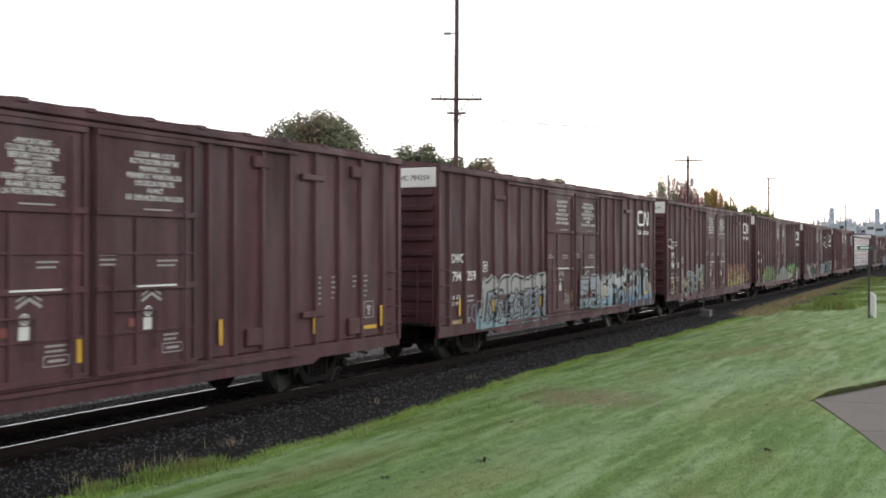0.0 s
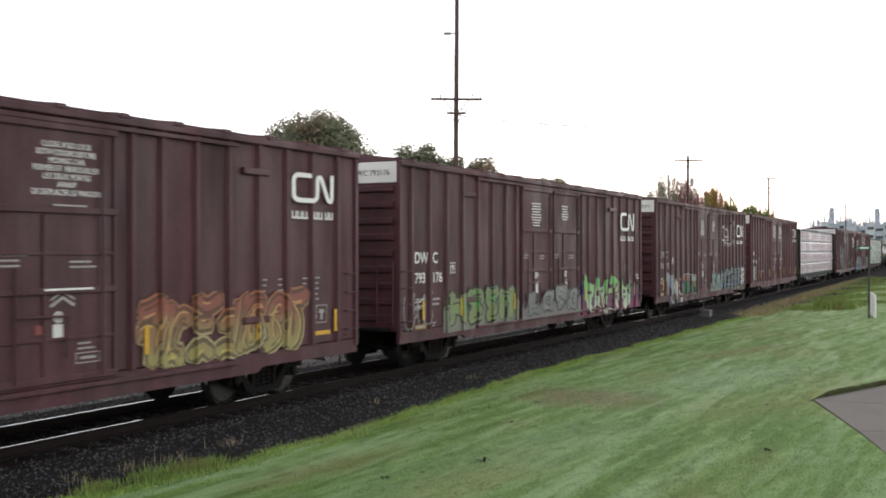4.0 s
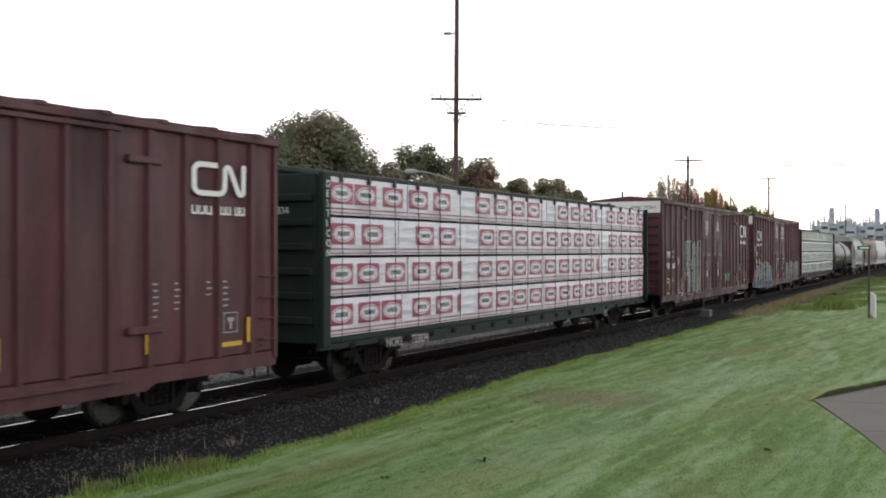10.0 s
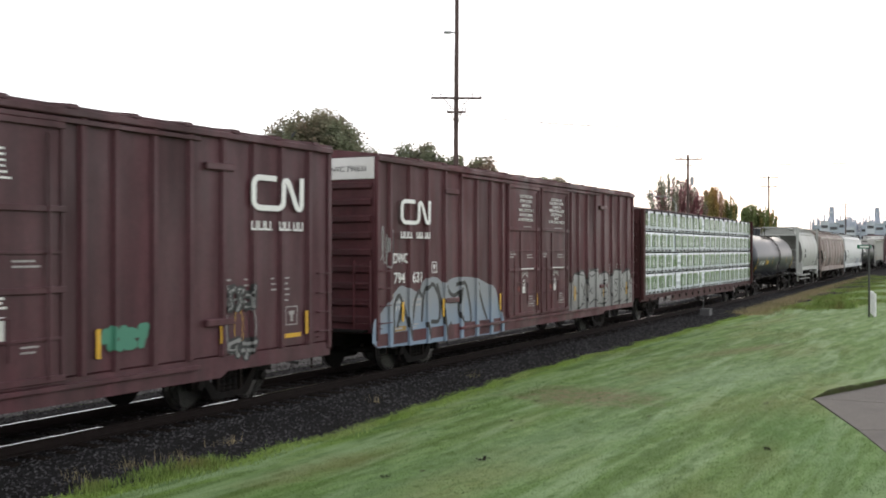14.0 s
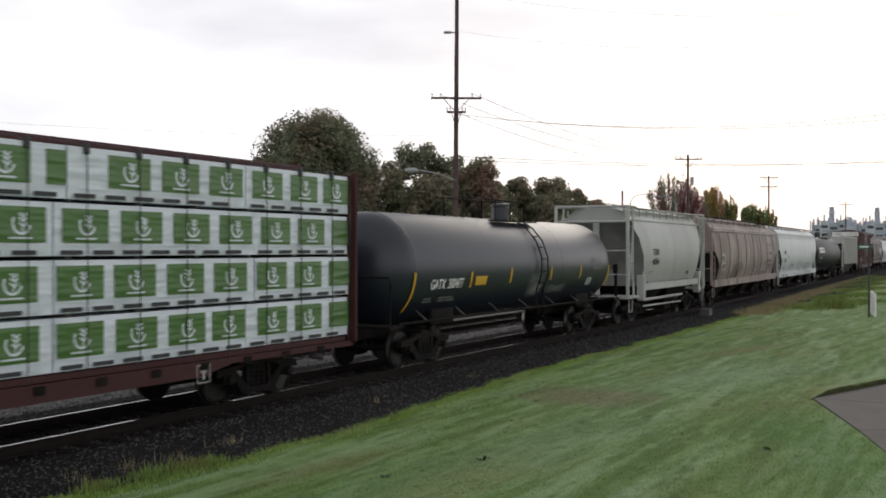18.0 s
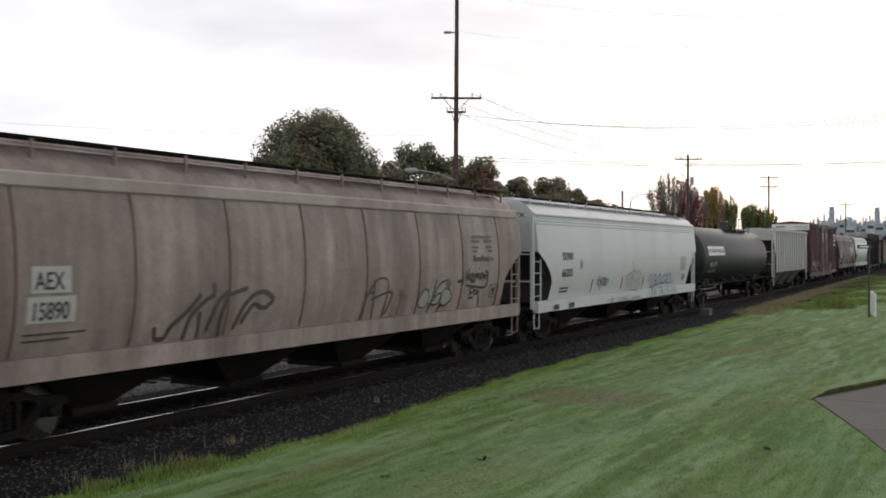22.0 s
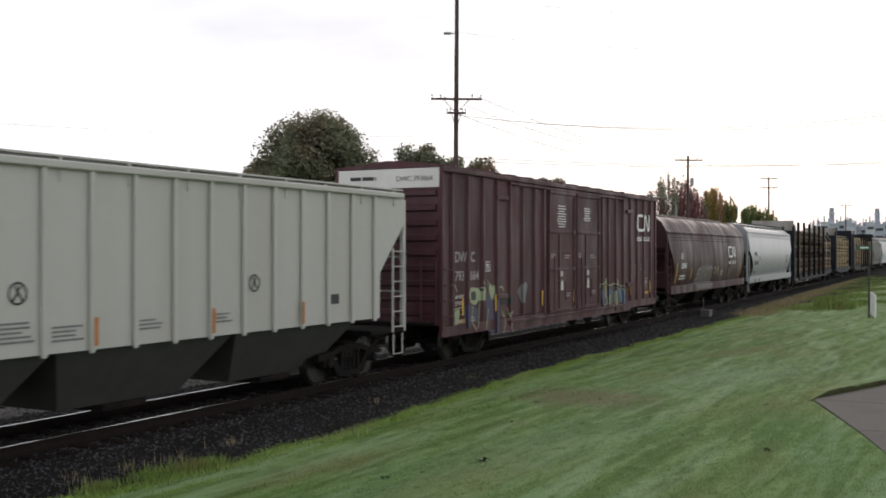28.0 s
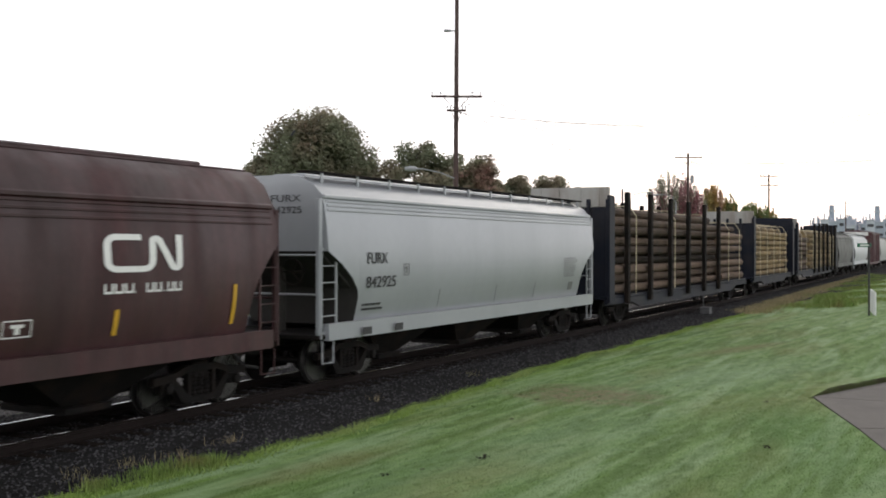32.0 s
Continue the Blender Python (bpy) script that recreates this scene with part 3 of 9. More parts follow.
# ---- the two tracks ----
def track(name, y_mid, label):
    tr = thing(name, label, "railway track", kind="structure")
    for side in (-1, 1):
        prof = [(-0.07, -0.17), (-0.07, -0.155), (-0.012, -0.135), (-0.012, -0.045), (-0.036, -0.035), (-0.036, -0.006), (-0.03, 0.0)]
        right = [(-a, b) for a, b in reversed(prof)]
        for nm, pr, mt in (("rail", prof + [(0.0, 0.0)], RAIL), ("rail", [(0.0, 0.0)] + right, RAIL), ("rail_head", [(-0.016, 0.0005), (0.018, 0.0005)], RAILTOP)):
            vs, fs = along(pr, -60, 420, 3.0, y_mid + side * 0.7525)
            me = bpy.data.meshes.new(nm)
            me.from_pydata(vs, [], fs)
            me.materials.append(mt)
            part(nm, me, mt, tr, "rail head polished bright by the wheels" if nm == "rail_head" else "")
    bm = BM()
    box(bm, -0.11, 0.11, -1.3, 1.3, -0.33, -0.172, 0.012)
    me = to_mesh("tie", bm, TIE)
    for i in range(130):
        x = 4 + 0.52 * i
        part("tie", me, TIE, tr, at=pose(x, y_mid + drift(x), 0.0 - 0.003 * (i % 3), 0, 0, math.degrees(swing(x)) + 0.6 * math.sin(i * 7.0)))
    return tr


track("track_near", 0.0, "railway track with bright-topped rails in dark crushed stone")
track("track_far", TRACK_2, "second railway track with shining rails in grey crushed stone")


# ---- grass blades and weeds ----
def blades(name, count, spot, height, width, material, label, seed, flop=1.9):
    rnd = random.Random(seed)
    vs, fs = [], []
    for _ in range(count):
        q = spot(rnd)
        if q is None:
            continue
        x, y = q
        z = ground_z(x, y)
        h_, w_ = height * rnd.uniform(0.5, 1.3), width * rnd.uniform(0.7, 1.3)
        a, lean = rnd.uniform(0, 6.28), rnd.uniform(0.2, flop) * h_
        dx, dy = math.cos(a) * w_, math.sin(a) * w_
        lx, ly = math.cos(a + 1.57 + rnd.uniform(-.6, .6)) * lean, math.sin(a + 1.57) * lean
        b = len(vs)
        vs += [(x - dx, y - dy, z - 0.01), (x + dx, y + dy, z - 0.01), (x + lx, y + ly, z + h_)]
        fs.append((b, b + 1, b + 2))
    me = bpy.data.meshes.new(name)
    me.from_pydata(vs, [], fs)
    me.materials.append(material)
    tagged(new(name, me), label, "grass", kind="stuff")


def on_path(x, y):
    """Inside the two long edges that meet at the path's corner."""
    if x > 23.45:
        return y < -10.06 - (x - 23.45) * 0.348 + 0.03
    return y < -10.06 - (23.45 - x) * 0.337 + 0.02


def lawn_spot(rnd):
    x = 7.5 + 36 * rnd.random() ** 1.7
    y = rnd.uniform(-14.5, -2.6)
    if on_path(x, y) or y > lawn_edge(x) + rnd.uniform(-0.15, 0.08):
        return None
    return x, y


def edge_spot(rnd):
    x = 8 + 62 * rnd.random() ** 1.3
    return x, lawn_edge(x) + rnd.gauss(-0.10, 0.12) + 0.10 * noise.noise((x * 1.7, 0.0, 5.0))


blades("lawn_blades", 190000, lawn_spot, 0.02, 0.006, GRASS, "short mown grass blades of the lawn", 5, 2.2)
blades("edge_grass", 30000, edge_spot, 0.05, 0.009, BLADE, "longer ragged grass along the edge of the crushed stone", 6)


def tufts(name, centres, count, spread, height, material, label, seed, width=0.008):
    def spot(rnd):
        cx, cy, r = rnd.choice(centres)
        return cx + rnd.gauss(0, r * spread), cy + rnd.gauss(0, r * spread * 0.6)
    blades(name, count, spot, height, width, material, label, seed, 0.7)


tufts("weed_clump", [(11.6, -3.05, 1.0), (11.1, -3.0, 0.8), (12.1, -3.15, 0.7), (10.2, -2.9, 0.6)], 1900, 0.3, 0.14, WEED, "tall green and brown weeds at the lawn's edge", 7)
tufts("dry_weeds", [(12.0, -2.55, 0.7), (11.3, -2.4, 0.6), (13.4, -2.45, 0.5), (10.4, -2.3, 0.6), (18.4, -2.2, 0.6), (23.0, -2.1, 0.5)], 260, 0.3, 0.2, DRY, "dry brown weed stalks in the crushed stone", 8, 0.005)
tufts("rough_grass", [(60.0 + i * 3.0, -4.6 + i * 0.22 - (i % 4) * 1.0, 2.0) for i in range(26)], 26000, 0.6, 0.15, WEED, "rough uncut green grass beside the track", 9, 0.016)
tufts("dry_bank_grass", [(53.0 + i * 3.0, -2.9 + i * 0.10 + drift(53.0 + i * 3.0) * 0.3, 1.4) for i in range(26)], 20000, 0.6, 0.2, DRY, "dry tan grass on the bank beside the track", 10, 0.014)
tufts("low_shrub", [(62.5, -5.9, 1.2), (64.5, -5.2, 1.3), (67.0, -5.0, 1.2), (61.0, -6.0, 0.8)], 5000, 0.45, 0.36, WEED, "low dark green shrub at the end of the lawn", 11, 0.03)

# a few dead leaves and clippings lying on the lawn
_r = random.Random(12)
_spots = [(14.4, -6.55, 0.085), (17.2, -10.25, 0.06), (12.7, -5.85, 0.06), (17.85, -5.5, 0.04), (22.3, -9.3, 0.05), (13.3, -6.1, 0.035), (19.6, -7.6, 0.03), (24.0, -7.0, 0.035), (16.0, -8.4, 0.025), (20.3, -5.0, 0.045), (21.4, -6.0, 0.04)]
for x, y, r in _spots:
    vs, fs = [], []
    for k in range(16):
        a, q = _r.uniform(0, 6.28), r * math.sqrt(_r.random()) * 1.5
        cx, cy, cz = q * math.cos(a), q * math.sin(a) * 0.7, r * _r.uniform(0.05, 0.6)
        w_, t_ = r * _r.uniform(0.25, 0.6), _r.uniform(0, 6.28)
        b = len(vs)
        for i in range(5):
            e = t_ + i * 1.2566
            vs.append((cx + w_ * math.cos(e) * _r.uniform(0.5, 1.1), cy + w_ * math.sin(e) * 0.7, cz + w_ * _r.uniform(-0.35, 0.45)))
        vs.append((cx, cy, cz + w_ * 0.2))
        fs += [(b + i, b + (i + 1) % 5, b + 5) for i in range(5)]
    me = bpy.data.meshes.new("dead_leaf_clump")
    me.from_pydata(vs, [], fs)
    me.materials.append(TIE if r > 0.05 else BARE_SOIL)
    ob = new("dead_leaf_clump", me)
    ob.matrix_basis = Matrix.Translation((x, y, ground_z(x, y)))
    tagged(ob, "small dark clump of dead leaves on the lawn", "leaf clump", "clumps on the lawn")


# ---- concrete path ----
def make_path():
    tr = thing("path", "grey concrete path with a sharp corner in the lawn", "path", kind="structure")
    slabs = [[(23.45, -10.06), (26.9, -11.26), (30.0, -12.4), (29.0, -15.5), (23.47, -15.0), (23.46, -11.5)],
             [(23.43, -10.07), (23.44, -15.0), (20.8, -15.0), (19.93, -11.78), (19.72, -11.35)],
             [(19.69, -11.36), (19.9, -11.79), (20.75, -15.0), (14.0, -15.0), (13.4, -13.4), (17.0, -12.2)]]
    for sl in slabs:
        bm = BM()
        n = len(sl)
        top = [(x, y, LAWN_Z + 0.03) for x, y in sl]
        bot = [(x, y, LAWN_Z - 0.1) for x, y in sl]
        add_mesh(bm, top + bot, [tuple(range(n))] + [(i, (i + 1) % n, n + (i + 1) % n, n + i) for i in range(n)])
        part("slab", bm, CONCRETE, tr)
    # the turf stands a hand's width over the far edge of the path, cut off straight
    bm = BM()
    a, b = Vector((23.36, -10.03, 0)), Vector((30.0, -12.36, 0))
    out = Vector((0.33, 0.944, 0))
    n = 34
    vs, fs = [], []
    for i in range(n + 1):
        q = a.lerp(b, i / n) + out * 0.03 * noise.noise((i * 0.7, 0, 2))
        h_ = (0.12 + 0.04 * noise.noise((i * 0.5, 3, 0))) * min(1.0, i / 4)
        for d, z in ((0.0, -0.02), (0.015, h_ * 0.75), (0.05, h_), (0.3, h_ * 0.8), (1.1, -0.03)):
            vs.append(tuple(q + out * d * min(1.0, 0.02 + i / 4) + Vector((0, 0, LAWN_Z + 0.02 + z))))
    for i in range(n):
        for j in range(4):
            fs.append((i * 5 + j, (i + 1) * 5 + j, (i + 1) * 5 + j + 1, i * 5 + j + 1))
    add_mesh(bm, vs, fs)
    for k, f in enumerate(bm.faces):
        f.material_index = 1 if k % 4 > 1 else 0
    part("turf_edge", bm, [TURF, GRASS], tr, "raised edge of cut turf and soil")


make_path()


# ---- utility poles and wires ----
def insulator(bm, x, y, z):
    tube(bm, (x, y, z), (x, y, z + 0.12), 0.03, 0.02, 6)
    tube(bm, (x, y, z + 0.12), (x, y, z + 0.2), 0.055, 0.04, 6)


def utility_pole(at, height, arms, lean=0.0, label="tall weathered wooden utility pole with crossarms", turn=-62.0, r=0.17):
    """arms: (height, half length) of each crossarm."""
    p = thing("utility_pole", label, "utility pole", "poles along the railway", at=Matrix.Translation(at) @ pose(0, 0, 0, 0, lean, turn))
    bm = BM()
    bent(bm, [(0, 0, -0.6)] + [(0, 0, height * i / 6) for i in range(1, 7)], [r * (1 - 0.38 * i / 6) for i in range(7)], 12)
    part("shaft", bm, POLE, p, smooth=True)
    for z, half in arms:
        bm = BM()
        box(bm, -half, half, -r - 0.1, -r + 0.02, z - 0.06, z + 0.06, 0.01)
        arm = part("crossarm", bm, POLE, p)
        for s_ in (-1, 1):
            bm = BM()
            tube(bm, (s_ * half * 0.5, -r - 0.06, z - 0.06), (s_ * 0.05, -r - 0.04, z - 0.75), 0.022)
            part("brace", bm, POLE, arm)
        for k in (-0.96, -0.62, 0.62, 0.96):
            bm = BM()
            insulator(bm, k * half, -r - 0.04, z + 0.06)
            part("insulator", bm, IRON, arm)
    return p


pole_1 = utility_pole((53.5, 13.8, -0.5), 20.5, [(12.0, 1.45), (11.2, 0.55)], 0.35)
# cobra-head street light and a smaller bracket lamp on the tall pole
bm = BM()
bent(bm, [(0, -0.1, 7.3), (-0.9, -0.1, 7.65), (-1.9, -0.1, 7.85), (-2.3, -0.1, 7.86)], 0.035)
light_arm = part("lamp_arm", bm, IRON, pole_1, "pale metal street-light arm")
bm = BM()
spun(bm, [(-2.95, 0.02), (-2.9, 0.10), (-2.6, 0.16), (-2.3, 0.13), (-2.2, 0.05)], "x", 12, (0, -0.1, 7.86))
part("lamp_head", bm, IRON, light_arm, "oval grey street-light head")
bm = BM()
box(bm, -0.75, -0.3, -0.16, 0.06, 15.72, 15.86, 0.05)
tube(bm, (-0.3, -0.05, 15.79), (0, -0.05, 15.79), 0.04)
part("bracket", bm, IRON, pole_1, "pale grey bracket on the pole")
utility_pole((99.5, 12.2, -0.5), 12.4, [(11.95, 1.3)], 0.1)
utility_pole((154.6, 14.7, -0.5), 13.9, [(13.6, 1.3), (12.3, 1.3)], 0.0)
utility_pole((255.5, 15.9, -0.5), 14.2, [(13.6, 1.5)], 0.0, "distant wooden utility pole with one crossarm")

# transformer can on the second pole
bm = BM()
spun(bm, [(0, 0.14), (0.05, 0.18), (0.75, 0.18), (0.8, 0.1)], "z", 12, (99.75, 11.85, 9.0))
bm2 = BM()
tube(bm2, (99.75, 11.85, 9.4), (99.52, 12.15, 9.4), 0.05)
tc = thing("pole_transformer", "small grey transformer can on a utility pole", "transformer", bm=bm, material=IRON, smooth=True)
part("bracket", bm2, IRON, tc)

_WIRES = [((53.8, 12.9, 11.8), (99.7, 11.5, 11.7), 0.9), ((53.2, 14.7, 11.8), (99.1, 12.9, 11.7), 0.9), ((53.5, 13.7, 10.7), (99.5, 12.1, 10.4), 0.8),
          ((99.7, 11.5, 11.7), (154.7, 14.0, 13.3), 0.9), ((99.1, 12.9, 11.7), (154.2, 15.4, 13.3), 0.9), ((154.6, 14.6, 13.3), (255.5, 15.9, 13.3), 1.6),
          ((53.5, 13.7, 10.6), (70.0, -14.5, 12.0), 1.3), ((53.5, 13.7, 10.6), (70.0, -15.5, 11.6), 1.25),
          ((53.5, 13.7, 8.0), (75.0, -14.0, 8.9), 0.55), ((53.5, 13.7, 8.2), (75.0, -14.6, 8.7), 0.5), ((53.4, 13.8, 9.4), (20.0, 34.0, 9.0), 0.6),
          ((53.4, 13.8, 15.4), (84, -8.0, 20.0), 1.6), ((53.4, 13.8, 17.6), (84, -8.0, 21.0), 1.2)]
for a, b, sag in _WIRES:
    bm = BM()
    a, b = Vector(a), Vector(b)
    pts = [a.lerp(b, i / 12) - Vector((0, 0, 4 * sag * (i / 12) * (1 - i / 12))) for i in range(13)]
    bent(bm, pts, 0.014 if a.z < 11.9 and b.z < 13.5 and b.x > 60 else 0.005, 4)
    thing("overhead_wire", "thin dark overhead wire slung between poles", "wire", "overhead wires", bm=bm, material=CABLE)

# a splice on the wire that leaves to the far side
_a, _b = Vector((53.4, 13.8, 9.4)), Vector((20.0, 34.0, 9.0))
_q = 0.255
_p = _a.lerp(_b, _q) - Vector((0, 0, 4 * 0.6 * _q * (1 - _q)))
bm = BM()
bent(bm, [_p + Vector((0.1, -0.06, 0.16)), _p + Vector((0.03, -0.02, 0.06)), _p, _p + Vector((-0.09, 0.05, -0.16))], [0.02, 0.06, 0.07, 0.02], 6)
thing("wire_splice", "small dark splice hanging on an overhead wire", "wire fitting", bm=bm, material=CABLE)

# short posts and a far street light behind the trains
for at, h_, r in (((54.1, 34.2, -0.5), 8.5, 0.11), ((86.9, 14.6, -0.5), 8.4, 0.1)):
    bm = BM()
    tube(bm, at, (at[0] - 0.06, at[1], at[2] + h_), r, r * 0.8, 8)
    thing("wooden_post", "slim dark wooden post without crossarms", "post", bm=bm, material=POLE, smooth=True)
for at, h_, turn in (((106.0, 19.9, -0.5), 9.1, -70), ((104.2, 14.6, -0.5), 8.7, 110), ((136.0, 17.5, -0.5), 8.2, 100)):
    sl = thing("street_lamp", "far grey street lamp with a curved arm", "street lamp", "far street lamps", at=Matrix.Translation(at) @ pose(0, 0, 0, 0, 0, turn))
    bm = BM()
    tube(bm, (0, 0, 0), (0, 0, h_ - 0.8), 0.09, 0.06)
    part("post", bm, IRON, sl)
    bm = BM()
    bent(bm, [(0, 0, h_ - 0.8), (0.4, 0, h_ - 0.2), (1.1, 0, h_), (1.8, 0, h_)], 0.035)
    part("arm", bm, IRON, sl)
    bm = BM()
    box(bm, 1.7, 2.4, -0.14, 0.14, h_ - 0.08, h_ + 0.06, 0.05)
    part("lamp_head", bm, IRON, sl)



# ---- street sign and white fence at the end of the lawn ----
ss = thing("street_sign", "green street-name sign on a slim dark post", "street sign", at=pose(53.6, -8.3, -0.4, 0, 0, -50))
bm = BM()
tube(bm, (0, 0, 0), (0, 0, 3.5), 0.045, 0.045, 8)
part("post", bm, CABLE, ss)
bm = BM()
box(bm, -0.62, 0.12, -0.02, 0.02, 3.28, 3.46, 0.004)
blade = part("sign_blade", bm, SIGN_GREEN, ss, "green sheet with unreadable white lettering")
bm = BM()
box(bm, -0.5, 0.02, -0.026, -0.0205, 3.34, 3.4)
part("lettering", bm, LETTER, blade)
wf = thing("fence", "low white board fence panels beside the lawn", "fence", at=pose(57.4, -8.05, -0.4, 0, 0, 188))
for px in (0.0, 1.15, 2.3, 3.4):
    bm = BM()
    box(bm, px - 0.06, px + 0.06, -0.06, 0.06, 0, 1.12, 0.012)
    part("post", bm, FENCE_WHITE, wf)
for a, b in ((0.07, 1.08), (2.37, 3.33)):
    for k in range(4):
        bm = BM()
        box(bm, a, b, -0.025, 0.025, 0.1 + 0.25 * k, 0.33 + 0.25 * k, 0.008)
        part("board", bm, FENCE_WHITE, wf)

# ---- lineside box on a stake beside the near rail ----
lb = thing("lineside_box", "small grey lineside box with an upright stake", "lineside box", at=pose(48.6, -1.75, -0.22))
bm = BM()
box(bm, -0.28, 0.28, -0.22, 0.22, 0, 0.28, 0.03)
part("body", bm, DULL_STEEL, lb)
bm = BM()
box(bm, -0.31, 0.31, -0.25, 0.25, 0.28, 0.32, 0.015)
part("lid", bm, DULL_STEEL, lb)
bm = BM()
tube(bm, (-0.1, 0.1, 0.32), (-0.1, 0.1, 0.9), 0.028)
part("stake", bm, DULL_STEEL, lb)


# ---- trees ----
def leaf_mat(name, a, b, share):
    """Leaves: two colours in broad patches; light also comes through them."""
    m = mat(name, a, 0.7, 0, 0.2, 0.5, b, 0.22, share, island=0.3, spec=0.25)
    n, l = m.node_tree.nodes, m.node_tree.links
    p = n["Principled BSDF"]
    tl = n.new("ShaderNodeBsdfTranslucent")
    l.new(p.inputs["Base Color"].links[0].from_socket, tl.inputs["Color"])
    mx = n.new("ShaderNodeMixShader")
    mx.inputs[0].default_value = 0.45
    l.new(p.outputs[0], mx.inputs[1])
    l.new(tl.outputs[0], mx.inputs[2])
    l.new(mx.outputs[0], n["Material Output"].inputs["Surface"])
    return m


LEAF_DARK = leaf_mat("dark_green_leaves", (0.215, 0.235, 0.15), (0.35, 0.20, 0.16), 0.6)
LEAF_PURPLE = leaf_mat("purple_green_leaves", (0.25, 0.25, 0.16), (0.40, 0.17, 0.17), 0.9)
LEAF_ORANGE = leaf_mat("yellow_orange_leaves", (0.38, 0.32, 0.12), (0.62, 0.32, 0.15), 0.9)
LEAF_GREY = leaf_mat("grey_green_leaves", (0.27, 0.29, 0.20), (0.30, 0.24, 0.20), 0.6)
LEAF_RED = leaf_mat("purple_red_leaves", (0.36, 0.15, 0.17), (0.28, 0.20, 0.18), 0.6)
LEAF_PINK = leaf_mat("pinkish_leaves", (0.55, 0.36, 0.26), (0.48, 0.36, 0.15), 0.6)
LEAF_GREEN = leaf_mat("green_leaves", (0.22, 0.27, 0.11), (0.32, 0.30, 0.13), 0.6)


def tree(at, height, width, material, label, seed, leaves=5000, leaf=0.28, clumps=26, trunk_r=0.3, low=0.22, upright=0.0, lobes=None):
    rnd = random.Random(seed)
    tr = thing("tree", label, "tree", at=at)
    bm = BM()
    tube(bm, (0, 0, -0.3), (0.1, 0.05, height * 0.35), trunk_r, trunk_r * 0.7, 9)
    tube(bm, (0.1, 0.05, height * 0.35), (0.0, 0.1, height * 0.75), trunk_r * 0.7, trunk_r * 0.25, 8)
    part("trunk", bm, BARK, tr, smooth=True)
    centres = []
    for i in range(clumps):
        k = (i + 0.5) / clumps
        z = height * (low + (0.95 - low) * k)
        if upright:
            reach = width * 0.5 * (0.35 + 0.65 * math.sin(min(1.0, 0.25 + k) * math.pi * 0.62))
        else:
            reach = width * 0.5 * max(0.02, 1 - abs((k - 0.36) / 0.66) ** 2.7) ** 0.5
        a = i * 2.4 + rnd.uniform(-0.4, 0.4)
        q = math.sqrt(rnd.uniform(0.12, 0.95))
        c = Vector((reach * q * math.cos(a), reach * q * math.sin(a), z))
        r = width * rnd.uniform(0.10, 0.155) * (1.0 if clumps > 50 else 1.25)
        centres.append((c, r))
        start = Vector((0.05, 0.05, max(height * 0.2, z - reach * q * (0.7 + upright))))
        mid = start.lerp(c, 0.55) + Vector((rnd.uniform(-.2, .2), rnd.uniform(-.2, .2), 0.15))
        bm = BM()
        bent(bm, [start, mid, c], [trunk_r * 0.28, trunk_r * 0.16, trunk_r * 0.05], 5)
        part("limb", bm, BARK, tr)
    vs, fs = [], []
    for _ in range(leaves):
        c, r = centres[rnd.randrange(len(centres))]
        u = Vector((rnd.gauss(0, 1), rnd.gauss(0, 1), rnd.gauss(0, 1)))
        if u.length < 1e-3:
            continue
        u.normalize()
        p = c + Vector((u.x, u.y, u.z * (0.85 + upright * 0.9))) * r * (0.35 + 0.75 * rnd.random())
        s_ = leaf * rnd.uniform(0.5, 1.2)
        a = Vector((rnd.gauss(0, 1), rnd.gauss(0, 1), rnd.gauss(0, 1))).normalized()
        b = a.orthogonal().normalized()
        n0 = len(vs)
        vs += [p - a * s_ * 0.6, p + b * s_ * 0.35, p + a * s_ * 0.6, p - b * s_ * 0.35]
        fs.append((n0, n0 + 1, n0 + 2, n0 + 3))
    me = bpy.data.meshes.new("crown")
    me.from_pydata(vs, [], fs)
    me.materials.append(material)
    part("crown", me, material, tr)
    return tr


tree((78.9, 40.8, -0.6), 15.7, 12.0, LEAF_DARK, "large round maple with dark green and reddening leaves", 21, 85000, 0.31, 200, 0.42, 0.10)
for i, (x, y, h_, w_, m_) in enumerate([(78.0, 46.4, 12.4, 5.5, LEAF_DARK), (83.2, 36.8, 11.6, 6.5, LEAF_DARK), (90.9, 37.2, 14.2, 6.5, LEAF_DARK), (92.3, 34.5, 12.9, 6.5, LEAF_DARK), (90.2, 29.9, 12.2, 6.6, LEAF_PURPLE),
                                        (96.0, 31.5, 10.4, 5.5, LEAF_DARK), (101.1, 30.7, 11.1, 5.0, LEAF_DARK), (107.3, 29.6, 11.4, 6.2, LEAF_DARK), (111.3, 28.4, 10.4, 5.0, LEAF_DARK), (116.2, 27.6, 9.3, 4.5, LEAF_PURPLE),
                                        (86.0, 33.0, 10.2, 8.0, LEAF_DARK), (103.5, 28.2, 9.2, 7.0, LEAF_DARK), (97.5, 35.0, 11.6, 7.5, LEAF_DARK), (80.5, 42.5, 11.2, 7.5, LEAF_DARK), (119.5, 27.0, 8.6, 6.0, LEAF_DARK)]):
    tree((x, y, -0.6), h_, w_, m_, "dark broad tree in the row behind the tracks", 30 + i, 17000, 0.34, 40, 0.28, 0.06)


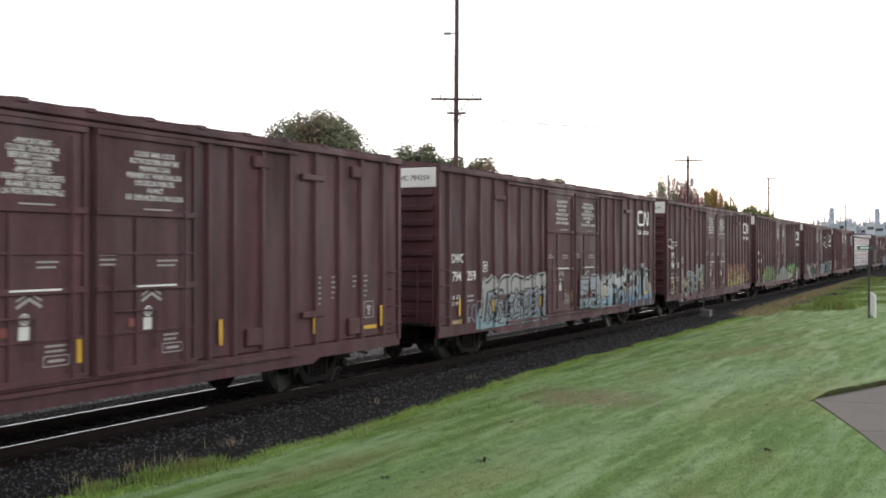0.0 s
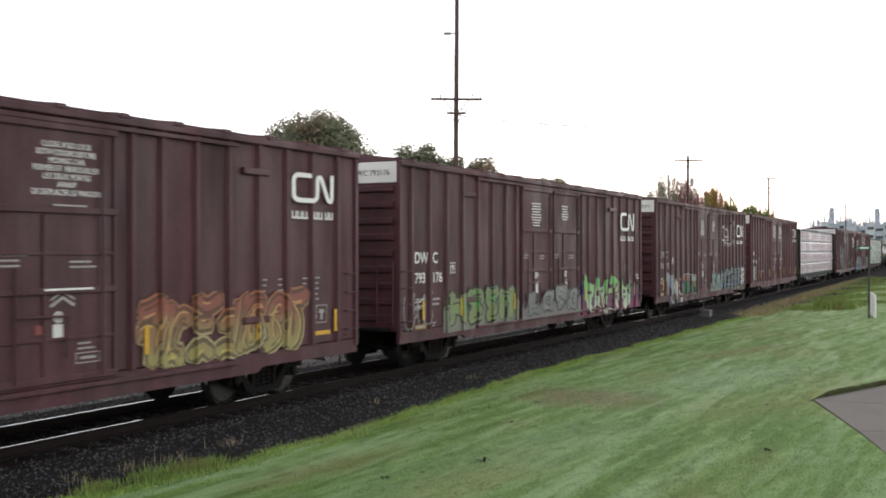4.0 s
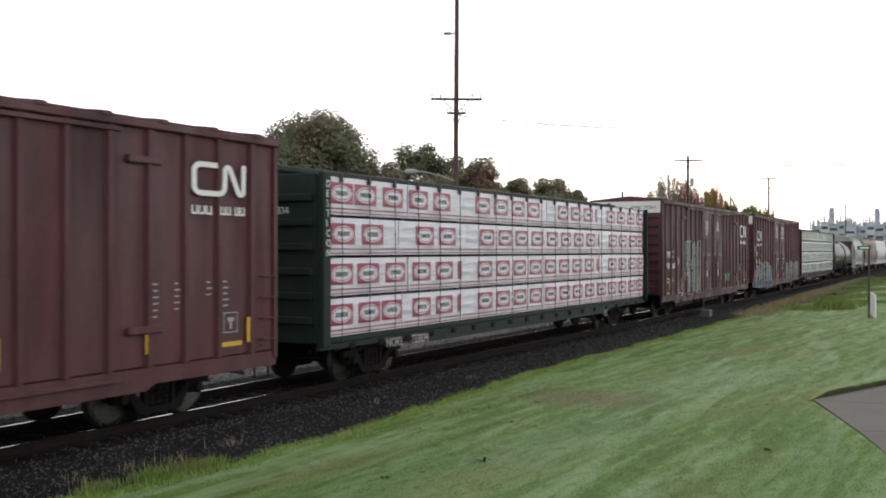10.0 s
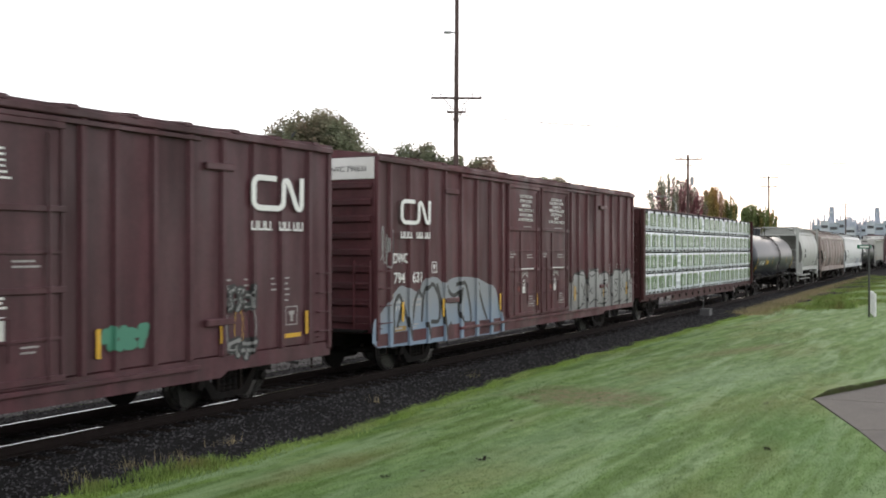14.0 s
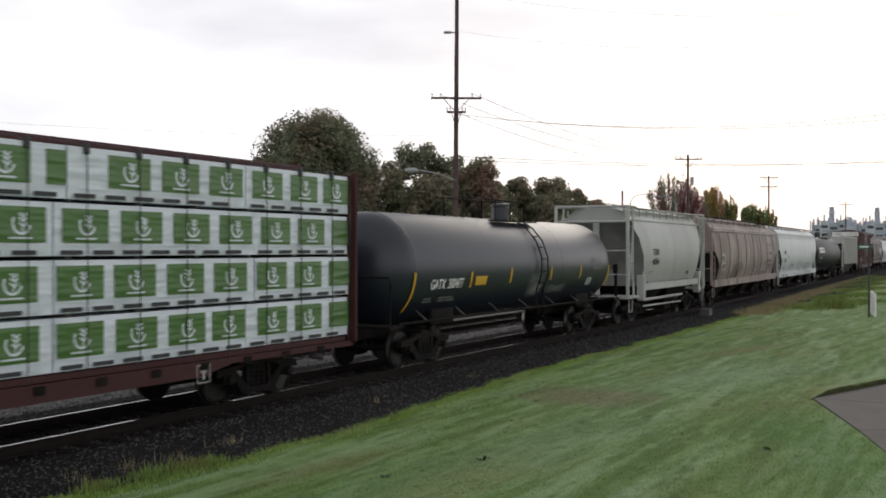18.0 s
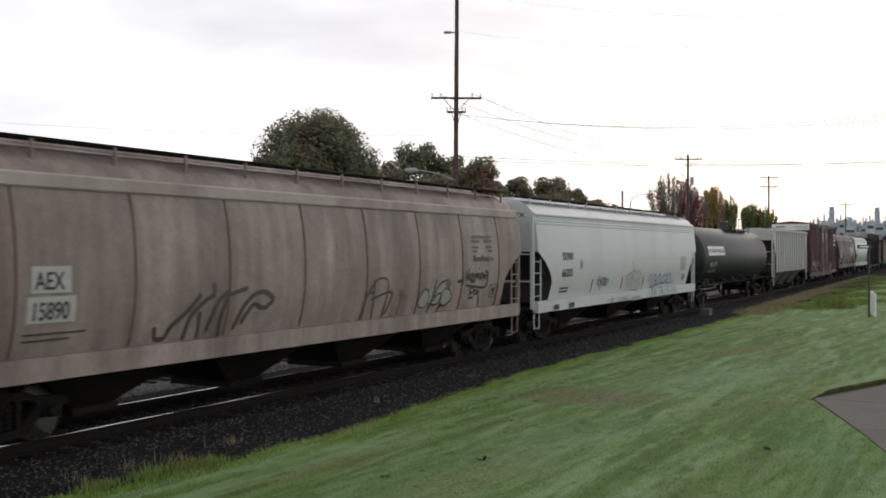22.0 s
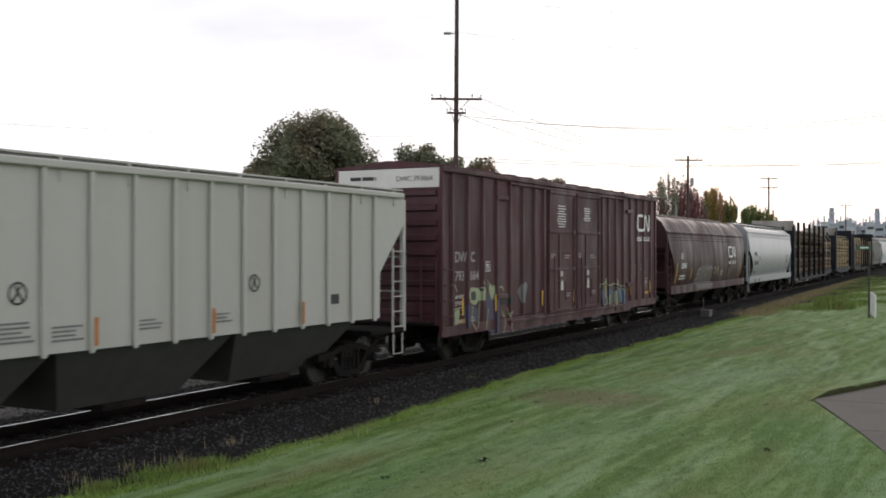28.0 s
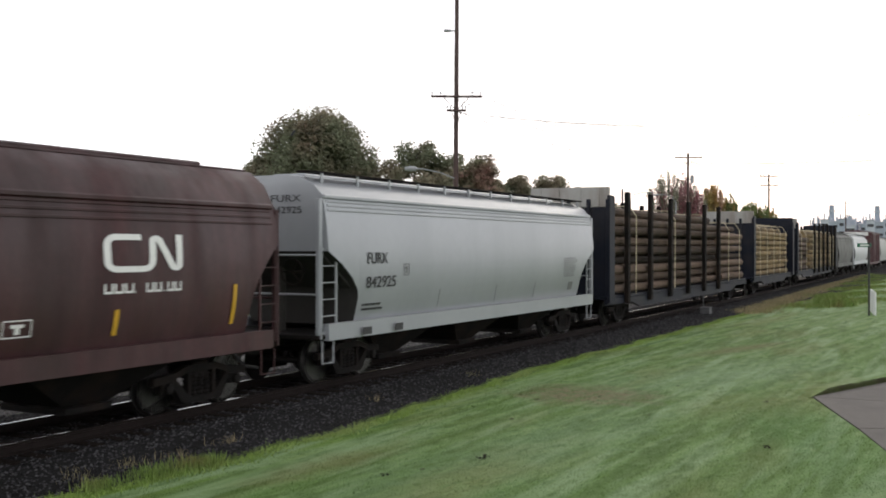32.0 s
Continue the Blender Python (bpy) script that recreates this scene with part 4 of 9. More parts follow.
def fan_tree(at, height, width, materials, label, seed, branches=60, leaves=170, leaf=0.2, lean=0.9):
    """A tree whose many thin upright branches spread like a brush, with small leaves along them and sky between."""
    rnd = random.Random(seed)
    tr = thing("tree", label, "tree", at=at)
    bm = BM()
    tube(bm, (0, 0, -0.3), (0, 0, height * 0.28), 0.2, 0.14, 8)
    part("trunk", bm, BARK, tr, smooth=True)
    vs, fs, mi = [], [], []
    for i in range(branches):
        a, q = rnd.uniform(0, 6.28), math.sqrt(rnd.random())
        foot = Vector((0.15 * math.cos(a), 0.15 * math.sin(a), height * rnd.uniform(0.10, 0.30)))
        tip = Vector((width * 0.5 * q * math.cos(a), width * 0.5 * q * math.sin(a), height * (0.98 - 0.24 * q ** 2.2 * lean) * rnd.uniform(0.90, 1.0)))
        mid = foot.lerp(tip, 0.5) + Vector((math.cos(a), math.sin(a), 0)) * width * 0.07 * q
        bm = BM()
        bent(bm, [foot, mid, tip], [0.06, 0.035, 0.01], 4)
        part("limb", bm, BARK, tr)
        red = 1 if rnd.random() < 0.30 + 0.35 * (tip.x * 0.45 - tip.y * 0.9 > width * 0.10) else 0
        for _ in range(leaves):
            k = 0.25 + 0.75 * rnd.random() ** 0.8
            p = (foot * (1 - k) ** 2 + mid * 2 * k * (1 - k) + tip * k * k) + Vector((rnd.gauss(0, 0.16), rnd.gauss(0, 0.16), rnd.gauss(0, 0.2))) * (1.15 - 0.6 * k)
            s_ = leaf * rnd.uniform(0.5, 1.2)
            d = Vector((rnd.gauss(0, 0.6), rnd.gauss(0, 0.6), rnd.gauss(0.4, 0.8))).normalized()
            b = d.orthogonal().normalized()
            n0 = len(vs)
            vs += [p - d * s_ * 0.6, p + b * s_ * 0.35, p + d * s_ * 0.6, p - b * s_ * 0.35]
            fs.append((n0, n0 + 1, n0 + 2, n0 + 3))
            mi.append(red)
    me = bpy.data.meshes.new("crown")
    me.from_pydata(vs, [], fs)
    for m_ in materials:
        me.materials.append(m_)
    me.polygons.foreach_set("material_index", mi)
    part("crown", me, materials[0], tr)
    return tr


fan_tree((108.7, 16.2, -0.6), 12.1, 5.8, [LEAF_GREY, LEAF_RED], "brush-shaped tree with thin grey-green and purple autumn leaves", 41, 74, 190, 0.19)
fan_tree((110.6, 14.2, -0.6), 10.3, 2.6, [LEAF_RED, LEAF_GREY], "slender tree with reddish purple leaves", 44, 34, 170, 0.19)
fan_tree((128.0, 16.4, -0.6), 11.8, 3.0, [LEAF_ORANGE, LEAF_PINK], "upright tree with yellow and orange autumn leaves", 42, 52, 230, 0.22, 0.7)
fan_tree((129.5, 14.9, -0.6), 10.6, 2.2, [LEAF_ORANGE, LEAF_GREEN], "slim tree with orange and yellow leaves", 46, 34, 200, 0.22, 0.7)
fan_tree((146.6, 15.6, -0.6), 10.2, 2.8, [LEAF_GREEN, LEAF_GREEN], "small green tree beside the railway", 43, 40, 210, 0.27, 0.6)
fan_tree((147.2, 13.6, -0.6), 9.6, 2.9, [LEAF_GREEN, LEAF_ORANGE], "small green and yellow tree beside the railway", 45, 40, 190, 0.27, 0.6)


# ---- woods, mill and street in the distance ----
def far_woods():
    rnd = random.Random(50)
    vs, fs = [], []
    for _ in range(9000):
        x = rnd.uniform(150, 620)
        y = rnd.uniform(30, 70) + (x - 150) * 0.16
        h_ = 2.5 + 3.5 * noise.noise((x * 0.03, y * 0.05, 3)) + 2.2 * rnd.random()
        z = -0.5 + h_ * rnd.random() ** 0.6
        s_ = rnd.uniform(0.5, 1.1)
        a = Vector((rnd.gauss(0, 1), rnd.gauss(0, 1), rnd.gauss(0, 1))).normalized() * s_
        b = a.orthogonal().normalized() * s_ * 0.6
        p = Vector((x, y, z))
        n0 = len(vs)
        vs += [p - a, p + b, p + a, p - b]
        fs.append((n0, n0 + 1, n0 + 2, n0 + 3))
    me = bpy.data.meshes.new("far_woods")
    me.from_pydata(vs, [], fs)
    me.materials.append(HEDGE)
    tagged(new("far_woods", me), "low dark belt of trees far behind the train", "woods", kind="stuff")


far_woods()


def mill(at, scale, turn, seed):
    """A far paper mill: stacked halls with a tall chimney and roof plant."""
    rnd = random.Random(seed)
    ml = thing("mill", "far pale grey paper mill with a tall chimney and roof plant", "factory", "far mills", at=Matrix.Translation(at) @ pose(0, 0, 0, 0, 0, turn))
    for x0, x1, h_ in ((-9.6, -7, 9.5), (-7, -4.6, 12.5), (-4.6, -1.2, 14.2), (-1.2, 2.6, 13.4), (2.6, 5.2, 14.4), (5.2, 9.4, 11.8)):
        bm = BM()
        box(bm, x0 * scale, x1 * scale, -6 * scale, 6 * scale, 0, h_ * scale, 0.2)
        hall = part("hall", bm, PLANT_GREY if x0 not in (-4.6, 5.2) else PLANT_PALE, ml)
        for z in (0.30, 0.55, 0.80):
            bm = BM()
            box(bm, (x0 + 0.4) * scale, (x1 - 0.4) * scale, -6.1 * scale, -5.98 * scale, h_ * scale * z, h_ * scale * (z + 0.09))
            part("window_band", bm, GLASS_DARK, hall)
        bm = BM()
        box(bm, (x0 - 0.1) * scale, (x1 + 0.1) * scale, -6.3 * scale, 6.3 * scale, h_ * scale, (h_ + 0.35) * scale, 0.1)
        part("parapet", bm, PLANT_PALE, hall)
    for i in range(44):
        x, h_ = rnd.uniform(-9.2, 9.0) * scale, rnd.uniform(13.0, 16.4) * scale
        bm = BM()
        w_ = rnd.uniform(0.1, 0.6) * scale
        box(bm, x - w_, x + w_, -w_ - 3, w_ - 3, 9 * scale, h_, 0.15)
        part("roof_plant", bm, PLANT_GREY if i % 3 else PLANT_PALE, ml)
    for x, h_, r in ((-3.0, 17.2, 0.35), (-5.6, 16.4, 0.25), (3.6, 17.0, 0.3), (7.6, 15.6, 0.22)):
        bm = BM()
        tube(bm, (x * scale, -2, 9 * scale), (x * scale, -2, h_ * scale), r * scale, r * scale, 8)
        part("vent_stack", bm, PLANT_PALE, ml)
    bm = BM()
    tube(bm, (0, -2, 0), (0, -2, 18.2 * scale), 1.5 * scale, 1.05 * scale, 14)
    stack = part("chimney", bm, PLANT_GREY, ml, "thick grey chimney with a wider head")
    bm = BM()
    tube(bm, (0, -2, 18.2 * scale), (0, -2, 20.6 * scale), 1.05 * scale, 0.95 * scale, 14)
    part("chimney_head", bm, PLANT_GREY, stack)
    bm = BM()
    tube(bm, (0, -2, 17.9 * scale), (0, -2, 18.4 * scale), 1.5 * scale, 1.5 * scale, 14)
    part("chimney_collar", bm, PLANT_PALE, stack)
    return ml


mill((592.8, 61.6, 0), 1.24, -82, 61)
mill((604.0, 40.1, 0), 1.22, -82, 62)

# the street behind the tracks, and a car parked on it
strip("street", [(-5.0, -0.53), (5.0, -0.53)], -60, 300, 10.0, ASPHALT, "grey asphalt street behind the tracks", 27.5)


def parked_car(at, turn):
    c = thing("parked_car", "white parked car on the street behind the tracks", "car", at=Matrix.Translation(at) @ pose(0, 0, 0, 0, 0, turn))
    bm = BM()
    prism(bm, [(-2.2, 0.35), (2.2, 0.35), (2.25, 0.75), (1.4, 0.9), (0.7, 1.42), (-1.0, 1.45), (-1.9, 0.95), (-2.25, 0.85)], -0.85, 0.85)
    body = part("body", bm, CAR_PAINT, c)
    for s_ in (-1, 1):
        bm = BM()
        prism(bm, [(-1.55, 0.97), (1.15, 0.95), (0.62, 1.34), (-0.95, 1.37)], s_ * 0.851, s_ * 0.858)
        part("side_window", bm, GLASS_DARK, body)
        for x in (-1.35, 1.4):
            bm = BM()
            spun(bm, [(-0.1, 0.2), (-0.1, 0.31), (0.1, 0.31), (0.1, 0.2)], "y", 14, (x, s_ * 0.8, 0.31))
            part("tyre", bm, RUBBER, c)


parked_car((40.5, 30.0, -0.52), 8)
# ---- the train: trucks, couplers, lettering ----
NEAR = -1.5


def wheelset_mesh():
    bm = BM()
    tube(bm, (0, -1.0, 0), (0, 1.0, 0), 0.075, 0.075, 10)
    for s_ in (-1, 1):
        spun(bm, [(s_ * 0.68, 0.1), (s_ * 0.68, 0.42), (s_ * 0.69, 0.485), (s_ * 0.715, 0.485), (s_ * 0.725, 0.457)], "y", 24)
        spun(bm, [(s_ * 0.725, 0.457), (s_ * 0.82, 0.452)], "y", 24, mi=1)
        spun(bm, [(s_ * 0.82, 0.452), (s_ * 0.82, 0.39), (s_ * 0.775, 0.37), (s_ * 0.76, 0.2), (s_ * 0.82, 0.14), (s_ * 0.82, 0.08)], "y", 24)
        for k in range(5):
            a = 2 * math.pi * k / 5
            tube(bm, (0.27 * math.cos(a), s_ * 0.76, 0.27 * math.sin(a)), (0.27 * math.cos(a), s_ * 0.79, 0.27 * math.sin(a)), 0.03, 0.03, 6)
    return to_mesh("wheelset", bm, [WHEEL, TREAD])


WHEELSET = wheelset_mesh()


def side_frame_mesh():
    """A cast side frame: arched top chord, sloping arms, spring seat and bearing boxes."""
    bm = BM()
    prism(bm, [(-1.22, 0.52), (-1.2, 0.66), (-0.7, 0.70), (-0.4, 0.80), (0.4, 0.80), (0.7, 0.70), (1.2, 0.66), (1.22, 0.52), (0.75, 0.58), (0.4, 0.68), (-0.4, 0.68), (-0.75, 0.58)], -0.08, 0.06)
    for s_ in (-1, 1):
        prism(bm, [(s_ * 0.82, 0.60), (s_ * 0.66, 0.60), (s_ * 0.36, 0.30), (s_ * 0.36, 0.17), (s_ * 0.5, 0.17)], -0.075, 0.055)
        prism(bm, [(s_ * 0.36, 0.69), (s_ * 0.28, 0.69), (s_ * 0.28, 0.2), (s_ * 0.36, 0.2)], -0.075, 0.055)
        prism(bm, [(s_ * 0.74, 0.56), (s_ * 0.74, 0.38), (s_ * 1.04, 0.38), (s_ * 1.04, 0.56)], -0.09, 0.06)
        spun(bm, [(-0.17, 0.04), (-0.16, 0.085), (-0.09, 0.10), (-0.08, 0.10)], "y", 12, (s_ * 0.89, 0, 0.46), 1)
    prism(bm, [(-0.5, 0.26), (0.5, 0.26), (0.44, 0.15), (-0.44, 0.15)], -0.08, 0.06)
    return to_mesh("side_frame", bm, [RUNGEAR, WHEEL])


SIDE_FRAME = side_frame_mesh()
bm = BM()
spun(bm, [p for k in range(5) for p in ((0.265 + 0.078 * k, 0.062), (0.285 + 0.078 * k, 0.08), (0.315 + 0.078 * k, 0.08), (0.335 + 0.078 * k, 0.062))], "z", 10)
SPRING = to_mesh("spring", bm, RUNGEAR)
bm = BM()
box(bm, -0.2, 0.2, -1.05, 1.05, 0.55, 0.86, 0.03)
BOLSTER = to_mesh("bolster", bm, RUNGEAR)
bm = BM()
box(bm, -0.55, 0.2, -0.12, 0.12, 0.72, 0.98, 0.03)
prism(bm, [(-0.6, 0.7), (-0.95, 0.66), (-1.02, 0.85), (-0.9, 1.02), (-0.6, 1.0)], -0.15, 0.12)
COUPLER = to_mesh("coupler", bm, RUNGEAR)
bm = BM()
bent(bm, [(0, 0.1, 0.9), (-0.3, 0.28, 0.5), (-0.75, 0.25, 0.42)], 0.035)
HOSE = to_mesh("air_hose", bm, RUBBER)



def truck(car, x, n):
    t = new("truck", BOLSTER)
    t.parent = car
    t.matrix_basis = Matrix.Translation((x, 0, 0))
    for s_ in (-1, 1):
        part("side_frame", SIDE_FRAME, RUNGEAR, t, at=Matrix.Translation((0, s_ * 1.0, 0)) @ (pose(0, 0, 0) if s_ < 0 else pose(0, 0, 0, 0, 0, 180)))
        for dx in (-0.17, 0.0, 0.17):
            part("spring", SPRING, RUNGEAR, t, at=(dx, s_ * 1.0, 0))
    for dx in (-0.89, 0.89):
        w = part("wheelset", WHEELSET, WHEEL, t, at=(dx, 0, 0.457))
    return t


def running_gear(car, half, inset=2.4):
    truck(car, -half + inset, 0)
    truck(car, half - inset, 1)
    for s_ in (-1, 1):
        m = Matrix.Translation((s_ * (half - 0.1), 0, 0)) @ (pose(0, 0, 0) if s_ < 0 else pose(0, 0, 0, 0, 0, 180))
        part("coupler", COUPLER, RUNGEAR, car, at=m)
        part("air_hose", HOSE, RUBBER, car, at=m)


_text = {}


def lettering(car, body, x, z, size, material=None, y=NEAR - 0.012, turn=0.0, name="lettering", wide=1.0, end=None):
    """Flat lettering on the side (end: on the end wall at that x)."""
    if (body, size, wide) not in _text:
        cu = bpy.data.curves.new("lettering", "FONT")
        cu.body, cu.size, cu.extrude, cu.offset = body, size * 1.38, 0.002, 0.004 if size > 0.15 else 0.0
        ob = bpy.data.objects.new("lettering", cu)
        scene.collection.objects.link(ob)
        me = bpy.data.meshes.new_from_object(ob.evaluated_get(bpy.context.evaluated_depsgraph_get()))
        bpy.data.objects.remove(ob)
        me.transform(Matrix.Diagonal((wide, 1, 1, 1)))
        _text[body, size, wide] = me
    me = _text[body, size, wide].copy()
    me.materials.clear()
    me.materials.append(material or LETTER)
    m = pose(x, y, z, 90 - turn, 0, 0) if end is None else pose(end, y, z, 90, 0, -90)
    return part(name, me, material, car, at=m)


def bars(car, x, z, w, n, h_=0.05, gap=0.035, material=None, y=NEAR - 0.012, seed=0, name="stencil", end=None, centred=False):
    """Small unreadable stencil lines as bars, broken into words."""
    rnd = random.Random(seed + int(x * 10) + n)
    bm = BM()
    for i in range(n):
        zz = z - i * (h_ + gap)
        full = w * rnd.uniform(0.6, 1.0)
        a = (w - full) / 2 if centred else 0.0
        stop = a + full
        while a < stop - 0.02:
            b = min(stop, a + rnd.uniform(1.5, 4.5) * h_)
            if end is None:
                box(bm, x + a, x + b, y - 0.002, y + 0.002, zz - h_, zz)
            else:
                box(bm, end - 0.002, end + 0.002, y - a, y - b, zz - h_, zz)
            a = b + h_ * 0.45
    return tagged(part(name, bm, material or LETTER, car), kind="stuff")


def plate(car, name, x0, x1, z0, z1, material, y=NEAR - 0.012, t=0.003, label=""):
    bm = BM()
    box(bm, x0, x1, y - t, y + t, z0, z1)
    return part(name, bm, material, car, label)


def framed_mark(car, x, z, w, h_, material=None, y=NEAR - 0.012):
    bm = BM()
    e = 0.018
    for a in ((x, x + w, z, z + e), (x, x + w, z + h_ - e, z + h_), (x, x + e, z + e, z + h_ - e), (x + w - e, x + w, z + e, z + h_ - e)):
        box(bm, a[0], a[1], y - 0.002, y + 0.002, a[2], a[3])
    box(bm, x + w * 0.28, x + w * 0.72, y - 0.002, y + 0.002, z + h_ * 0.55, z + h_ * 0.75)
    box(bm, x + w * 0.42, x + w * 0.6, y - 0.002, y + 0.002, z + h_ * 0.18, z + h_ * 0.55)
    return part("stencil_mark", bm, material or LETTER, car)


def reflector(car, x, z, h_=0.45, w=0.09, y=NEAR - 0.012, material=None):
    plate(car, "reflector", x, x + w, z, z + h_, material or YELLOW, y, 0.003)


def ribbon(bm, pts, w, y, mi=0):
    """A flat band of width w along points in x and z, facing the viewer at depth y."""
    n = len(pts)
    left, right = [], []
    for i, (x, z) in enumerate(pts):
        a = pts[max(0, i - 1)]
        b = pts[min(n - 1, i + 1)]
        dx, dz = b[0] - a[0], b[1] - a[1]
        k = math.hypot(dx, dz) or 1.0
        nx, nz = -dz / k * w / 2, dx / k * w / 2
        left.append((x + nx, y, z + nz))
        right.append((x - nx, y, z - nz))
    vs = left + right
    fs = [(i, i + 1, n + i + 1, n + i) for i in range(n - 1)]
    add_mesh(bm, vs, fs, mi)


def arc(cx, cz, r, a0, a1, n=6):
    return [(cx + r * math.cos(radians(a0 + (a1 - a0) * i / n)), cz + r * math.sin(radians(a0 + (a1 - a0) * i / n))) for i in range(n + 1)]


def framed_bar(car, x, z, w, h_, material, y):
    """One small stroke pair of an unreadable line."""
    bm = BM()
    e = min(0.035, w * 0.36)
    box(bm, x, x + e, y - 0.002, y + 0.002, z, z + h_)
    if h_ > 0.06:
        box(bm, x + w - e, x + w, y - 0.002, y + 0.002, z, z + h_)
        box(bm, x + e, x + w - e, y - 0.002, y + 0.002, z, z + e)
    part("emblem_line", bm, material or LETTER, car)


def worm_mark(car, x, z, s_=1.0, y=NEAR - 0.012, material=None, web=True, xs=1.35):
    """The railway's emblem as one winding white band, over a small bar line."""
    w, h_, r = 0.105 * s_, 0.66 * s_, 0.14 * s_
    bm = BM()
    pts = [(x + 0.56 * s_, z + h_ - w / 2)] + arc(x + w / 2 + r, z + h_ - w / 2 - r, r, 90, 180) + arc(x + w / 2 + r, z + w / 2 + r, r, 180, 270) + \
        arc(x + 0.58 * s_, z + w / 2 + r, r, 270, 360, 4) + [(x + 0.73 * s_, z + h_ - 0.16 * s_)] + arc(x + 0.79 * s_, z + h_ - 0.13 * s_, 0.06 * s_, 180, 40, 5) + \
        [(x + 1.02 * s_, z + 0.13 * s_)] + arc(x + 1.09 * s_, z + 0.12 * s_, 0.06 * s_, 210, 360, 5) + [(x + 1.16 * s_, z + h_)]
    ribbon(bm, pts, w, y)
    for v in bm.verts:
        v.co.x = x + (v.co.x - x) * xs
    part("emblem", bm, material or LETTER, car, "white winding band emblem")
    if web:
        for k, (a, w_) in enumerate(((0.0, 0.13), (0.15, 0.13), (0.30, 0.13), (0.45, 0.03), (0.62, 0.11), (0.75, 0.11), (0.89, 0.03), (0.95, 0.10), (1.07, 0.11))):
            framed_bar(car, x + a * s_ * xs, z - 0.36 * s_, w_ * s_ * xs, 0.17 * s_ if w_ > 0.05 else 0.035 * s_, material, y)


# ---- spray-painted pieces ----
_paint = {}


def paint(low, high, z0=1.0, z1=2.2):
    key = (low, high, z0, z1)
    if key not in _paint:
        _paint[key] = two_tone("spray_paint", low, high, z0, z1)
    return _paint[key]


def laid(bm, posts, base, proud, x0, x1):
    """Lay a flat bmesh on the ribbed side: what lies over a post stands out with it."""
    cuts = []
    for a, b in posts:
        cuts += [a - 0.0006, a + 0.0006, b - 0.0006, b + 0.0006]
    for c in cuts:
        if x0 < c < x1:
            bmesh.ops.bisect_plane(bm, geom=bm.verts[:] + bm.edges[:] + bm.faces[:], plane_co=(c, 0, 0), plane_no=(1, 0, 0), dist=1e-5)
    for v in bm.verts:
        if any(a <= v.co.x <= b for a, b in posts):
            v.co.y -= proud


_fade = {}


def fading(low, high, z0, z1, gone):
    """Sprayed mist: colour changes from z0 to z1 and thins out to nothing at gone."""
    key = (low, high, z0, z1, gone)
    if key not in _fade:
        m = two_tone("spray_mist", low, high, z0, z1)
        n, l = m.node_tree.nodes, m.node_tree.links
        co = n.new("ShaderNodeTexCoord")
        sep = n.new("ShaderNodeSeparateXYZ")
        l.new(co.outputs["Object"], sep.inputs[0])
        no = n.new("ShaderNodeTexNoise")
        no.inputs["Scale"].default_value, no.inputs["Detail"].default_value = 4.5, 7
        l.new(co.outputs["Object"], no.inputs["Vector"])
        ad = n.new("ShaderNodeMath")
        ad.operation = "MULTIPLY_ADD"
        ad.inputs[1].default_value = 0.9
        l.new(no.outputs["Fac"], ad.inputs[0])
        l.new(sep.outputs[2], ad.inputs[2])
        r = n.new("ShaderNodeMapRange")
        r.inputs[1].default_value, r.inputs[2].default_value = gone + 0.10, gone + 0.52
        r.inputs[3].default_value, r.inputs[4].default_value = 0.92, 0.0
        l.new(ad.outputs[0], r.inputs[0])
        l.new(r.outputs[0], n["Principled BSDF"].inputs["Alpha"])
        _fade[key] = m
    return _fade[key]


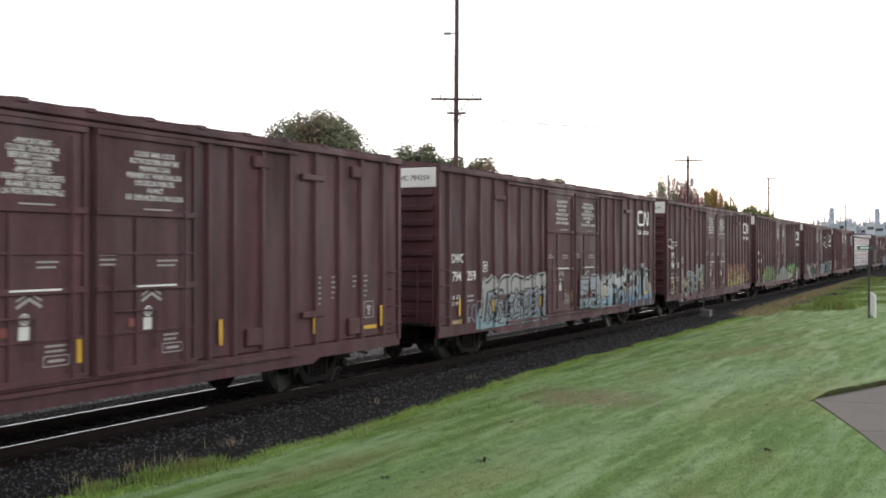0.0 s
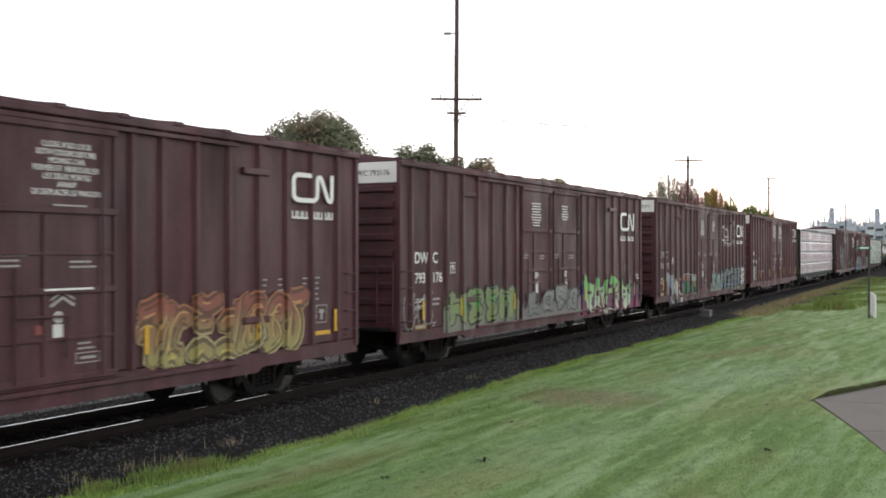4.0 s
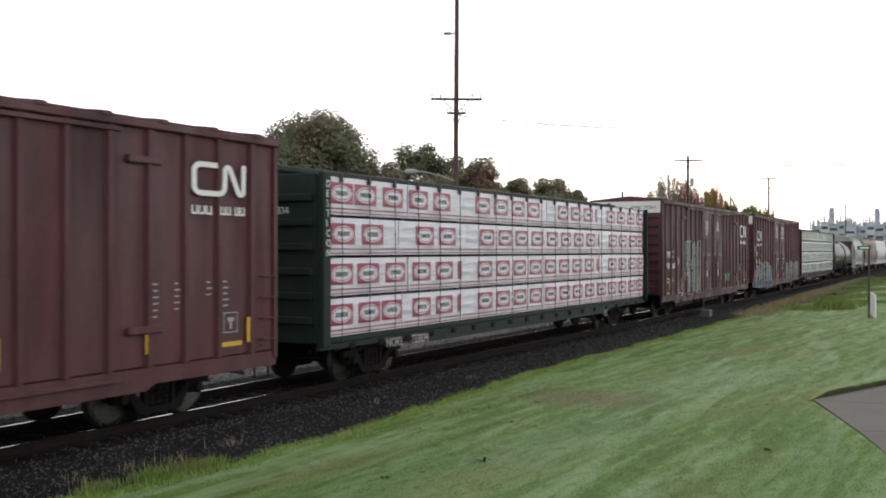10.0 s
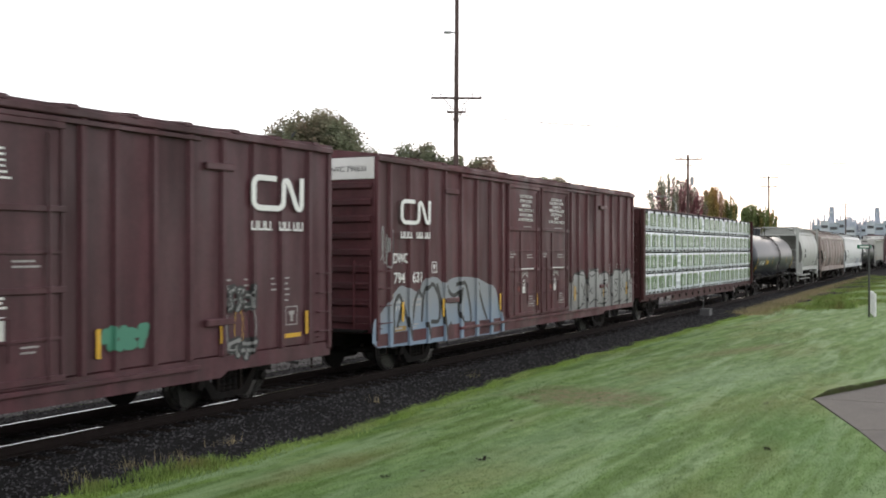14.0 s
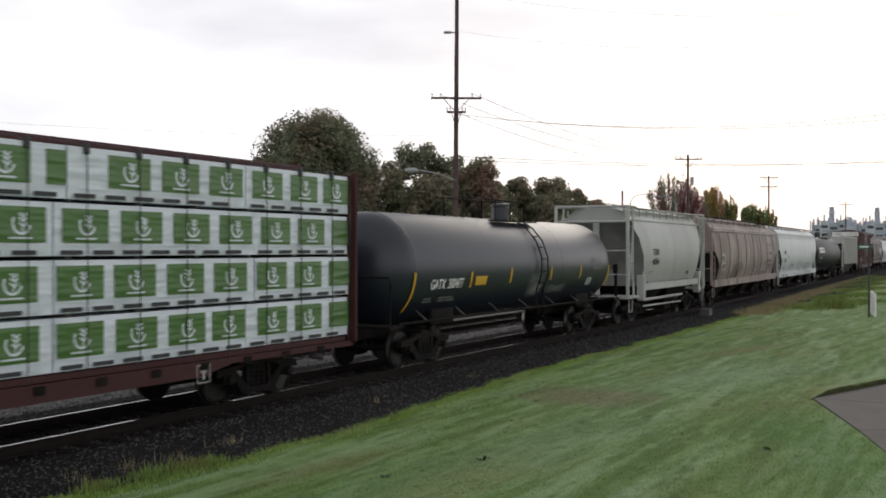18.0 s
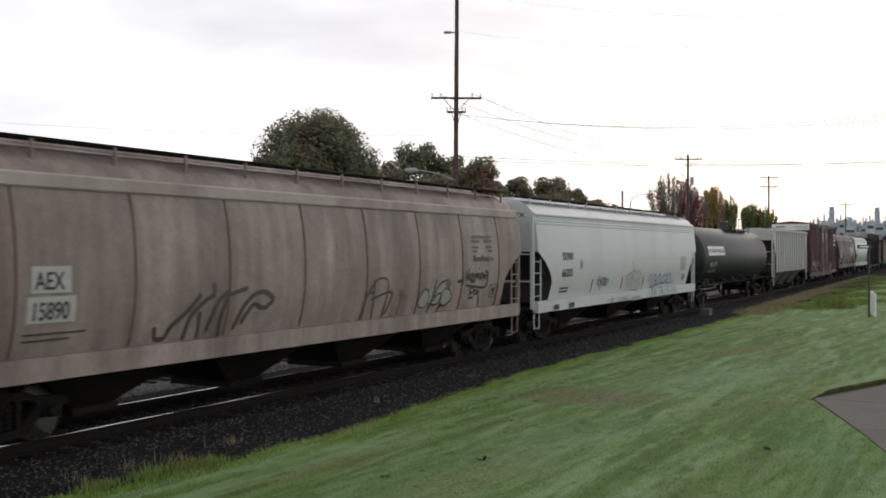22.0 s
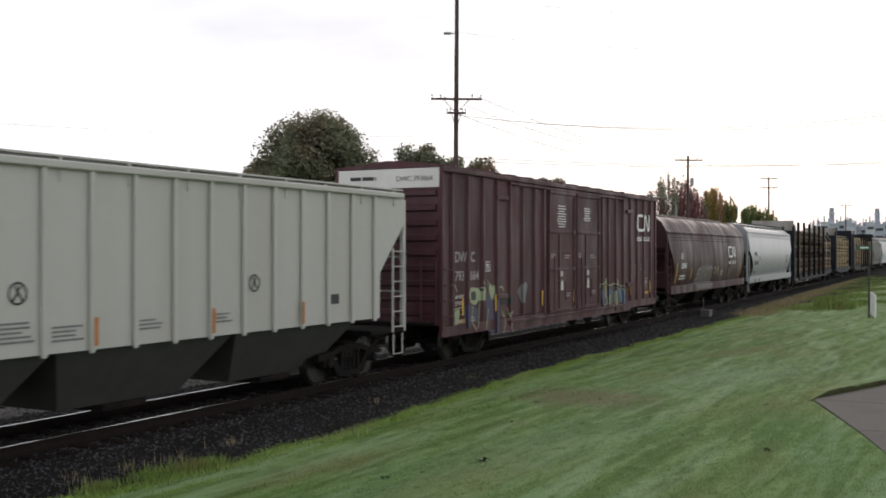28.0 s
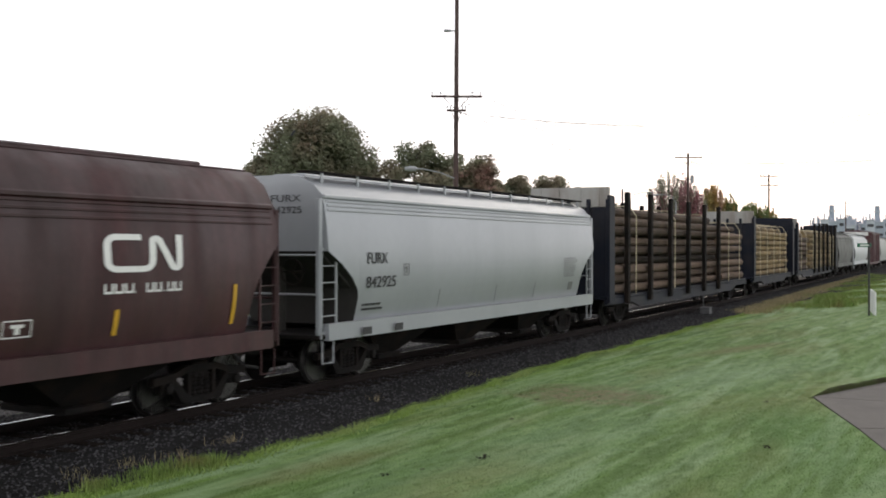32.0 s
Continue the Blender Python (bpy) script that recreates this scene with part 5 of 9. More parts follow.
def graffiti(car, x0, x1, z0, z1, letters, fill, rim, shine=None, posts=(), y=NEAR - 0.024, proud=0.06, seed=1, cloud=None, slant=0.1, curve=None, halo=None, fat=0.36, spots=None, edge=None):
    """A spray-painted piece: mist, then fat letters, each with a pale halo, a dark rim, its fill and thin inner lines."""
    rnd = random.Random(seed)
    cell = (x1 - x0) / letters
    h_ = z1 - z0
    wide = min(cell, h_ * 0.95) * fat
    forms = [[(0.12, 0.0), (0.16, 0.5), (0.1, 1.0)], [(0.9, 0.86), (0.4, 1.0), (0.15, 0.72), (0.6, 0.48), (0.82, 0.2), (0.25, 0.02)], [(0.1, 0.1), (0.5, 0.2), (0.95, 0.05)],
             [(0.05, 0.9), (0.5, 0.82), (0.95, 1.0)], [(0.85, 1.0), (0.78, 0.5), (0.9, 0.0)], [(0.1, 0.5), (0.5, 0.6), (0.9, 0.5)], [(0.4, 1.0), (0.5, 0.5), (0.4, 0.0)], [(0.9, 0.75), (0.5, 0.95), (0.18, 0.5), (0.45, 0.05), (0.92, 0.2)]]
    layers = {"halo": BM(), "rim": BM(), "fill": BM(), "line": BM(), "shine": BM(), "spot": BM()}

    def clip(pts):
        return [(a, min(max(b, z0 - 0.02), z1 + 0.06)) for a, b in pts]

    def beside(pts, d):
        out = []
        for i, (x, z) in enumerate(pts):
            a, b = pts[max(0, i - 1)], pts[min(len(pts) - 1, i + 1)]
            dx, dz = b[0] - a[0], b[1] - a[1]
            q = math.hypot(dx, dz) or 1.0
            out.append((x - dz / q * d, z + dx / q * d))
        return out

    def fat_band(key, pts, w, g):
        bm = layers[key]
        left, right = beside(pts, w / 2), beside(pts, -w / 2)
        (ex, ez), (sx, sz) = pts[-1], pts[0]
        cap = lambda p, q, d: (p[0] + (p[0] - q[0]) * d, p[1] + (p[1] - q[1]) * d)
        k = w * 0.3 / (math.hypot(pts[-1][0] - pts[-2][0], pts[-1][1] - pts[-2][1]) or 1)
        k0 = w * 0.3 / (math.hypot(pts[0][0] - pts[1][0], pts[0][1] - pts[1][1]) or 1)
        left = [cap(pts[0], pts[1], k0)] + left + [cap(pts[-1], pts[-2], k)]
        right = [left[0]] + right + [left[-1]]
        left, right = clip(left), clip(right)
        n = len(left)
        vs = [(a, g, b) for a, b in left] + [(a, g, b) for a, b in right[1:-1]]
        fs = [(0, 1, n)] + [(i, i + 1, n + i, n + i - 1) for i in range(1, n - 2)] + [(n - 2, n - 1, 2 * n - 3)]
        add_mesh(bm, vs, fs)

    for i in range(letters):
        cx, lift = x0 + cell * i, rnd.uniform(-0.05, 0.05) * h_
        P = lambda u, v: (cx + cell * (0.10 + 0.84 * u) + slant * h_ * (v - 0.5), z0 + lift + wide * 0.5 + (h_ - wide) * v)
        g = -0.008 - 0.0045 * (i % 3)
        line = edge or 0.05 + 0.015 * rnd.random()
        for j, st in enumerate(rnd.sample(forms, 3)):
            pts = [P(u + rnd.uniform(-0.12, 0.12), min(1, max(0, v + rnd.uniform(-0.12, 0.12)))) for u, v in st]
            fine = []
            for a, b in zip(pts[:-1], pts[1:]):
                fine += [(a[0] + (b[0] - a[0]) * q / 3, a[1] + (b[1] - a[1]) * q / 3) for q in range(3)]
            fine.append(pts[-1])
            for _ in range(2):
                fine = [fine[0]] + [((fine[k - 1][0] + 2 * fine[k][0] + fine[k + 1][0]) / 4, (fine[k - 1][1] + 2 * fine[k][1] + fine[k + 1][1]) / 4) for k in range(1, len(fine) - 1)] + [fine[-1]]
            w = wide * rnd.uniform(0.85, 1.15)
            d = 0.0002 * j
            if halo:
                fat_band("halo", fine, w + 2 * line + 0.09, g - d)
            fat_band("rim", fine, w + 2 * line, g - 0.001 - d)
            fat_band("fill", fine, w, g - 0.002 - d)
            ribbon(layers["line"], clip(beside(fine, w * rnd.choice((-0.5, 0.5, 0.2))))[1:-1], 0.04 if edge is None else edge * 0.8, g - 0.0031 - d)
            if shine:
                ribbon(layers["shine"], clip(beside(fine, w * rnd.choice((-0.3, 0.3))))[1:-2], 0.032, g - 0.0035 - d)
        if spots:
            qx, qz = P(rnd.uniform(0.3, 0.7), rnd.uniform(0.2, 0.7))
            r = wide * 0.32
            add_mesh(layers["spot"], [(qx + r * math.cos(a) * rnd.uniform(0.6, 1.2), g - 0.004, qz + r * math.sin(a) * rnd.uniform(0.7, 1.5)) for a in (0, 1.05, 2.1, 3.14, 4.2, 5.2)], [(0, 1, 2, 3, 4, 5)])

    def rest(bm):
        laid(bm, posts, 0, proud, x0 - 0.6, x1 + 0.6)
        for v in bm.verts:
            v.co.y += curve(v.co.z) if curve else y
        return bm

    if cloud:
        bm = BM()
        n = 24
        for k in range(4):
            za, zb = z0 - 0.08 + (h_ + 0.58) * k / 4, z0 - 0.08 + (h_ + 0.58) * (k + 1) / 4
            add_mesh(bm, [(x0 - 0.25, -0.004, za), (x1 + 0.25, -0.004, za), (x1 + 0.25, -0.004, zb), (x0 - 0.25, -0.004, zb)], [(0, 1, 2, 3)])
        tagged(part("graffiti_ground", rest(bm), cloud, car), "sprayed ground colour", kind="stuff")
    for key, nm, mt, lb in (("halo", "graffiti_halo", halo, "pale sprayed halo"), ("rim", "graffiti_outline", rim, "dark sprayed outline"), ("fill", "graffiti_fill", fill, "sprayed letter fill"),
                            ("line", "graffiti_line", rim, "thin sprayed lines"), ("shine", "graffiti_highlight", shine, "thin sprayed highlights"), ("spot", "graffiti_spot", spots, "sprayed spots of colour")):
        if mt is not None and layers[key].verts:
            tagged(part(nm, rest(layers[key]), mt, car), lb, kind="stuff")
        else:
            layers[key].free()


def eased(pts, closed):
    """Corners cut once, so that a hand-drawn line bends softly."""
    out = [] if closed else [pts[0]]
    n = len(pts)
    for i in range(n if closed else n - 1):
        (ax, az), (bx, bz) = pts[i], pts[(i + 1) % n]
        out += [(ax * 0.8 + bx * 0.2, az * 0.8 + bz * 0.2), (ax * 0.2 + bx * 0.8, az * 0.2 + bz * 0.8)]
    return out if closed else out + [pts[-1]]


def painter(car, half, posts=(), y=NEAR - 0.011, curve=None):
    """Two spray cans for one car side: area() fills an outline, line() follows paths; both in metres from the car's front end and over the rail."""
    def rest(bm, level, name, material, label):
        bmesh.ops.triangulate(bm, faces=bm.faces[:])
        for v in bm.verts:
            v.co.x -= half
        xs, zs = [v.co.x for v in bm.verts], [v.co.z for v in bm.verts]
        laid(bm, posts, 0, 0.062, min(xs), max(xs))
        if curve:
            z = min(zs) + 0.1
            while z < max(zs):
                bmesh.ops.bisect_plane(bm, geom=bm.verts[:] + bm.edges[:] + bm.faces[:], plane_co=(0, 0, z), plane_no=(0, 0, 1), dist=1e-5)
                z += 0.1
        for v in bm.verts:
            v.co.y += (-curve(v.co.z) - 0.011 if curve else y) - 0.0025 * level
        return tagged(part(name, bm, material, car), label, kind="stuff")

    def area(material, level, outline, rim=None, width=0.03):
        pts = eased(outline, True)
        bm = BM()
        add_mesh(bm, [(a, 0, b) for a, b in pts], [tuple(range(len(pts)))])
        rest(bm, level, "graffiti_letter", material, "sprayed shape")
        if rim:
            bm = BM()
            ribbon(bm, pts + pts[:2], width, 0)
            rest(bm, level + 0.5, "graffiti_outline", rim, "sprayed outline")

    def line(material, level, width, paths):
        bm = BM()
        for k, path in enumerate(paths):
            ribbon(bm, eased(eased(path, False), False), width, -0.0002 * k)
        rest(bm, level, "graffiti_line", material, "sprayed lines")

    return area, line


def scrawl(car, x0, x1, z0, z1, material, seed, w=0.035, y=NEAR - 0.01, posts=(), proud=0.07, loops=4):
    """A quick tag: one thin looping spray line."""
    rnd = random.Random(seed)
    pts = []
    n = loops * 14
    amp = [rnd.uniform(0.45, 1.0) for _ in range(loops + 2)]
    wob = rnd.uniform(0.5, 0.9)
    for i in range(n + 1):
        q = i / n * loops
        k = int(q)
        a = amp[k] + (amp[k + 1] - amp[k]) * (q - k)
        pts.append((x0 + (x1 - x0) * i / n - wob * (x1 - x0) / loops * a * math.sin(q * 6.2832), (z0 + z1) / 2 + (z1 - z0) * (0.5 * a * math.cos(q * 6.2832) + 0.12 * math.sin(q * 2.3 + seed))))
    bm = BM()
    ribbon(bm, pts, w, y)
    laid(bm, posts, 0, proud, min(x0, x1) - 1, max(x0, x1) + 1)
    return part("graffiti_tag", bm, material, car, "thin scrawled spray tag")


# ---- ladders ----
def ladder(car, x0, x1, z0, z1, rungs, y, material, name="ladder", rails=True):
    bm = BM()
    if rails:
        for x in (x0, x1):
            box(bm, x - 0.02, x + 0.02, y - 0.02, y + 0.02, z0, z1)
    else:
        box(bm, x0 - 0.02, x0 + 0.02, y - 0.01, y + 0.06, z0, z0 + 0.02)
    lad = part(name, bm, material, car)
    rm = BM()
    tube(rm, (x0, y, 0), (x1, y, 0), 0.014, 0.014, 6)
    if not rails:
        for x in (x0, x1):
            tube(rm, (x, y, 0), (x, y + 0.08, 0), 0.014, 0.014, 6)
    me = to_mesh("rung", rm, material)
    for i in range(rungs):
        part("rung", me, material, lad, at=(0, 0, z0 + 0.12 + (z1 - z0 - 0.2) * i / max(1, rungs - 1)))
    return lad


def end_ladder(car, xe, y0, y1, z0, z1, rungs, material):
    """A ladder across an end wall."""
    bm = BM()
    for y in (y0, y1):
        box(bm, xe - 0.02, xe + 0.02, y - 0.02, y + 0.02, z0, z1)
    lad = part("end_ladder", bm, material, car)
    rm = BM()
    tube(rm, (xe, y0, 0), (xe, y1, 0), 0.014, 0.014, 6)
    me = to_mesh("rung", rm, material)
    for i in range(rungs):
        part("rung", me, material, lad, at=(0, 0, z0 + 0.12 + (z1 - z0 - 0.2) * i / max(1, rungs - 1)))


def stirrup(car, x, material):
    for s_ in (-1, 1):
        bm = BM()
        bent(bm, [(x - 0.2, s_ * 1.45, 0.95), (x - 0.2, s_ * 1.45, 0.5), (x + 0.2, s_ * 1.45, 0.5), (x + 0.2, s_ * 1.45, 0.95)], 0.02)
        part("stirrup_step", bm, material, car)


# ---- boxcar ----
BL = 18.5
BH = BL / 2
POST_U = [0.55, 1.44, 2.33, 3.22, 4.1, 5.0, 5.88, 6.6, 11.95, 12.62, 13.45, 14.3, 15.15, 16.0, 16.85, 17.75]
POSTS = [(u - BH - 0.07, u - BH + 0.07) for u in POST_U]


def boxcar_shell(paint_, name_label):
    car = thing("boxcar", name_label, "boxcar", "cars of the freight train")
    bm = BM()
    box(bm, -BH, BH, -1.5, 1.5, 0.98, 4.86, 0.03)
    part("body", bm, paint_, car)
    # side sills: deeper between the trucks
    for s_ in (-1, 1):
        bm = BM()
        prism(bm, [(-BH, 0.71), (-BH + 3.2, 0.71), (-BH + 3.4, 0.61), (BH - 3.4, 0.61), (BH - 3.2, 0.71), (BH, 0.71), (BH, 0.979), (-BH, 0.979)], s_ * 1.44, s_ * 1.52)
        part("side_sill", bm, paint_, car)
        bm = BM()
        box(bm, -BH - 0.02, BH + 0.02, s_ * 1.49, s_ * 1.60, 4.78, 4.90, 0.02)
        part("roof_rail", bm, paint_, car)
    bm = BM()
    box(bm, -BH + 0.6, BH - 0.6, -0.3, 0.3, 0.62, 0.975, 0.02)
    part("centre_sill", bm, RUNGEAR, car)
    # roof
    bm = BM()
    prism_x(bm, [(-1.58, 4.901), (1.58, 4.901), (1.58, 4.94), (0, 5.10), (-1.58, 4.94)], -BH, BH)
    roof = part("roof", bm, paint_, car)
    rm = BM()
    prism_x(rm, [(-1.60, 4.905), (-1.60, 4.965), (0, 5.14), (1.60, 4.965), (1.60, 4.905), (0, 5.06)], -0.09, 0.09)
    me = to_mesh("roof_rib", rm, paint_)
    for i in range(15):
        part("roof_rib", me, paint_, roof, at=(-BH + 0.6 + i * (BL - 1.2) / 14, 0, 0))
    # side posts
    pm = BM()
    add_mesh(pm, [(-0.07, 0, 0.98), (-0.045, -0.07, 0.98), (0.045, -0.07, 0.98), (0.07, 0, 0.98), (-0.07, 0, 4.78), (-0.045, -0.07, 4.78), (0.045, -0.07, 4.78), (0.07, 0, 4.78)],
             [(0, 1, 5, 4), (1, 2, 6, 5), (2, 3, 7, 6), (0, 3, 2, 1), (4, 5, 6, 7), (3, 0, 4, 7)])
    me = to_mesh("side_post", pm, paint_)
    for u in POST_U:
        part("side_post", me, paint_, car, at=(u - BH, -1.501, 0))
        part("side_post", me, paint_, car, at=pose(u - BH, 1.501, 0, 0, 0, 180))
    cm = BM()
    box(cm, -0.02, 0.1, -0.055, 0.055, 0.85, 4.86, 0.015)
    me = to_mesh("corner_post", cm, paint_)
    for x, y in ((-BH, -1.5), (-BH, 1.5), (BH - 0.08, -1.5), (BH - 0.08, 1.5)):
        part("corner_post", me, paint_, car, at=(x, y, 0))
    # ends: pressed horizontal ribs under a white top panel
    em = BM()
    prism(em, [(0, -0.09), (0, 0.09), (-0.07, 0.05), (-0.07, -0.05)], -1.38, 1.38)
    me = to_mesh("end_rib", em, paint_)
    for s_ in (-1, 1):
        for k in range(9):
            part("end_rib", me, paint_, car, at=pose(s_ * (BH + 0.001), 0, 1.30 + 0.37 * k, 0, 0, 0 if s_ < 0 else 180))
        bm = BM()
        box(bm, s_ * (BH + 0.002), s_ * (BH + 0.03), -1.46, 1.46, 4.40, 4.88, 0.006)
        part("end_panel", bm, WHITE, car, "white reflective panel across the top of the end")
        bm = BM()
        box(bm, s_ * (BH + 0.002), s_ * (BH + 0.35), -1.3, 1.3, 1.02, 1.08, 0.01)
        part("crossover_platform", bm, RUNGEAR, car)
    # doors: two plug doors on each side
    for s_ in (-1, 1):
        for d0, d1 in ((6.92, 9.22), (9.32, 11.62)):
            a, b = d0 - BH, d1 - BH
            y0 = s_ * 1.502
            bm = BM()
            box(bm, a, b, y0, y0 + s_ * 0.045, 0.90, 4.70, 0.012)
            door = part("door", bm, paint_, car)
            yb = y0 + s_ * 0.046
            for z in (0.95, 2.22, 3.38, 4.58):
                bm = BM()
                box(bm, a + 0.03, b - 0.03, yb, yb + s_ * 0.05, z, z + 0.1, 0.012)
                part("door_rail", bm, paint_, door)
            for z in (1.55, 2.78):
                bm = BM()
                box(bm, a + 0.08, b - 0.08, yb, yb + s_ * 0.025, z, z + 0.05, 0.008)
                part("door_rib", bm, paint_, door)
            for x in (a + 0.03, (a + b) / 2 - 0.3, b - 0.11):
                bm = BM()
                box(bm, x, x + 0.08, yb, yb + s_ * 0.035, 0.96, 4.6 if x != (a + b) / 2 - 0.3 else 3.36, 0.01)
                part("door_stile", bm, paint_, door)
            bm = BM()
            tube(bm, (b - 0.35, yb + s_ * 0.06, 1.0), (b - 0.35, yb + s_ * 0.06, 4.5), 0.022)
            part("lock_rod", bm, paint_, door)
            bm = BM()
            tube(bm, (a + 0.35, yb + s_ * 0.06, 1.0), (a + 0.35, yb + s_ * 0.06, 2.6), 0.022)
            part("lock_rod", bm, paint_, door)
            bm = BM()
            bent(bm, [(a + 1.25, yb + s_ * 0.07, 1.30), (a + 1.25, yb + s_ * 0.07, 1.9), (a + 0.35, yb + s_ * 0.07, 1.92)], 0.02)
            part("door_handle", bm, paint_, door)
        for z in (0.86, 4.72):
            bm = BM()
            box(bm, -BH + 4.0, BH - 4.0, s_ * 1.505, s_ * 1.60, z - 0.04, z + 0.035, 0.01)
            part("door_track", bm, paint_, car)
    # tie-down hatches in the sides
    for u in (3.15, 14.66):
        for z in (4.22, 1.52):
            bm = BM()
            box(bm, u - BH, u - BH + 0.75, -1.59, -1.501, z, z + 0.13, 0.02)
            part("tack_board", bm, paint_, car)
    ladder(car, -BH + 0.05, -BH + 0.5, 1.1, 2.45, 4, -1.60, paint_, "side_ladder", False)
    ladder(car, BH - 0.5, BH - 0.05, 1.1, 2.45, 4, -1.60, paint_, "side_ladder", False)
    end_ladder(car, -BH - 0.13, -1.42, -1.0, 1.1, 2.6, 4, paint_)
    stirrup(car, -BH + 0.35, RUNGEAR)
    stirrup(car, BH - 0.35, RUNGEAR)
    bm = BM()
    box(bm, -1.2, 1.3, -0.6, -0.3, 0.5, 0.85, 0.04)
    tube(bm, (-2.3, -0.5, 0.68), (-1.4, -0.5, 0.68), 0.19, 0.19, 12)
    part("brake_gear", bm, RUNGEAR, car)
    running_gear(car, BH, 2.6)
    return car


def box_marks(car, num, style="close", worm_u=16.1, worm_z=3.92, seed=1, faded=False, yl=(1.05, 3.05, 6.4, 12.2, 15.05, 17.6), front_worm=False, important=False):
    """Reporting marks, door stencils, small data and reflectors of one boxcar."""
    wide = style == "wide"
    ink = DIM_LETTER if faded else LETTER
    if wide:
        lettering(car, "DW", 0.72 - BH, 2.55, 0.27, ink)
        lettering(car, "C", 1.62 - BH, 2.55, 0.27, ink)
    else:
        lettering(car, "DWC", 0.72 - BH, 2.54, 0.23, wide=0.85)
    lettering(car, num[:3], 0.74 - BH, 2.08, 0.25, ink)
    lettering(car, num[3:], 1.60 - BH, 2.08, 0.25, ink)
    lettering(car, "DWC " + num, 0, 4.57, 0.13, INK, y=-0.25, end=-BH - 0.034)
    bars(car, 0, 4.70, 0.8, 1, 0.09, 0.03, INK, y=1.1, seed=seed, end=-BH - 0.034)
    for z in (3.75, 3.05):
        bars(car, 0, z, 1.0, 3, 0.04, 0.04, LETTER, y=0.9, seed=seed, end=-BH - 0.02)
    framed_mark(car, 2.55 - BH, 2.28, 0.26, 0.27)
    lettering(car, "LD LMT", 0.74 - BH, 1.62, 0.10)
    lettering(car, "LT WT", 0.74 - BH, 1.46, 0.10)
    bars(car, 1.62 - BH, 1.70, 0.45, 2, 0.05, 0.07, DIM_LETTER, seed=seed)
    bars(car, 1.5 - BH, 1.12, 0.4, 2, 0.03, 0.04, DIM_LETTER, seed=seed + 3)
    for d0, k in ((6.92, 0), (9.32, 1)):
        a = d0 - BH
        yd = -1.557
        if not wide:
            lines = (["CLOSE THIS DOOR", "BEFORE CLOSING", "MAIN DOOR", "FERMER CETTE PORTE", "AVANT DE FERMER", "LA PORTE PRINCIPALE"] if k == 0 else
                     ["CLOSE AND LOCK", "BOTH DOORS BEFORE", "MOVING CAR", "FERMER ET VERROUILLER", "LES DEUX PORTES", "AVANT", "DE DEPLACER LE WAGON"])
            if k == 0 and important:
                lines = ["-IMPORTANT-"] + lines[:3] + ["-IMPORTANT-"] + lines[3:]
            step = 0.80 / len(lines)
            for i, s_ in enumerate(lines):
                ob = lettering(car, s_, 0.0, 4.33 - step * i, 0.086, y=yd, wide=0.92, name="door_stencil")
                xs = [v.co.x for v in ob.data.vertices]
                ob.matrix_basis.translation.x = a + 1.3 - (min(xs) + max(xs)) / 2
            # rules, a chevron, a ring and a boxed stencil on the door
            plate(car, "stencil_rule", a + 1.0, a + 1.62, 3.485, 3.51, DIM_LETTER, yd - 0.052)
            plate(car, "stencil_rule", a + 0.85, a + 1.75, 2.275, 2.305, LETTER, yd - 0.052)
            bm = BM()
            ribbon(bm, [(a + 1.0, 2.05), (a + 1.22, 2.17), (a + 1.44, 2.05)], 0.05, yd)
            ribbon(bm, [(a + 1.0, 2.14), (a + 1.22, 2.26), (a + 1.44, 2.14)], 0.03, yd - 0.001)
            part("chevron", bm, DIM_LETTER, car)
            bm = BM()
            ribbon(bm, arc(a + 1.14, 2.0 - 0.11, 0.075, 0, 360, 14), 0.022, yd)
            box(bm, a + 1.125, a + 1.155, yd - 0.002, yd + 0.002, 1.84, 1.94)
            part("ring_mark", bm, LETTER, car)
            bm = BM()
            for q in ((1.46, 1.93, 1.19, 1.205), (1.46, 1.93, 1.335, 1.35), (1.46, 1.475, 1.206, 1.334), (1.915, 1.93, 1.206, 1.334), (1.55, 1.85, 1.25, 1.29)):
                box(bm, a + q[0], a + q[1], yd - 0.002, yd + 0.002, q[2], q[3])
            part("boxed_stencil", bm, DIM_LETTER, car)
            plate(car, "faded_placard", a + 0.72, a + 0.87, 1.66, 1.79, RED_PLACARD, yd)
        else:
            bars(car, a + 0.7, 4.24, 0.8 if k == 0 else 0.65, 9 if k == 0 else 6, 0.03, 0.05, y=yd, seed=seed + k, name="door_stencil", centred=True)
        bars(car, a + 0.1, 2.80, 0.5, 3, 0.03, 0.045, DIM_LETTER, y=yd, seed=seed + 5 + k, name="door_stencil")
        bars(car, a + 1.35, 2.70, 0.55, 2, 0.03, 0.045, DIM_LETTER, y=yd, seed=seed + 7 + k, name="door_stencil")
        plate(car, "door_placard", a + 1.04, a + 1.22, 1.56, 1.79 if not wide else 1.93, WHITE, yd)
        bars(car, a + 0.97, 2.2, 0.3, 3, 0.035, 0.03, LETTER, y=yd, seed=seed + 2 + k, name="door_stencil") if wide else None
        bars(car, a + 1.5, 1.5, 0.4, 2, 0.03, 0.045, DIM_LETTER, y=yd, seed=seed + 9 + k, name="door_stencil")
        plate(car, "reflector", a + 2.08, a + 2.17, 1.2, 1.6, YELLOW, yd) if k == 0 else None
    if worm_u:
        worm_mark(car, (0.95 if front_worm else worm_u - (0.22 if wide else 0)) - BH, 3.42 if front_worm else worm_z - (0.36 if wide else 0.14), 0.88 if not wide else 1.0, y=-1.575)
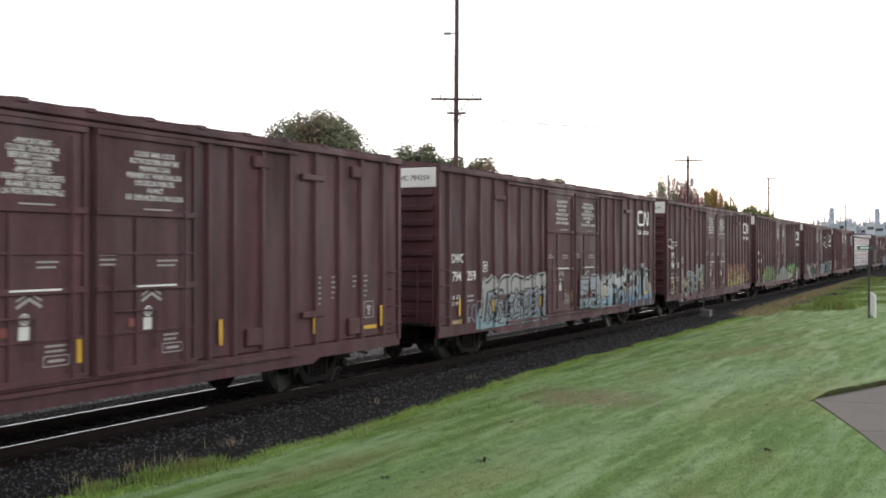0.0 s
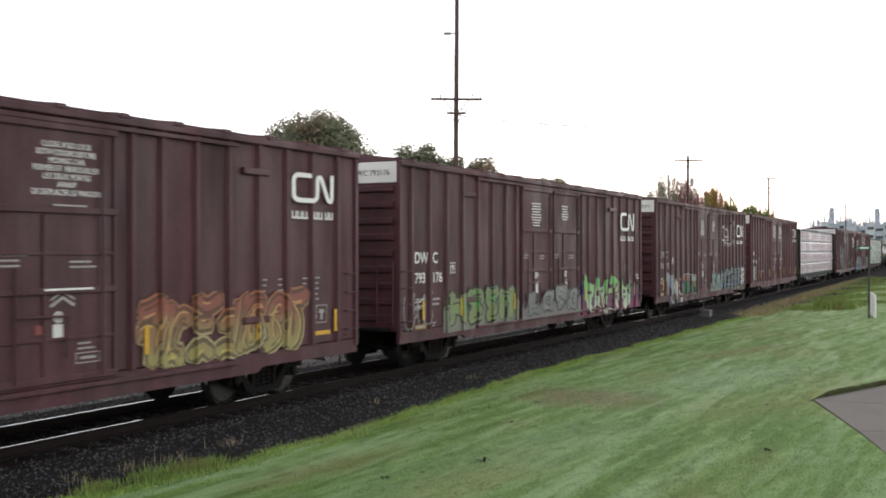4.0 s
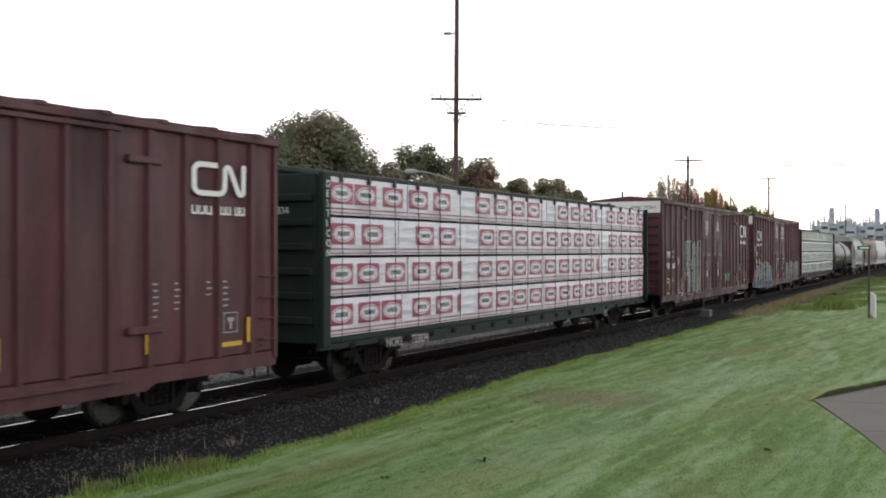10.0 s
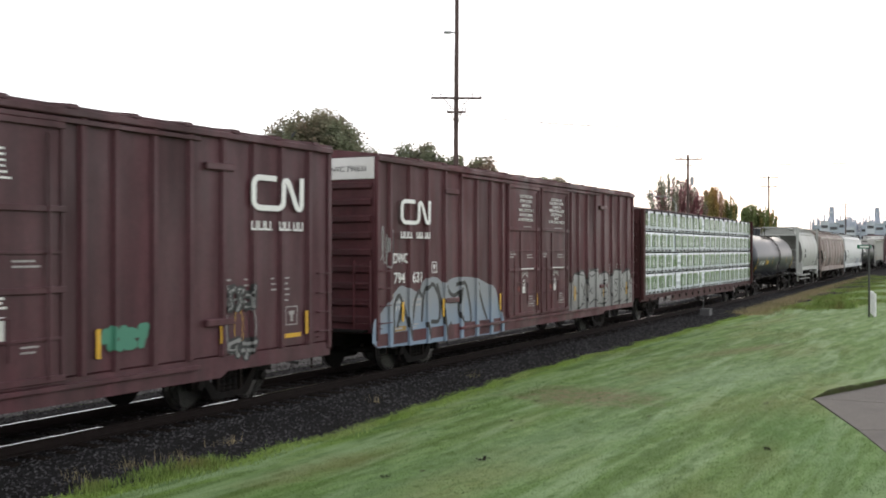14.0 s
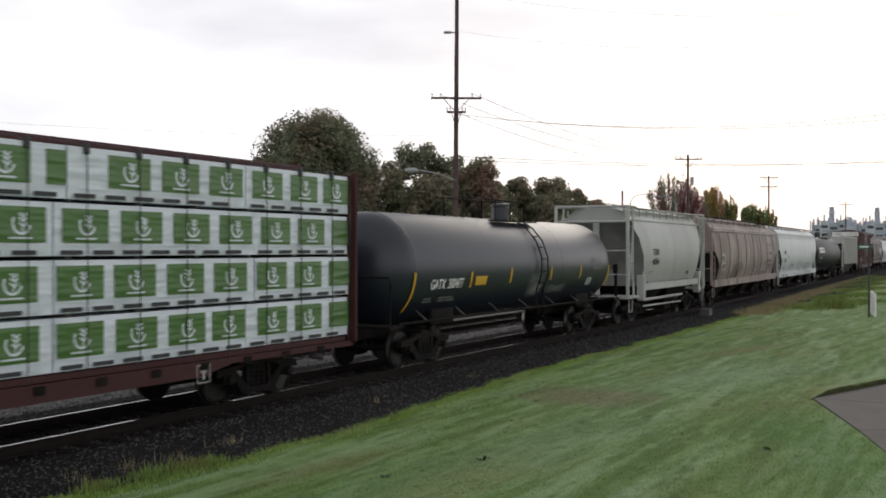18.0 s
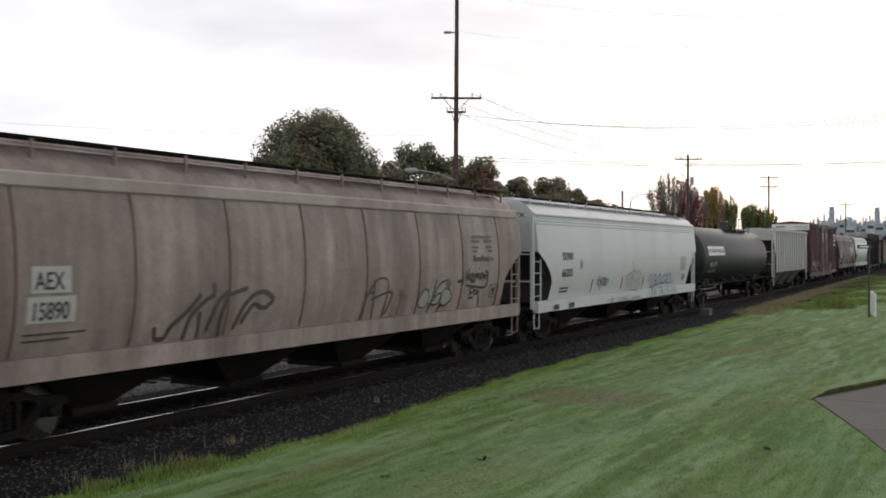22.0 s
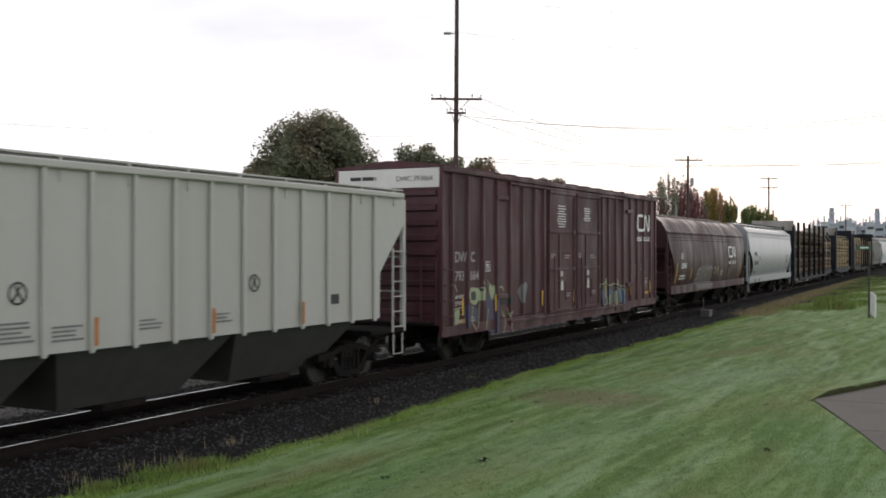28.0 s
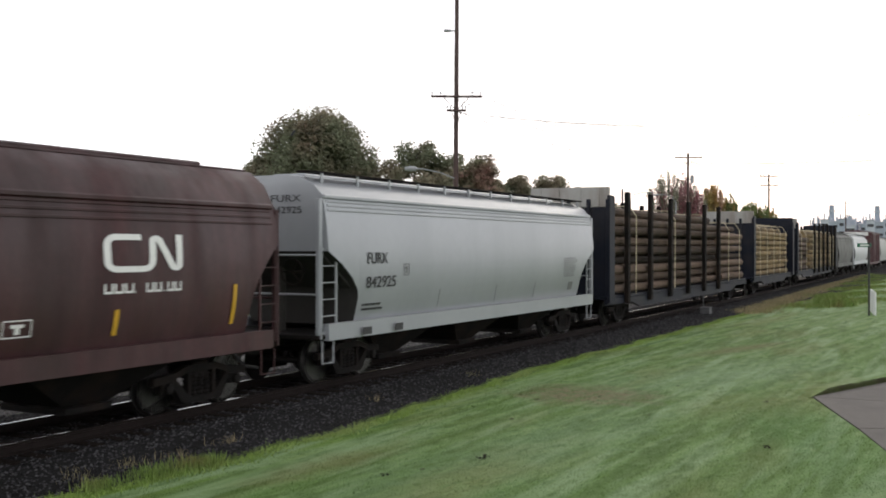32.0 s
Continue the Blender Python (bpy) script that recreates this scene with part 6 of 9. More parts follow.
    for u, k in ((15.25, 6), (15.75, 5), (16.55, 3), (16.98, 5)):
        bars(car, u - BH, 2.32, 0.16, k, 0.03, 0.075, DIM_LETTER, seed=seed + int(u))
    framed_mark(car, 17.0 - BH, 1.4, 0.38, 0.36, DIM_LETTER)
    plate(car, "reflector", 16.95 - BH, 17.5 - BH, 1.16, 1.24, YELLOW)
    for u in yl:
        reflector(car, u - BH, 1.2, 0.45, y=NEAR - 0.05)
    if not wide:
        plate(car, "reflector", 0.62 - BH, 0.70 - BH, 1.1, 1.85, YELLOW)
    framed_plate = plate(car, "reflector", 0.74 - BH, 1.3 - BH, 0.99, 1.10, OCHRE)
    bars(car, 0.8 - BH, 1.075, 0.42, 1, 0.05, 0.03, DIM_LETTER, y=NEAR - 0.018, seed=seed)


# ---- centre-beam lumber car ----
def label_mesh(kind):
    bm = BM()
    if kind == "red":
        box(bm, -0.44, 0.44, -0.003, 0.003, -0.22, 0.22, mi=0)
        n = 24
        for a, b, d, mi in ((0.385, 0.172, 0.0045, 1), (0.35, 0.148, 0.006, 0), (0.325, 0.128, 0.0075, 1)):
            add_mesh(bm, [(a * math.cos(6.2832 * i / n), -d, b * math.sin(6.2832 * i / n)) for i in range(n)], [tuple(range(n))], mi)
        for k in range(6):
            box(bm, -0.23 + 0.079 * k, -0.175 + 0.079 * k, -0.0095, -0.0085, -0.05, 0.05, mi=2)
    else:
        box(bm, -0.45, 0.45, -0.003, 0.003, -0.255, 0.255, mi=0)
        # a crescent round a stalk with leaflets, over a thin line
        ribbon(bm, arc(0.02, 0.02, 0.15, 150, 350, 10), 0.035, -0.005, 1)
        ribbon(bm, [(0.03, -0.10), (0.05, 0.04), (0.03, 0.17)], 0.022, -0.0065, 1)
        for d in (-0.02, 0.05, 0.11):
            ribbon(bm, [(0.04, d), (-0.03, d + 0.05)], 0.026, -0.007, 1)
            ribbon(bm, [(0.05, d - 0.01), (0.11, d + 0.05)], 0.026, -0.0075, 1)
        box(bm, -0.2, 0.2, -0.006, -0.005, -0.205, -0.175, mi=1)
    return to_mesh("wrap_label", bm, [RED_INK, WRAP, INK] if kind == "red" else [GREEN_INK, WRAP2, INK])


LABELS = {"red": label_mesh("red"), "green": label_mesh("green")}


def wrap_mesh(w, h_, depth, material, seed):
    """A bundle of lumber in crinkled wrap: a box whose face sags and puckers a little."""
    rnd = random.Random(seed)
    nx, nz = max(6, int(w / 0.22)), 5
    vs, fs = [], []
    for j in range(nz + 1):
        for i in range(nx + 1):
            edge = i in (0, nx) or j in (0, nz)
            vs.append((w * i / nx, (0.0 if not edge else 0.012) - (0 if edge else rnd.uniform(0, 0.012)), h_ * j / nz))
    k = nx + 1
    for j in range(nz):
        for i in range(nx):
            fs.append((j * k + i, j * k + i + 1, (j + 1) * k + i + 1, (j + 1) * k + i))
    b = len(vs)
    vs += [(0, depth, 0), (w, depth, 0), (w, depth, h_), (0, depth, h_)]
    fs += [(b + 1, b, b + 3, b + 2), tuple([b, b + 1] + [i for i in range(nx, -1, -1)]), tuple([b + 3] + [nz * k + i for i in range(nx + 1)] + [b + 2]),
           tuple([b] + [j * k for j in range(nz + 1)] + [b + 3]), tuple([b + 1, b + 2] + [j * k + nx for j in range(nz, -1, -1)])]
    bm = BM()
    add_mesh(bm, vs, fs)
    return to_mesh("lumber_pack", bm, material, False)


def centre_beam(PL, PR, paint_, kind, num, label, cuts, pitch):
    L = PR - PL
    H = L / 2
    car = thing("lumber_car", label, "lumber car", "cars of the freight train")
    top = 4.42
    for s_ in (-1, 1):
        bm = BM()
        box(bm, s_ * H, s_ * (H - (0.12 if s_ < 0 else 0.08)), -1.40, 1.40, 0.95, top, 0.02)
        bh = part("bulkhead", bm, paint_, car)
        for k in range(6):
            bm = BM()
            box(bm, s_ * (H + 0.001), s_ * (H + 0.1), -1.3, 1.3, 1.35 + 0.5 * k, 1.5 + 0.5 * k, 0.02)
            part("bulkhead_rib", bm, paint_, bh)
        for y in (-1.5, 1.5, 0.0):
            bm = BM()
            box(bm, s_ * (H + 0.02), s_ * (H - (0.25 if s_ < 0 else 0.06)), y - 0.07, y + 0.07, 0.9, top + (0.02 if y else 0.3), 0.015)
            part("end_post", bm, paint_, bh)
    bm = BM()
    box(bm, -H + 0.2, H - 0.2, -1.42, 1.42, 0.93, 1.04, 0.02)
    part("deck", bm, paint_, car)
    for s_ in (-1, 1):
        bm = BM()
        prism(bm, [(-H, 0.82), (-H + 4, 0.82), (-H + 4.8, 0.66), (H - 4.8, 0.66), (H - 4, 0.82), (H, 0.82), (H, 0.929), (-H, 0.929)], s_ * 1.36, s_ * 1.46)
        part("side_sill", bm, paint_, car)
    for k in range(18):
        bm = BM()
        x = -H + 1.2 + k * (L - 2.4) / 17
        box(bm, x - 0.1, x + 0.1, -1.47, -1.465 - 0.03, 0.78, 0.91, 0.005)
        part("winch", bm, RUNGEAR, car)
    bm = BM()
    box(bm, -H + 0.12, H - 0.12, -0.09, 0.09, 1.04, top + 0.1, 0.01)
    box(bm, -H + 0.1, H - 0.1, -0.28, 0.28, top + 0.1, top + 0.22, 0.02)
    part("centre_beam", bm, paint_, car)
    # four tiers of wrapped bundles on both sides
    wrap = WRAP if kind == "red" else WRAP2
    tier = (top - 1.05) / 4
    bounds = [0.34] + cuts + [L - 0.14]
    rnd = random.Random(len(num) + int(L * 10))
    for j in range(4):
        z = 1.045 + tier * j
        sh = [0.0] + [rnd.choice((0.0, 0.0, 0.25, -0.2)) for _ in cuts] + [0.0]
        nxt = rnd.uniform(0.25, 0.7)
        for i in range(len(bounds) - 1):
            a, b = bounds[i] + sh[i] + 0.012 - H, bounds[i + 1] + sh[i + 1] - 0.012 - H
            dy = rnd.uniform(-0.02, 0.02)
            bun = part("lumber_pack", wrap_mesh(b - a, tier - 0.06, 1.22, wrap, j * 10 + i + int(L * 7)), wrap, car, at=(a, -1.44 + dy, z + 0.02))
            far = BM()
            box(far, a, b, 0.2, 1.42, z + 0.02, z + tier - 0.015, 0.01)
            part("lumber_pack", far, wrap, car)
            x = nxt
            while x < (b - a) + 0.35:
                xq = min(max(x, 0.48), b - a - 0.48)
                if abs(xq - x) < (0.5 if kind == "red" else 0.12):
                    part("wrap_label", LABELS[kind], RED_INK, bun, at=(xq, -0.018, (tier - 0.03) * 0.55))
                else:
                    # a label that wraps round the bundle's end
                    e0, e1 = max(0.012, x - 0.44), min(b - a - 0.012, x + 0.44)
                    if 0.1 < e1 - e0 < (0.3 if kind == "red" else 0.9):
                        bm = BM()
                        hz = 0.22 if kind == "red" else 0.255
                        box(bm, e0, e1, -0.021, -0.015, (tier - 0.03) * 0.55 - hz, (tier - 0.03) * 0.55 + hz)
                        part("wrap_label", bm, RED_INK if kind == "red" else GREEN_INK, bun)
                x += pitch
            nxt = x - (b - a)
            bm = BM()
            if kind == "red":
                box(bm, 0.02, b - a - 0.02, -0.0165, -0.0145, 0.035, 0.055)
                box(bm, 0.02, b - a - 0.02, -0.0165, -0.0145, 0.115, 0.14)
                part("wrap_stripe", bm, RED_INK, bun)
            else:
                for q in range(int((b - a) / 0.62)):
                    box(bm, 0.1 + 0.62 * q, 0.1 + 0.62 * q + 0.42, -0.0165, -0.0145, 0.02, 0.085)
                part("wrap_stripe", bm, INK, bun)
        bm = BM()
        for q in range(16):
            x = -H + 0.6 + q * (L - 1.2) / 15
            box(bm, x - 0.05, x + 0.05, -1.40, -0.3, z - 0.02, z + 0.018)
        tagged(part("spacer", bm, INK, car), kind="stuff")
    for k in range(20):
        x = -H + 0.8 + k * (L - 1.6) / 19
        bm = BM()
        bent(bm, [(x, -1.475, 0.9), (x, -1.485, 2.6), (x, -1.47, 4.36), (x, -1.2, 4.46), (x, -0.25, 4.60)], 0.008, 4)
        part("tie_down", bm, INK, car)
        bm = BM()
        box(bm, x - 0.045, x + 0.045, -1.492, -1.43, 4.27, 4.44, 0.01)
        part("corner_guard", bm, INK, car)
    lettering(car, num[0], 2.6 - H, 0.69, 0.20, DIM_LETTER, y=-1.468)
    lettering(car, num[1], 3.75 - H, 0.69, 0.20, DIM_LETTER, y=-1.468)
    lettering(car, num[0] + " " + num[1], 0, 3.60, 0.15, y=0.55, end=-H - 0.006)
    for z in (3.28, 2.76):
        bars(car, 0, z, 0.8, 2, 0.05, 0.04, DIM_LETTER, y=0.55, seed=5, end=-H - 0.006)
    if kind == "red":
        for i, ch in enumerate("DESTICON"):
            lettering(car, ch, 0.06 - H, 4.13 - 0.2 * i, 0.15, y=-1.575)
    framed_mark(car, L * 0.78 - H, 0.56, 0.34, 0.32, DIM_LETTER, y=-1.47)
    running_gear(car, H, 2.7)
    return car


# ---- tank car ----
def tank_car(PL, PR, R, zc, label, marks):
    L = PR - PL
    H = L / 2
    car = thing("tank_car", label, "tank car", "cars of the freight train")
    bm = BM()
    e = 0.95
    dish = marks.get("dish", e)
    prof = [(-H + e - dish * math.cos(a), R * math.sin(a)) for a in [radians(q) for q in (4, 15, 28, 42, 58, 74, 90)]]
    prof = prof + [(-d, r) for d, r in reversed(prof)]
    spun(bm, prof, "x", 56, (0, 0, zc))
    shell = part("tank", bm, marks.get("paint", TANK_BLACK), car, smooth=True)
    for x in (-H + e, -H * 0.33, H * 0.33, H - e):
        bm = BM()
        spun(bm, [(x - 0.03, R * 0.995), (x - 0.012, R + 0.003), (x + 0.012, R + 0.003), (x + 0.03, R * 0.995)], "x", 56, (0, 0, zc))
        part("weld_seam", bm, marks.get("paint", TANK_BLACK), shell, smooth=True)
    # saddles, stub sills and side walkway bar
    for s_ in (-1, 1):
        bm = BM()
        box(bm, s_ * (H - 3.4), s_ * (H - 2.2), -1.15, 1.15, zc - R * 0.98, zc - R * 0.70, 0.03)
        box(bm, s_ * (H - 4.0), s_ * (H + 0.25), -0.28, 0.28, 0.72, 1.1, 0.02)
        part("saddle", bm, RUNGEAR, car)
        bm = BM()
        box(bm, s_ * (H - 0.3), s_ * (H + 0.32), -1.45, 1.45, 1.02, 1.10, 0.01)
        part("end_platform", bm, RUNGEAR, car)
        bm = BM()
        y0 = -1.38
        bent(bm, [(s_ * (H + 0.2), y0, 1.1), (s_ * (H + 0.2), y0, 2.1), (s_ * (H + 0.1), y0 + 0.1, 2.2), (s_ * (H + 0.1), 1.3, 2.2), (s_ * (H + 0.2), 1.38, 2.1), (s_ * (H + 0.2), 1.38, 1.1)], 0.022)
        part("end_rail", bm, RUNGEAR, car)
    for y in (-1.36, 1.36):
        bm = BM()
        tube(bm, (-H + 0.2, y, 1.12), (H - 0.2, y, 1.12), 0.03, 0.03, 8)
        bar = part("side_bar", bm, RUNGEAR, car)
        for k in range(7):
            x = -H + 1.6 + k * (L - 3.2) / 6
            bm = BM()
            tube(bm, (x, y, 1.12), (x + 0.05, y * 0.62, zc - R * 0.62), 0.022)
            part("bracket", bm, DULL_STEEL, bar)
    # top platform, manway, valves and rails
    xc = marks.get("dome", 0.0)
    p0, p1 = marks.get("platform", (xc - 1.6, xc + 1.6))
    zt = zc + R
    bm = BM()
    box(bm, p0, p1, -0.85, -0.55, zt - 0.10, zt - 0.06)
    plat = part("top_platform", bm, RUNGEAR, car)
    bm = BM()
    box(bm, p0, p1, 0.55, 0.85, zt - 0.10, zt - 0.06)
    part("top_platform", bm, RUNGEAR, car)
    bm = BM()
    rm_ = marks.get("manway", 0.33)
    spun(bm, [(zt - 0.1, rm_), (zt + 0.38, rm_), (zt + 0.40, rm_ + 0.04), (zt + 0.46, rm_ + 0.04), (zt + 0.5, rm_ * 0.75)], "z", 18, (xc, 0, 0))
    part("manway", bm, TANK_BLACK, car)
    for q in (0.25, 0.7, 0.9):
        bm = BM()
        x = p0 + (p1 - p0) * q
        tube(bm, (x, 0.1, zt - 0.1), (x, 0.1, zt + 0.24), 0.09, 0.07, 10)
        tube(bm, (x - 0.14, 0.1, zt + 0.2), (x + 0.14, 0.1, zt + 0.2), 0.05, 0.05, 8)
        part("valve", bm, RUNGEAR, plat)
    rail_z = zt + marks.get("rail", 0.14)
    r0, r1 = marks.get("rails", (p0, p1))
    ry_ = marks.get("rail_y", 0.84)
    for y in (-ry_, ry_):
        bm = BM()
        bent(bm, [(r0, y, zt - 0.2), (r0, y, rail_z), (r1 - 0.2, y, rail_z), (r1, y, rail_z - 0.12), (r1, y, zt - 0.2)], 0.022)
        part("hand_rail", bm, RUNGEAR, plat)
        for q in (0.28, 0.5, 0.75):
            bm = BM()
            x = r0 + (r1 - r0) * q
            tube(bm, (x, y, zt - 0.2), (x, y, rail_z), 0.02)
            part("rail_post", bm, RUNGEAR, plat)
    # ladder that follows the curve of the tank
    for sgn in (-1,) if marks.get("ladder", True) else ():
        bm = BM()
        for x in (xc - 0.25, xc + 0.25):
            pts = [(x, sgn * (R + 0.09) * math.cos(radians(a)), zc + (R + 0.09) * math.sin(radians(a))) for a in (70, 50, 30, 10, -10, -30)] + [(x, sgn * 1.42, 0.62)]
            bent(bm, pts, 0.022)
        lad = part("ladder", bm, RUNGEAR, car)
        for a in list(range(64, -34, -14)) + [-40]:
            bm = BM()
            yy, zz = sgn * (R + 0.09) * math.cos(radians(a)), zc + (R + 0.09) * math.sin(radians(a))
            tube(bm, (xc - 0.25, yy, zz), (xc + 0.25, yy, zz), 0.015)
            part("rung", bm, RUNGEAR, lad)
    # marks lie on the tank's curve
    def on(zz, lift=0.012):
        return -math.sqrt(max(0.01, (R + lift) ** 2 - (zz - zc) ** 2))

    def wrapmark(me_ob, base):
        me = me_ob.data
        m = me_ob.matrix_basis
        for v in me.vertices:
            w = m @ v.co
            v.co = m.inverted() @ Vector((w.x, on(w.z) + (w.y - base), w.z))

    for body, x, z, sz, wd in marks.get("text", ()):
        ob = lettering(car, body, x - H, z, sz, marks.get("ink"), y=-R, wide=wd)
        wrapmark(ob, -R)
    for x, z, w, n, hh in marks.get("bars", ()):
        ob = bars(car, x - H, z, w, n, hh, hh * 0.6, GREY_INK, y=-R, seed=int(x * 7))
        wrapmark(ob, -R)
    for x, z, h_ in marks.get("yellow", ()):
        bm = BM()
        for q in range(6):
            box(bm, x - H, x - H + 0.09, -R - 0.003, -R + 0.003, z + h_ * q / 6, z + h_ * (q + 1) / 6)
        ob = part("reflector", bm, YELLOW, car)
        wrapmark(ob, -R)
    for x0, x1, z0, z1, mt in marks.get("plates", ()):
        bm = BM()
        for q in range(4):
            box(bm, x0 - H, x1 - H, -R - 0.003, -R + 0.003, z0 + (z1 - z0) * q / 4, z0 + (z1 - z0) * (q + 1) / 4)
        ob = part("placard", bm, mt, car)
        wrapmark(ob, -R)
    for x0, x1, z0, z1, sd in marks.get("tags", ()):
        wrapmark(scrawl(car, x0 - H, x1 - H, z0, z1, DIM_LETTER, sd, 0.02, -R, loops=8), -R)
    running_gear(car, H + 0.35, 2.4)
    return car


# ---- covered hoppers ----
def hopper(PL, PR, kind, paint_, label, spec):
    """kind: round (curved sides), ribbed (flat sides with posts). Ends slope in under the roof."""
    L = PR - PL
    H = L / 2
    zs, ze, zt = spec.get("sill", 1.15), spec.get("eave", 3.75), spec.get("top", 4.42)
    car = thing("hopper_car", label, "hopper car", "cars of the freight train")
    n = 14
    wide = spec.get("half", 1.55)

    def half(z):
        k = (z - zs) / (ze - zs)
        if kind == "ribbed":
            return 1.48
        if k < 0.475:
            return wide - max(0.24, spec.get("bulge", 0.14)) * (0.95 - 2 * k) ** 2.2
        if k <= 1:
            return wide - spec.get("bulge", 0.14) * abs(2 * k - 0.95) ** 2.2
        return wide - spec.get("bulge", 0.14) * 1.1 - (z - ze) / (zt - ze) * spec.get("roof_in", 0.55)

    # shell: sections whose floor is cut away slantwise at both ends
    u0, z0, u1, z1 = spec.get("cut", (0.2, 2.8, 1.4, 1.8))
    end_in, slope = 0.9, 1.5
    bow = ((0.0, 0.0), (0.44, 0.29), (0.77, 0.59), (0.95, 0.83), (1.0, 1.0)) if kind != "ribbed" else ((0.0, 0.0), (1.0, 1.0))
    ends = [(-H + u0 + (u1 - u0) * a, z0 + (z1 - z0) * b) for a, b in bow] + [(-H + u1 + 0.02, zs)]
    st = ends + [(-x, f_) for x, f_ in reversed(ends)]
    bm = BM()
    vs, fs = [], []
    levels = [i / n for i in range(n + 1)]
    for x, f_ in st:
        col = []
        for q in levels:
            z = f_ + (ze - f_) * q
            col.append((x, -half(z), z))
        roof = [(x, -half(ze) + (0 if kind == "ribbed" else 0.02), ze + 0.04)]
        for q in (0.35, 0.7, 1.0):
            z = ze + 0.04 + (zt - ze - 0.04) * (math.sin(q * math.pi / 2) if kind != "ribbed" else q)
            w = (half(ze)) - (half(ze) - 0.55) * q ** (1.3 if kind != "ribbed" else 1.0)
            roof.append((x, -w, z))
        left = col + roof
        vs += left + [(a, -b, c) for a, b, c in reversed(left)]
    m = 2 * (n + 1 + 4)
    for i in range(len(st) - 1):
        for j in range(m):
            k = (j + 1) % m
            fs.append((i * m + j, i * m + k, (i + 1) * m + k, (i + 1) * m + j))
    fs.append(tuple(range(m)))
    fs.append(tuple(reversed(range((len(st) - 1) * m, len(st) * m))))
    add_mesh(bm, vs, fs)
    bm.faces.ensure_lookup_table()
    # underside faces at the cut ends get the second colour, with shade painted in
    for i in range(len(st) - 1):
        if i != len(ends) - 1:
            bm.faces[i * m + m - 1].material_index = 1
    part("body", bm, [paint_, spec.get("cut_mat", SHADED_CUT)], car, smooth=kind != "ribbed")
    # side sill
    for s_ in (-1, 1) if spec.get("sill_in") is not None else ():
        bm = BM()
        a = H - spec["sill_in"]
        drop = spec.get("drop", 0.24)
        prism(bm, [(-a, zs - drop), (a, zs - drop), (a, zs), (a, zs + 0.10), (-a, zs + 0.10), (-a, zs)], s_ * (wide - 0.16), s_ * (wide - 0.02))
        part("side_sill", bm, paint_, car)
    # pressed lines below the eave
    for z in spec.get("lines", ()):
        for s_ in (-1, 1):
            bm = BM()
            yy = half(z)
            box(bm, -H + 0.3, H - 0.3, s_ * (yy - 0.02), s_ * (yy + 0.022), z - 0.025, z + 0.025, 0.008)
            part("side_bead", bm, paint_, car)
    for u in spec.get("seams", ()):
        bm = BM()
        prev = None
        for q in range(9):
            z = zs + 0.12 + (ze - zs - 0.14) * q / 8
            p = (u - H, -half(z) - 0.004, z)
            if prev:
                tube(bm, prev, p, 0.02, 0.02, 5)
            prev = p
        part("panel_seam", bm, spec.get("seam_mat", paint_), car)
    if kind == "ribbed":
        pm = BM()
        box(pm, -0.05, 0.05, -0.075, 0, zs - 0.05, ze + 0.02, 0.02)
        me = to_mesh("side_post", pm, paint_)
        npost = spec.get("posts", 15)
        for i in range(npost):
            x = -H + 1.23 + i * (L - 2.7) / (npost - 1)
            part("side_post", me, paint_, car, at=(x, -1.481, 0))
            part("side_post", me, paint_, car, at=pose(x, 1.481, 0, 0, 0, 180))
        for s_ in (-1, 1):
            bm = BM()
            box(bm, -H + 0.25, H - 0.25, s_ * 1.45, s_ * 1.58, ze - 0.02, ze + 0.10, 0.02)
            part("top_chord", bm, paint_, car)
    else:
        for s_ in (-1, 1):
            bm = BM()
            yy = half(ze)
            box(bm, -H + 0.2, H - 0.2, s_ * (yy - 0.06), s_ * (yy + 0.05), ze - spec.get("chord", 0.06), ze + spec.get("chord_up", 0.05), 0.03)
            part("top_chord", bm, spec.get("chord_mat", paint_), car)
    # roof walk: grating boards on legs, with hatches between
    for s_ in (-1, 1):
        y = s_ * spec.get("walk_y", 0.95)
        bm = BM()
        lift = spec.get("walk_z", 0.04)
        box(bm, -H + 0.2, H - 0.2, y - 0.2, y + 0.2, zt + lift, zt + lift + 0.035, 0.008)
        walkway = part("running_board", bm, spec.get("walk_mat", RUNGEAR), car)
        lm = BM()
        box(lm, -0.025, 0.025, y - 0.2 if s_ < 0 else y + 0.16, y - 0.16 if s_ < 0 else y + 0.2, zt - 0.32, zt + lift)
        me = to_mesh("board_leg", lm, paint_)
        for i in range(12):
            part("board_leg", me, paint_, walkway, at=(-H + 0.6 + i * (L - 1.2) / 11, 0, 0))
    bm = BM()
    box(bm, -H + 1.0, H - 1.0, -0.42, 0.42, zt - 0.02, zt + 0.09, 0.03)
    part("hatch_cover", bm, paint_, car)
    # discharge bays
    bays = spec.get("bays", 3)
    span = L - 2 * (end_in + slope) + 0.6 * slope
    bw = span / bays
    for i in range(bays):
        x0 = -span / 2 + bw * i
        bm = BM()
        top_ = [(x0 + 0.05, -1.35, zs - 0.02), (x0 + bw - 0.05, -1.35, zs - 0.02), (x0 + bw - 0.05, 1.35, zs - 0.02), (x0 + 0.05, 1.35, zs - 0.02)]
        c = x0 + bw / 2
        q = spec.get("bay_low", 0.45)
        low = [(c - q, -0.65, 0.36), (c + q, -0.65, 0.36), (c + q, 0.65, 0.36), (c - q, 0.65, 0.36)]
        add_mesh(bm, low + top_, BOX_FACES)
        bay = part("discharge_bay", bm, spec.get("bay_mat", RUNGEAR), car)
        bm = BM()
        box(bm, c - 0.5, c + 0.5, -0.75, 0.75, 0.24, 0.36, 0.02)
        part("outlet_gate", bm, RUNGEAR, bay)
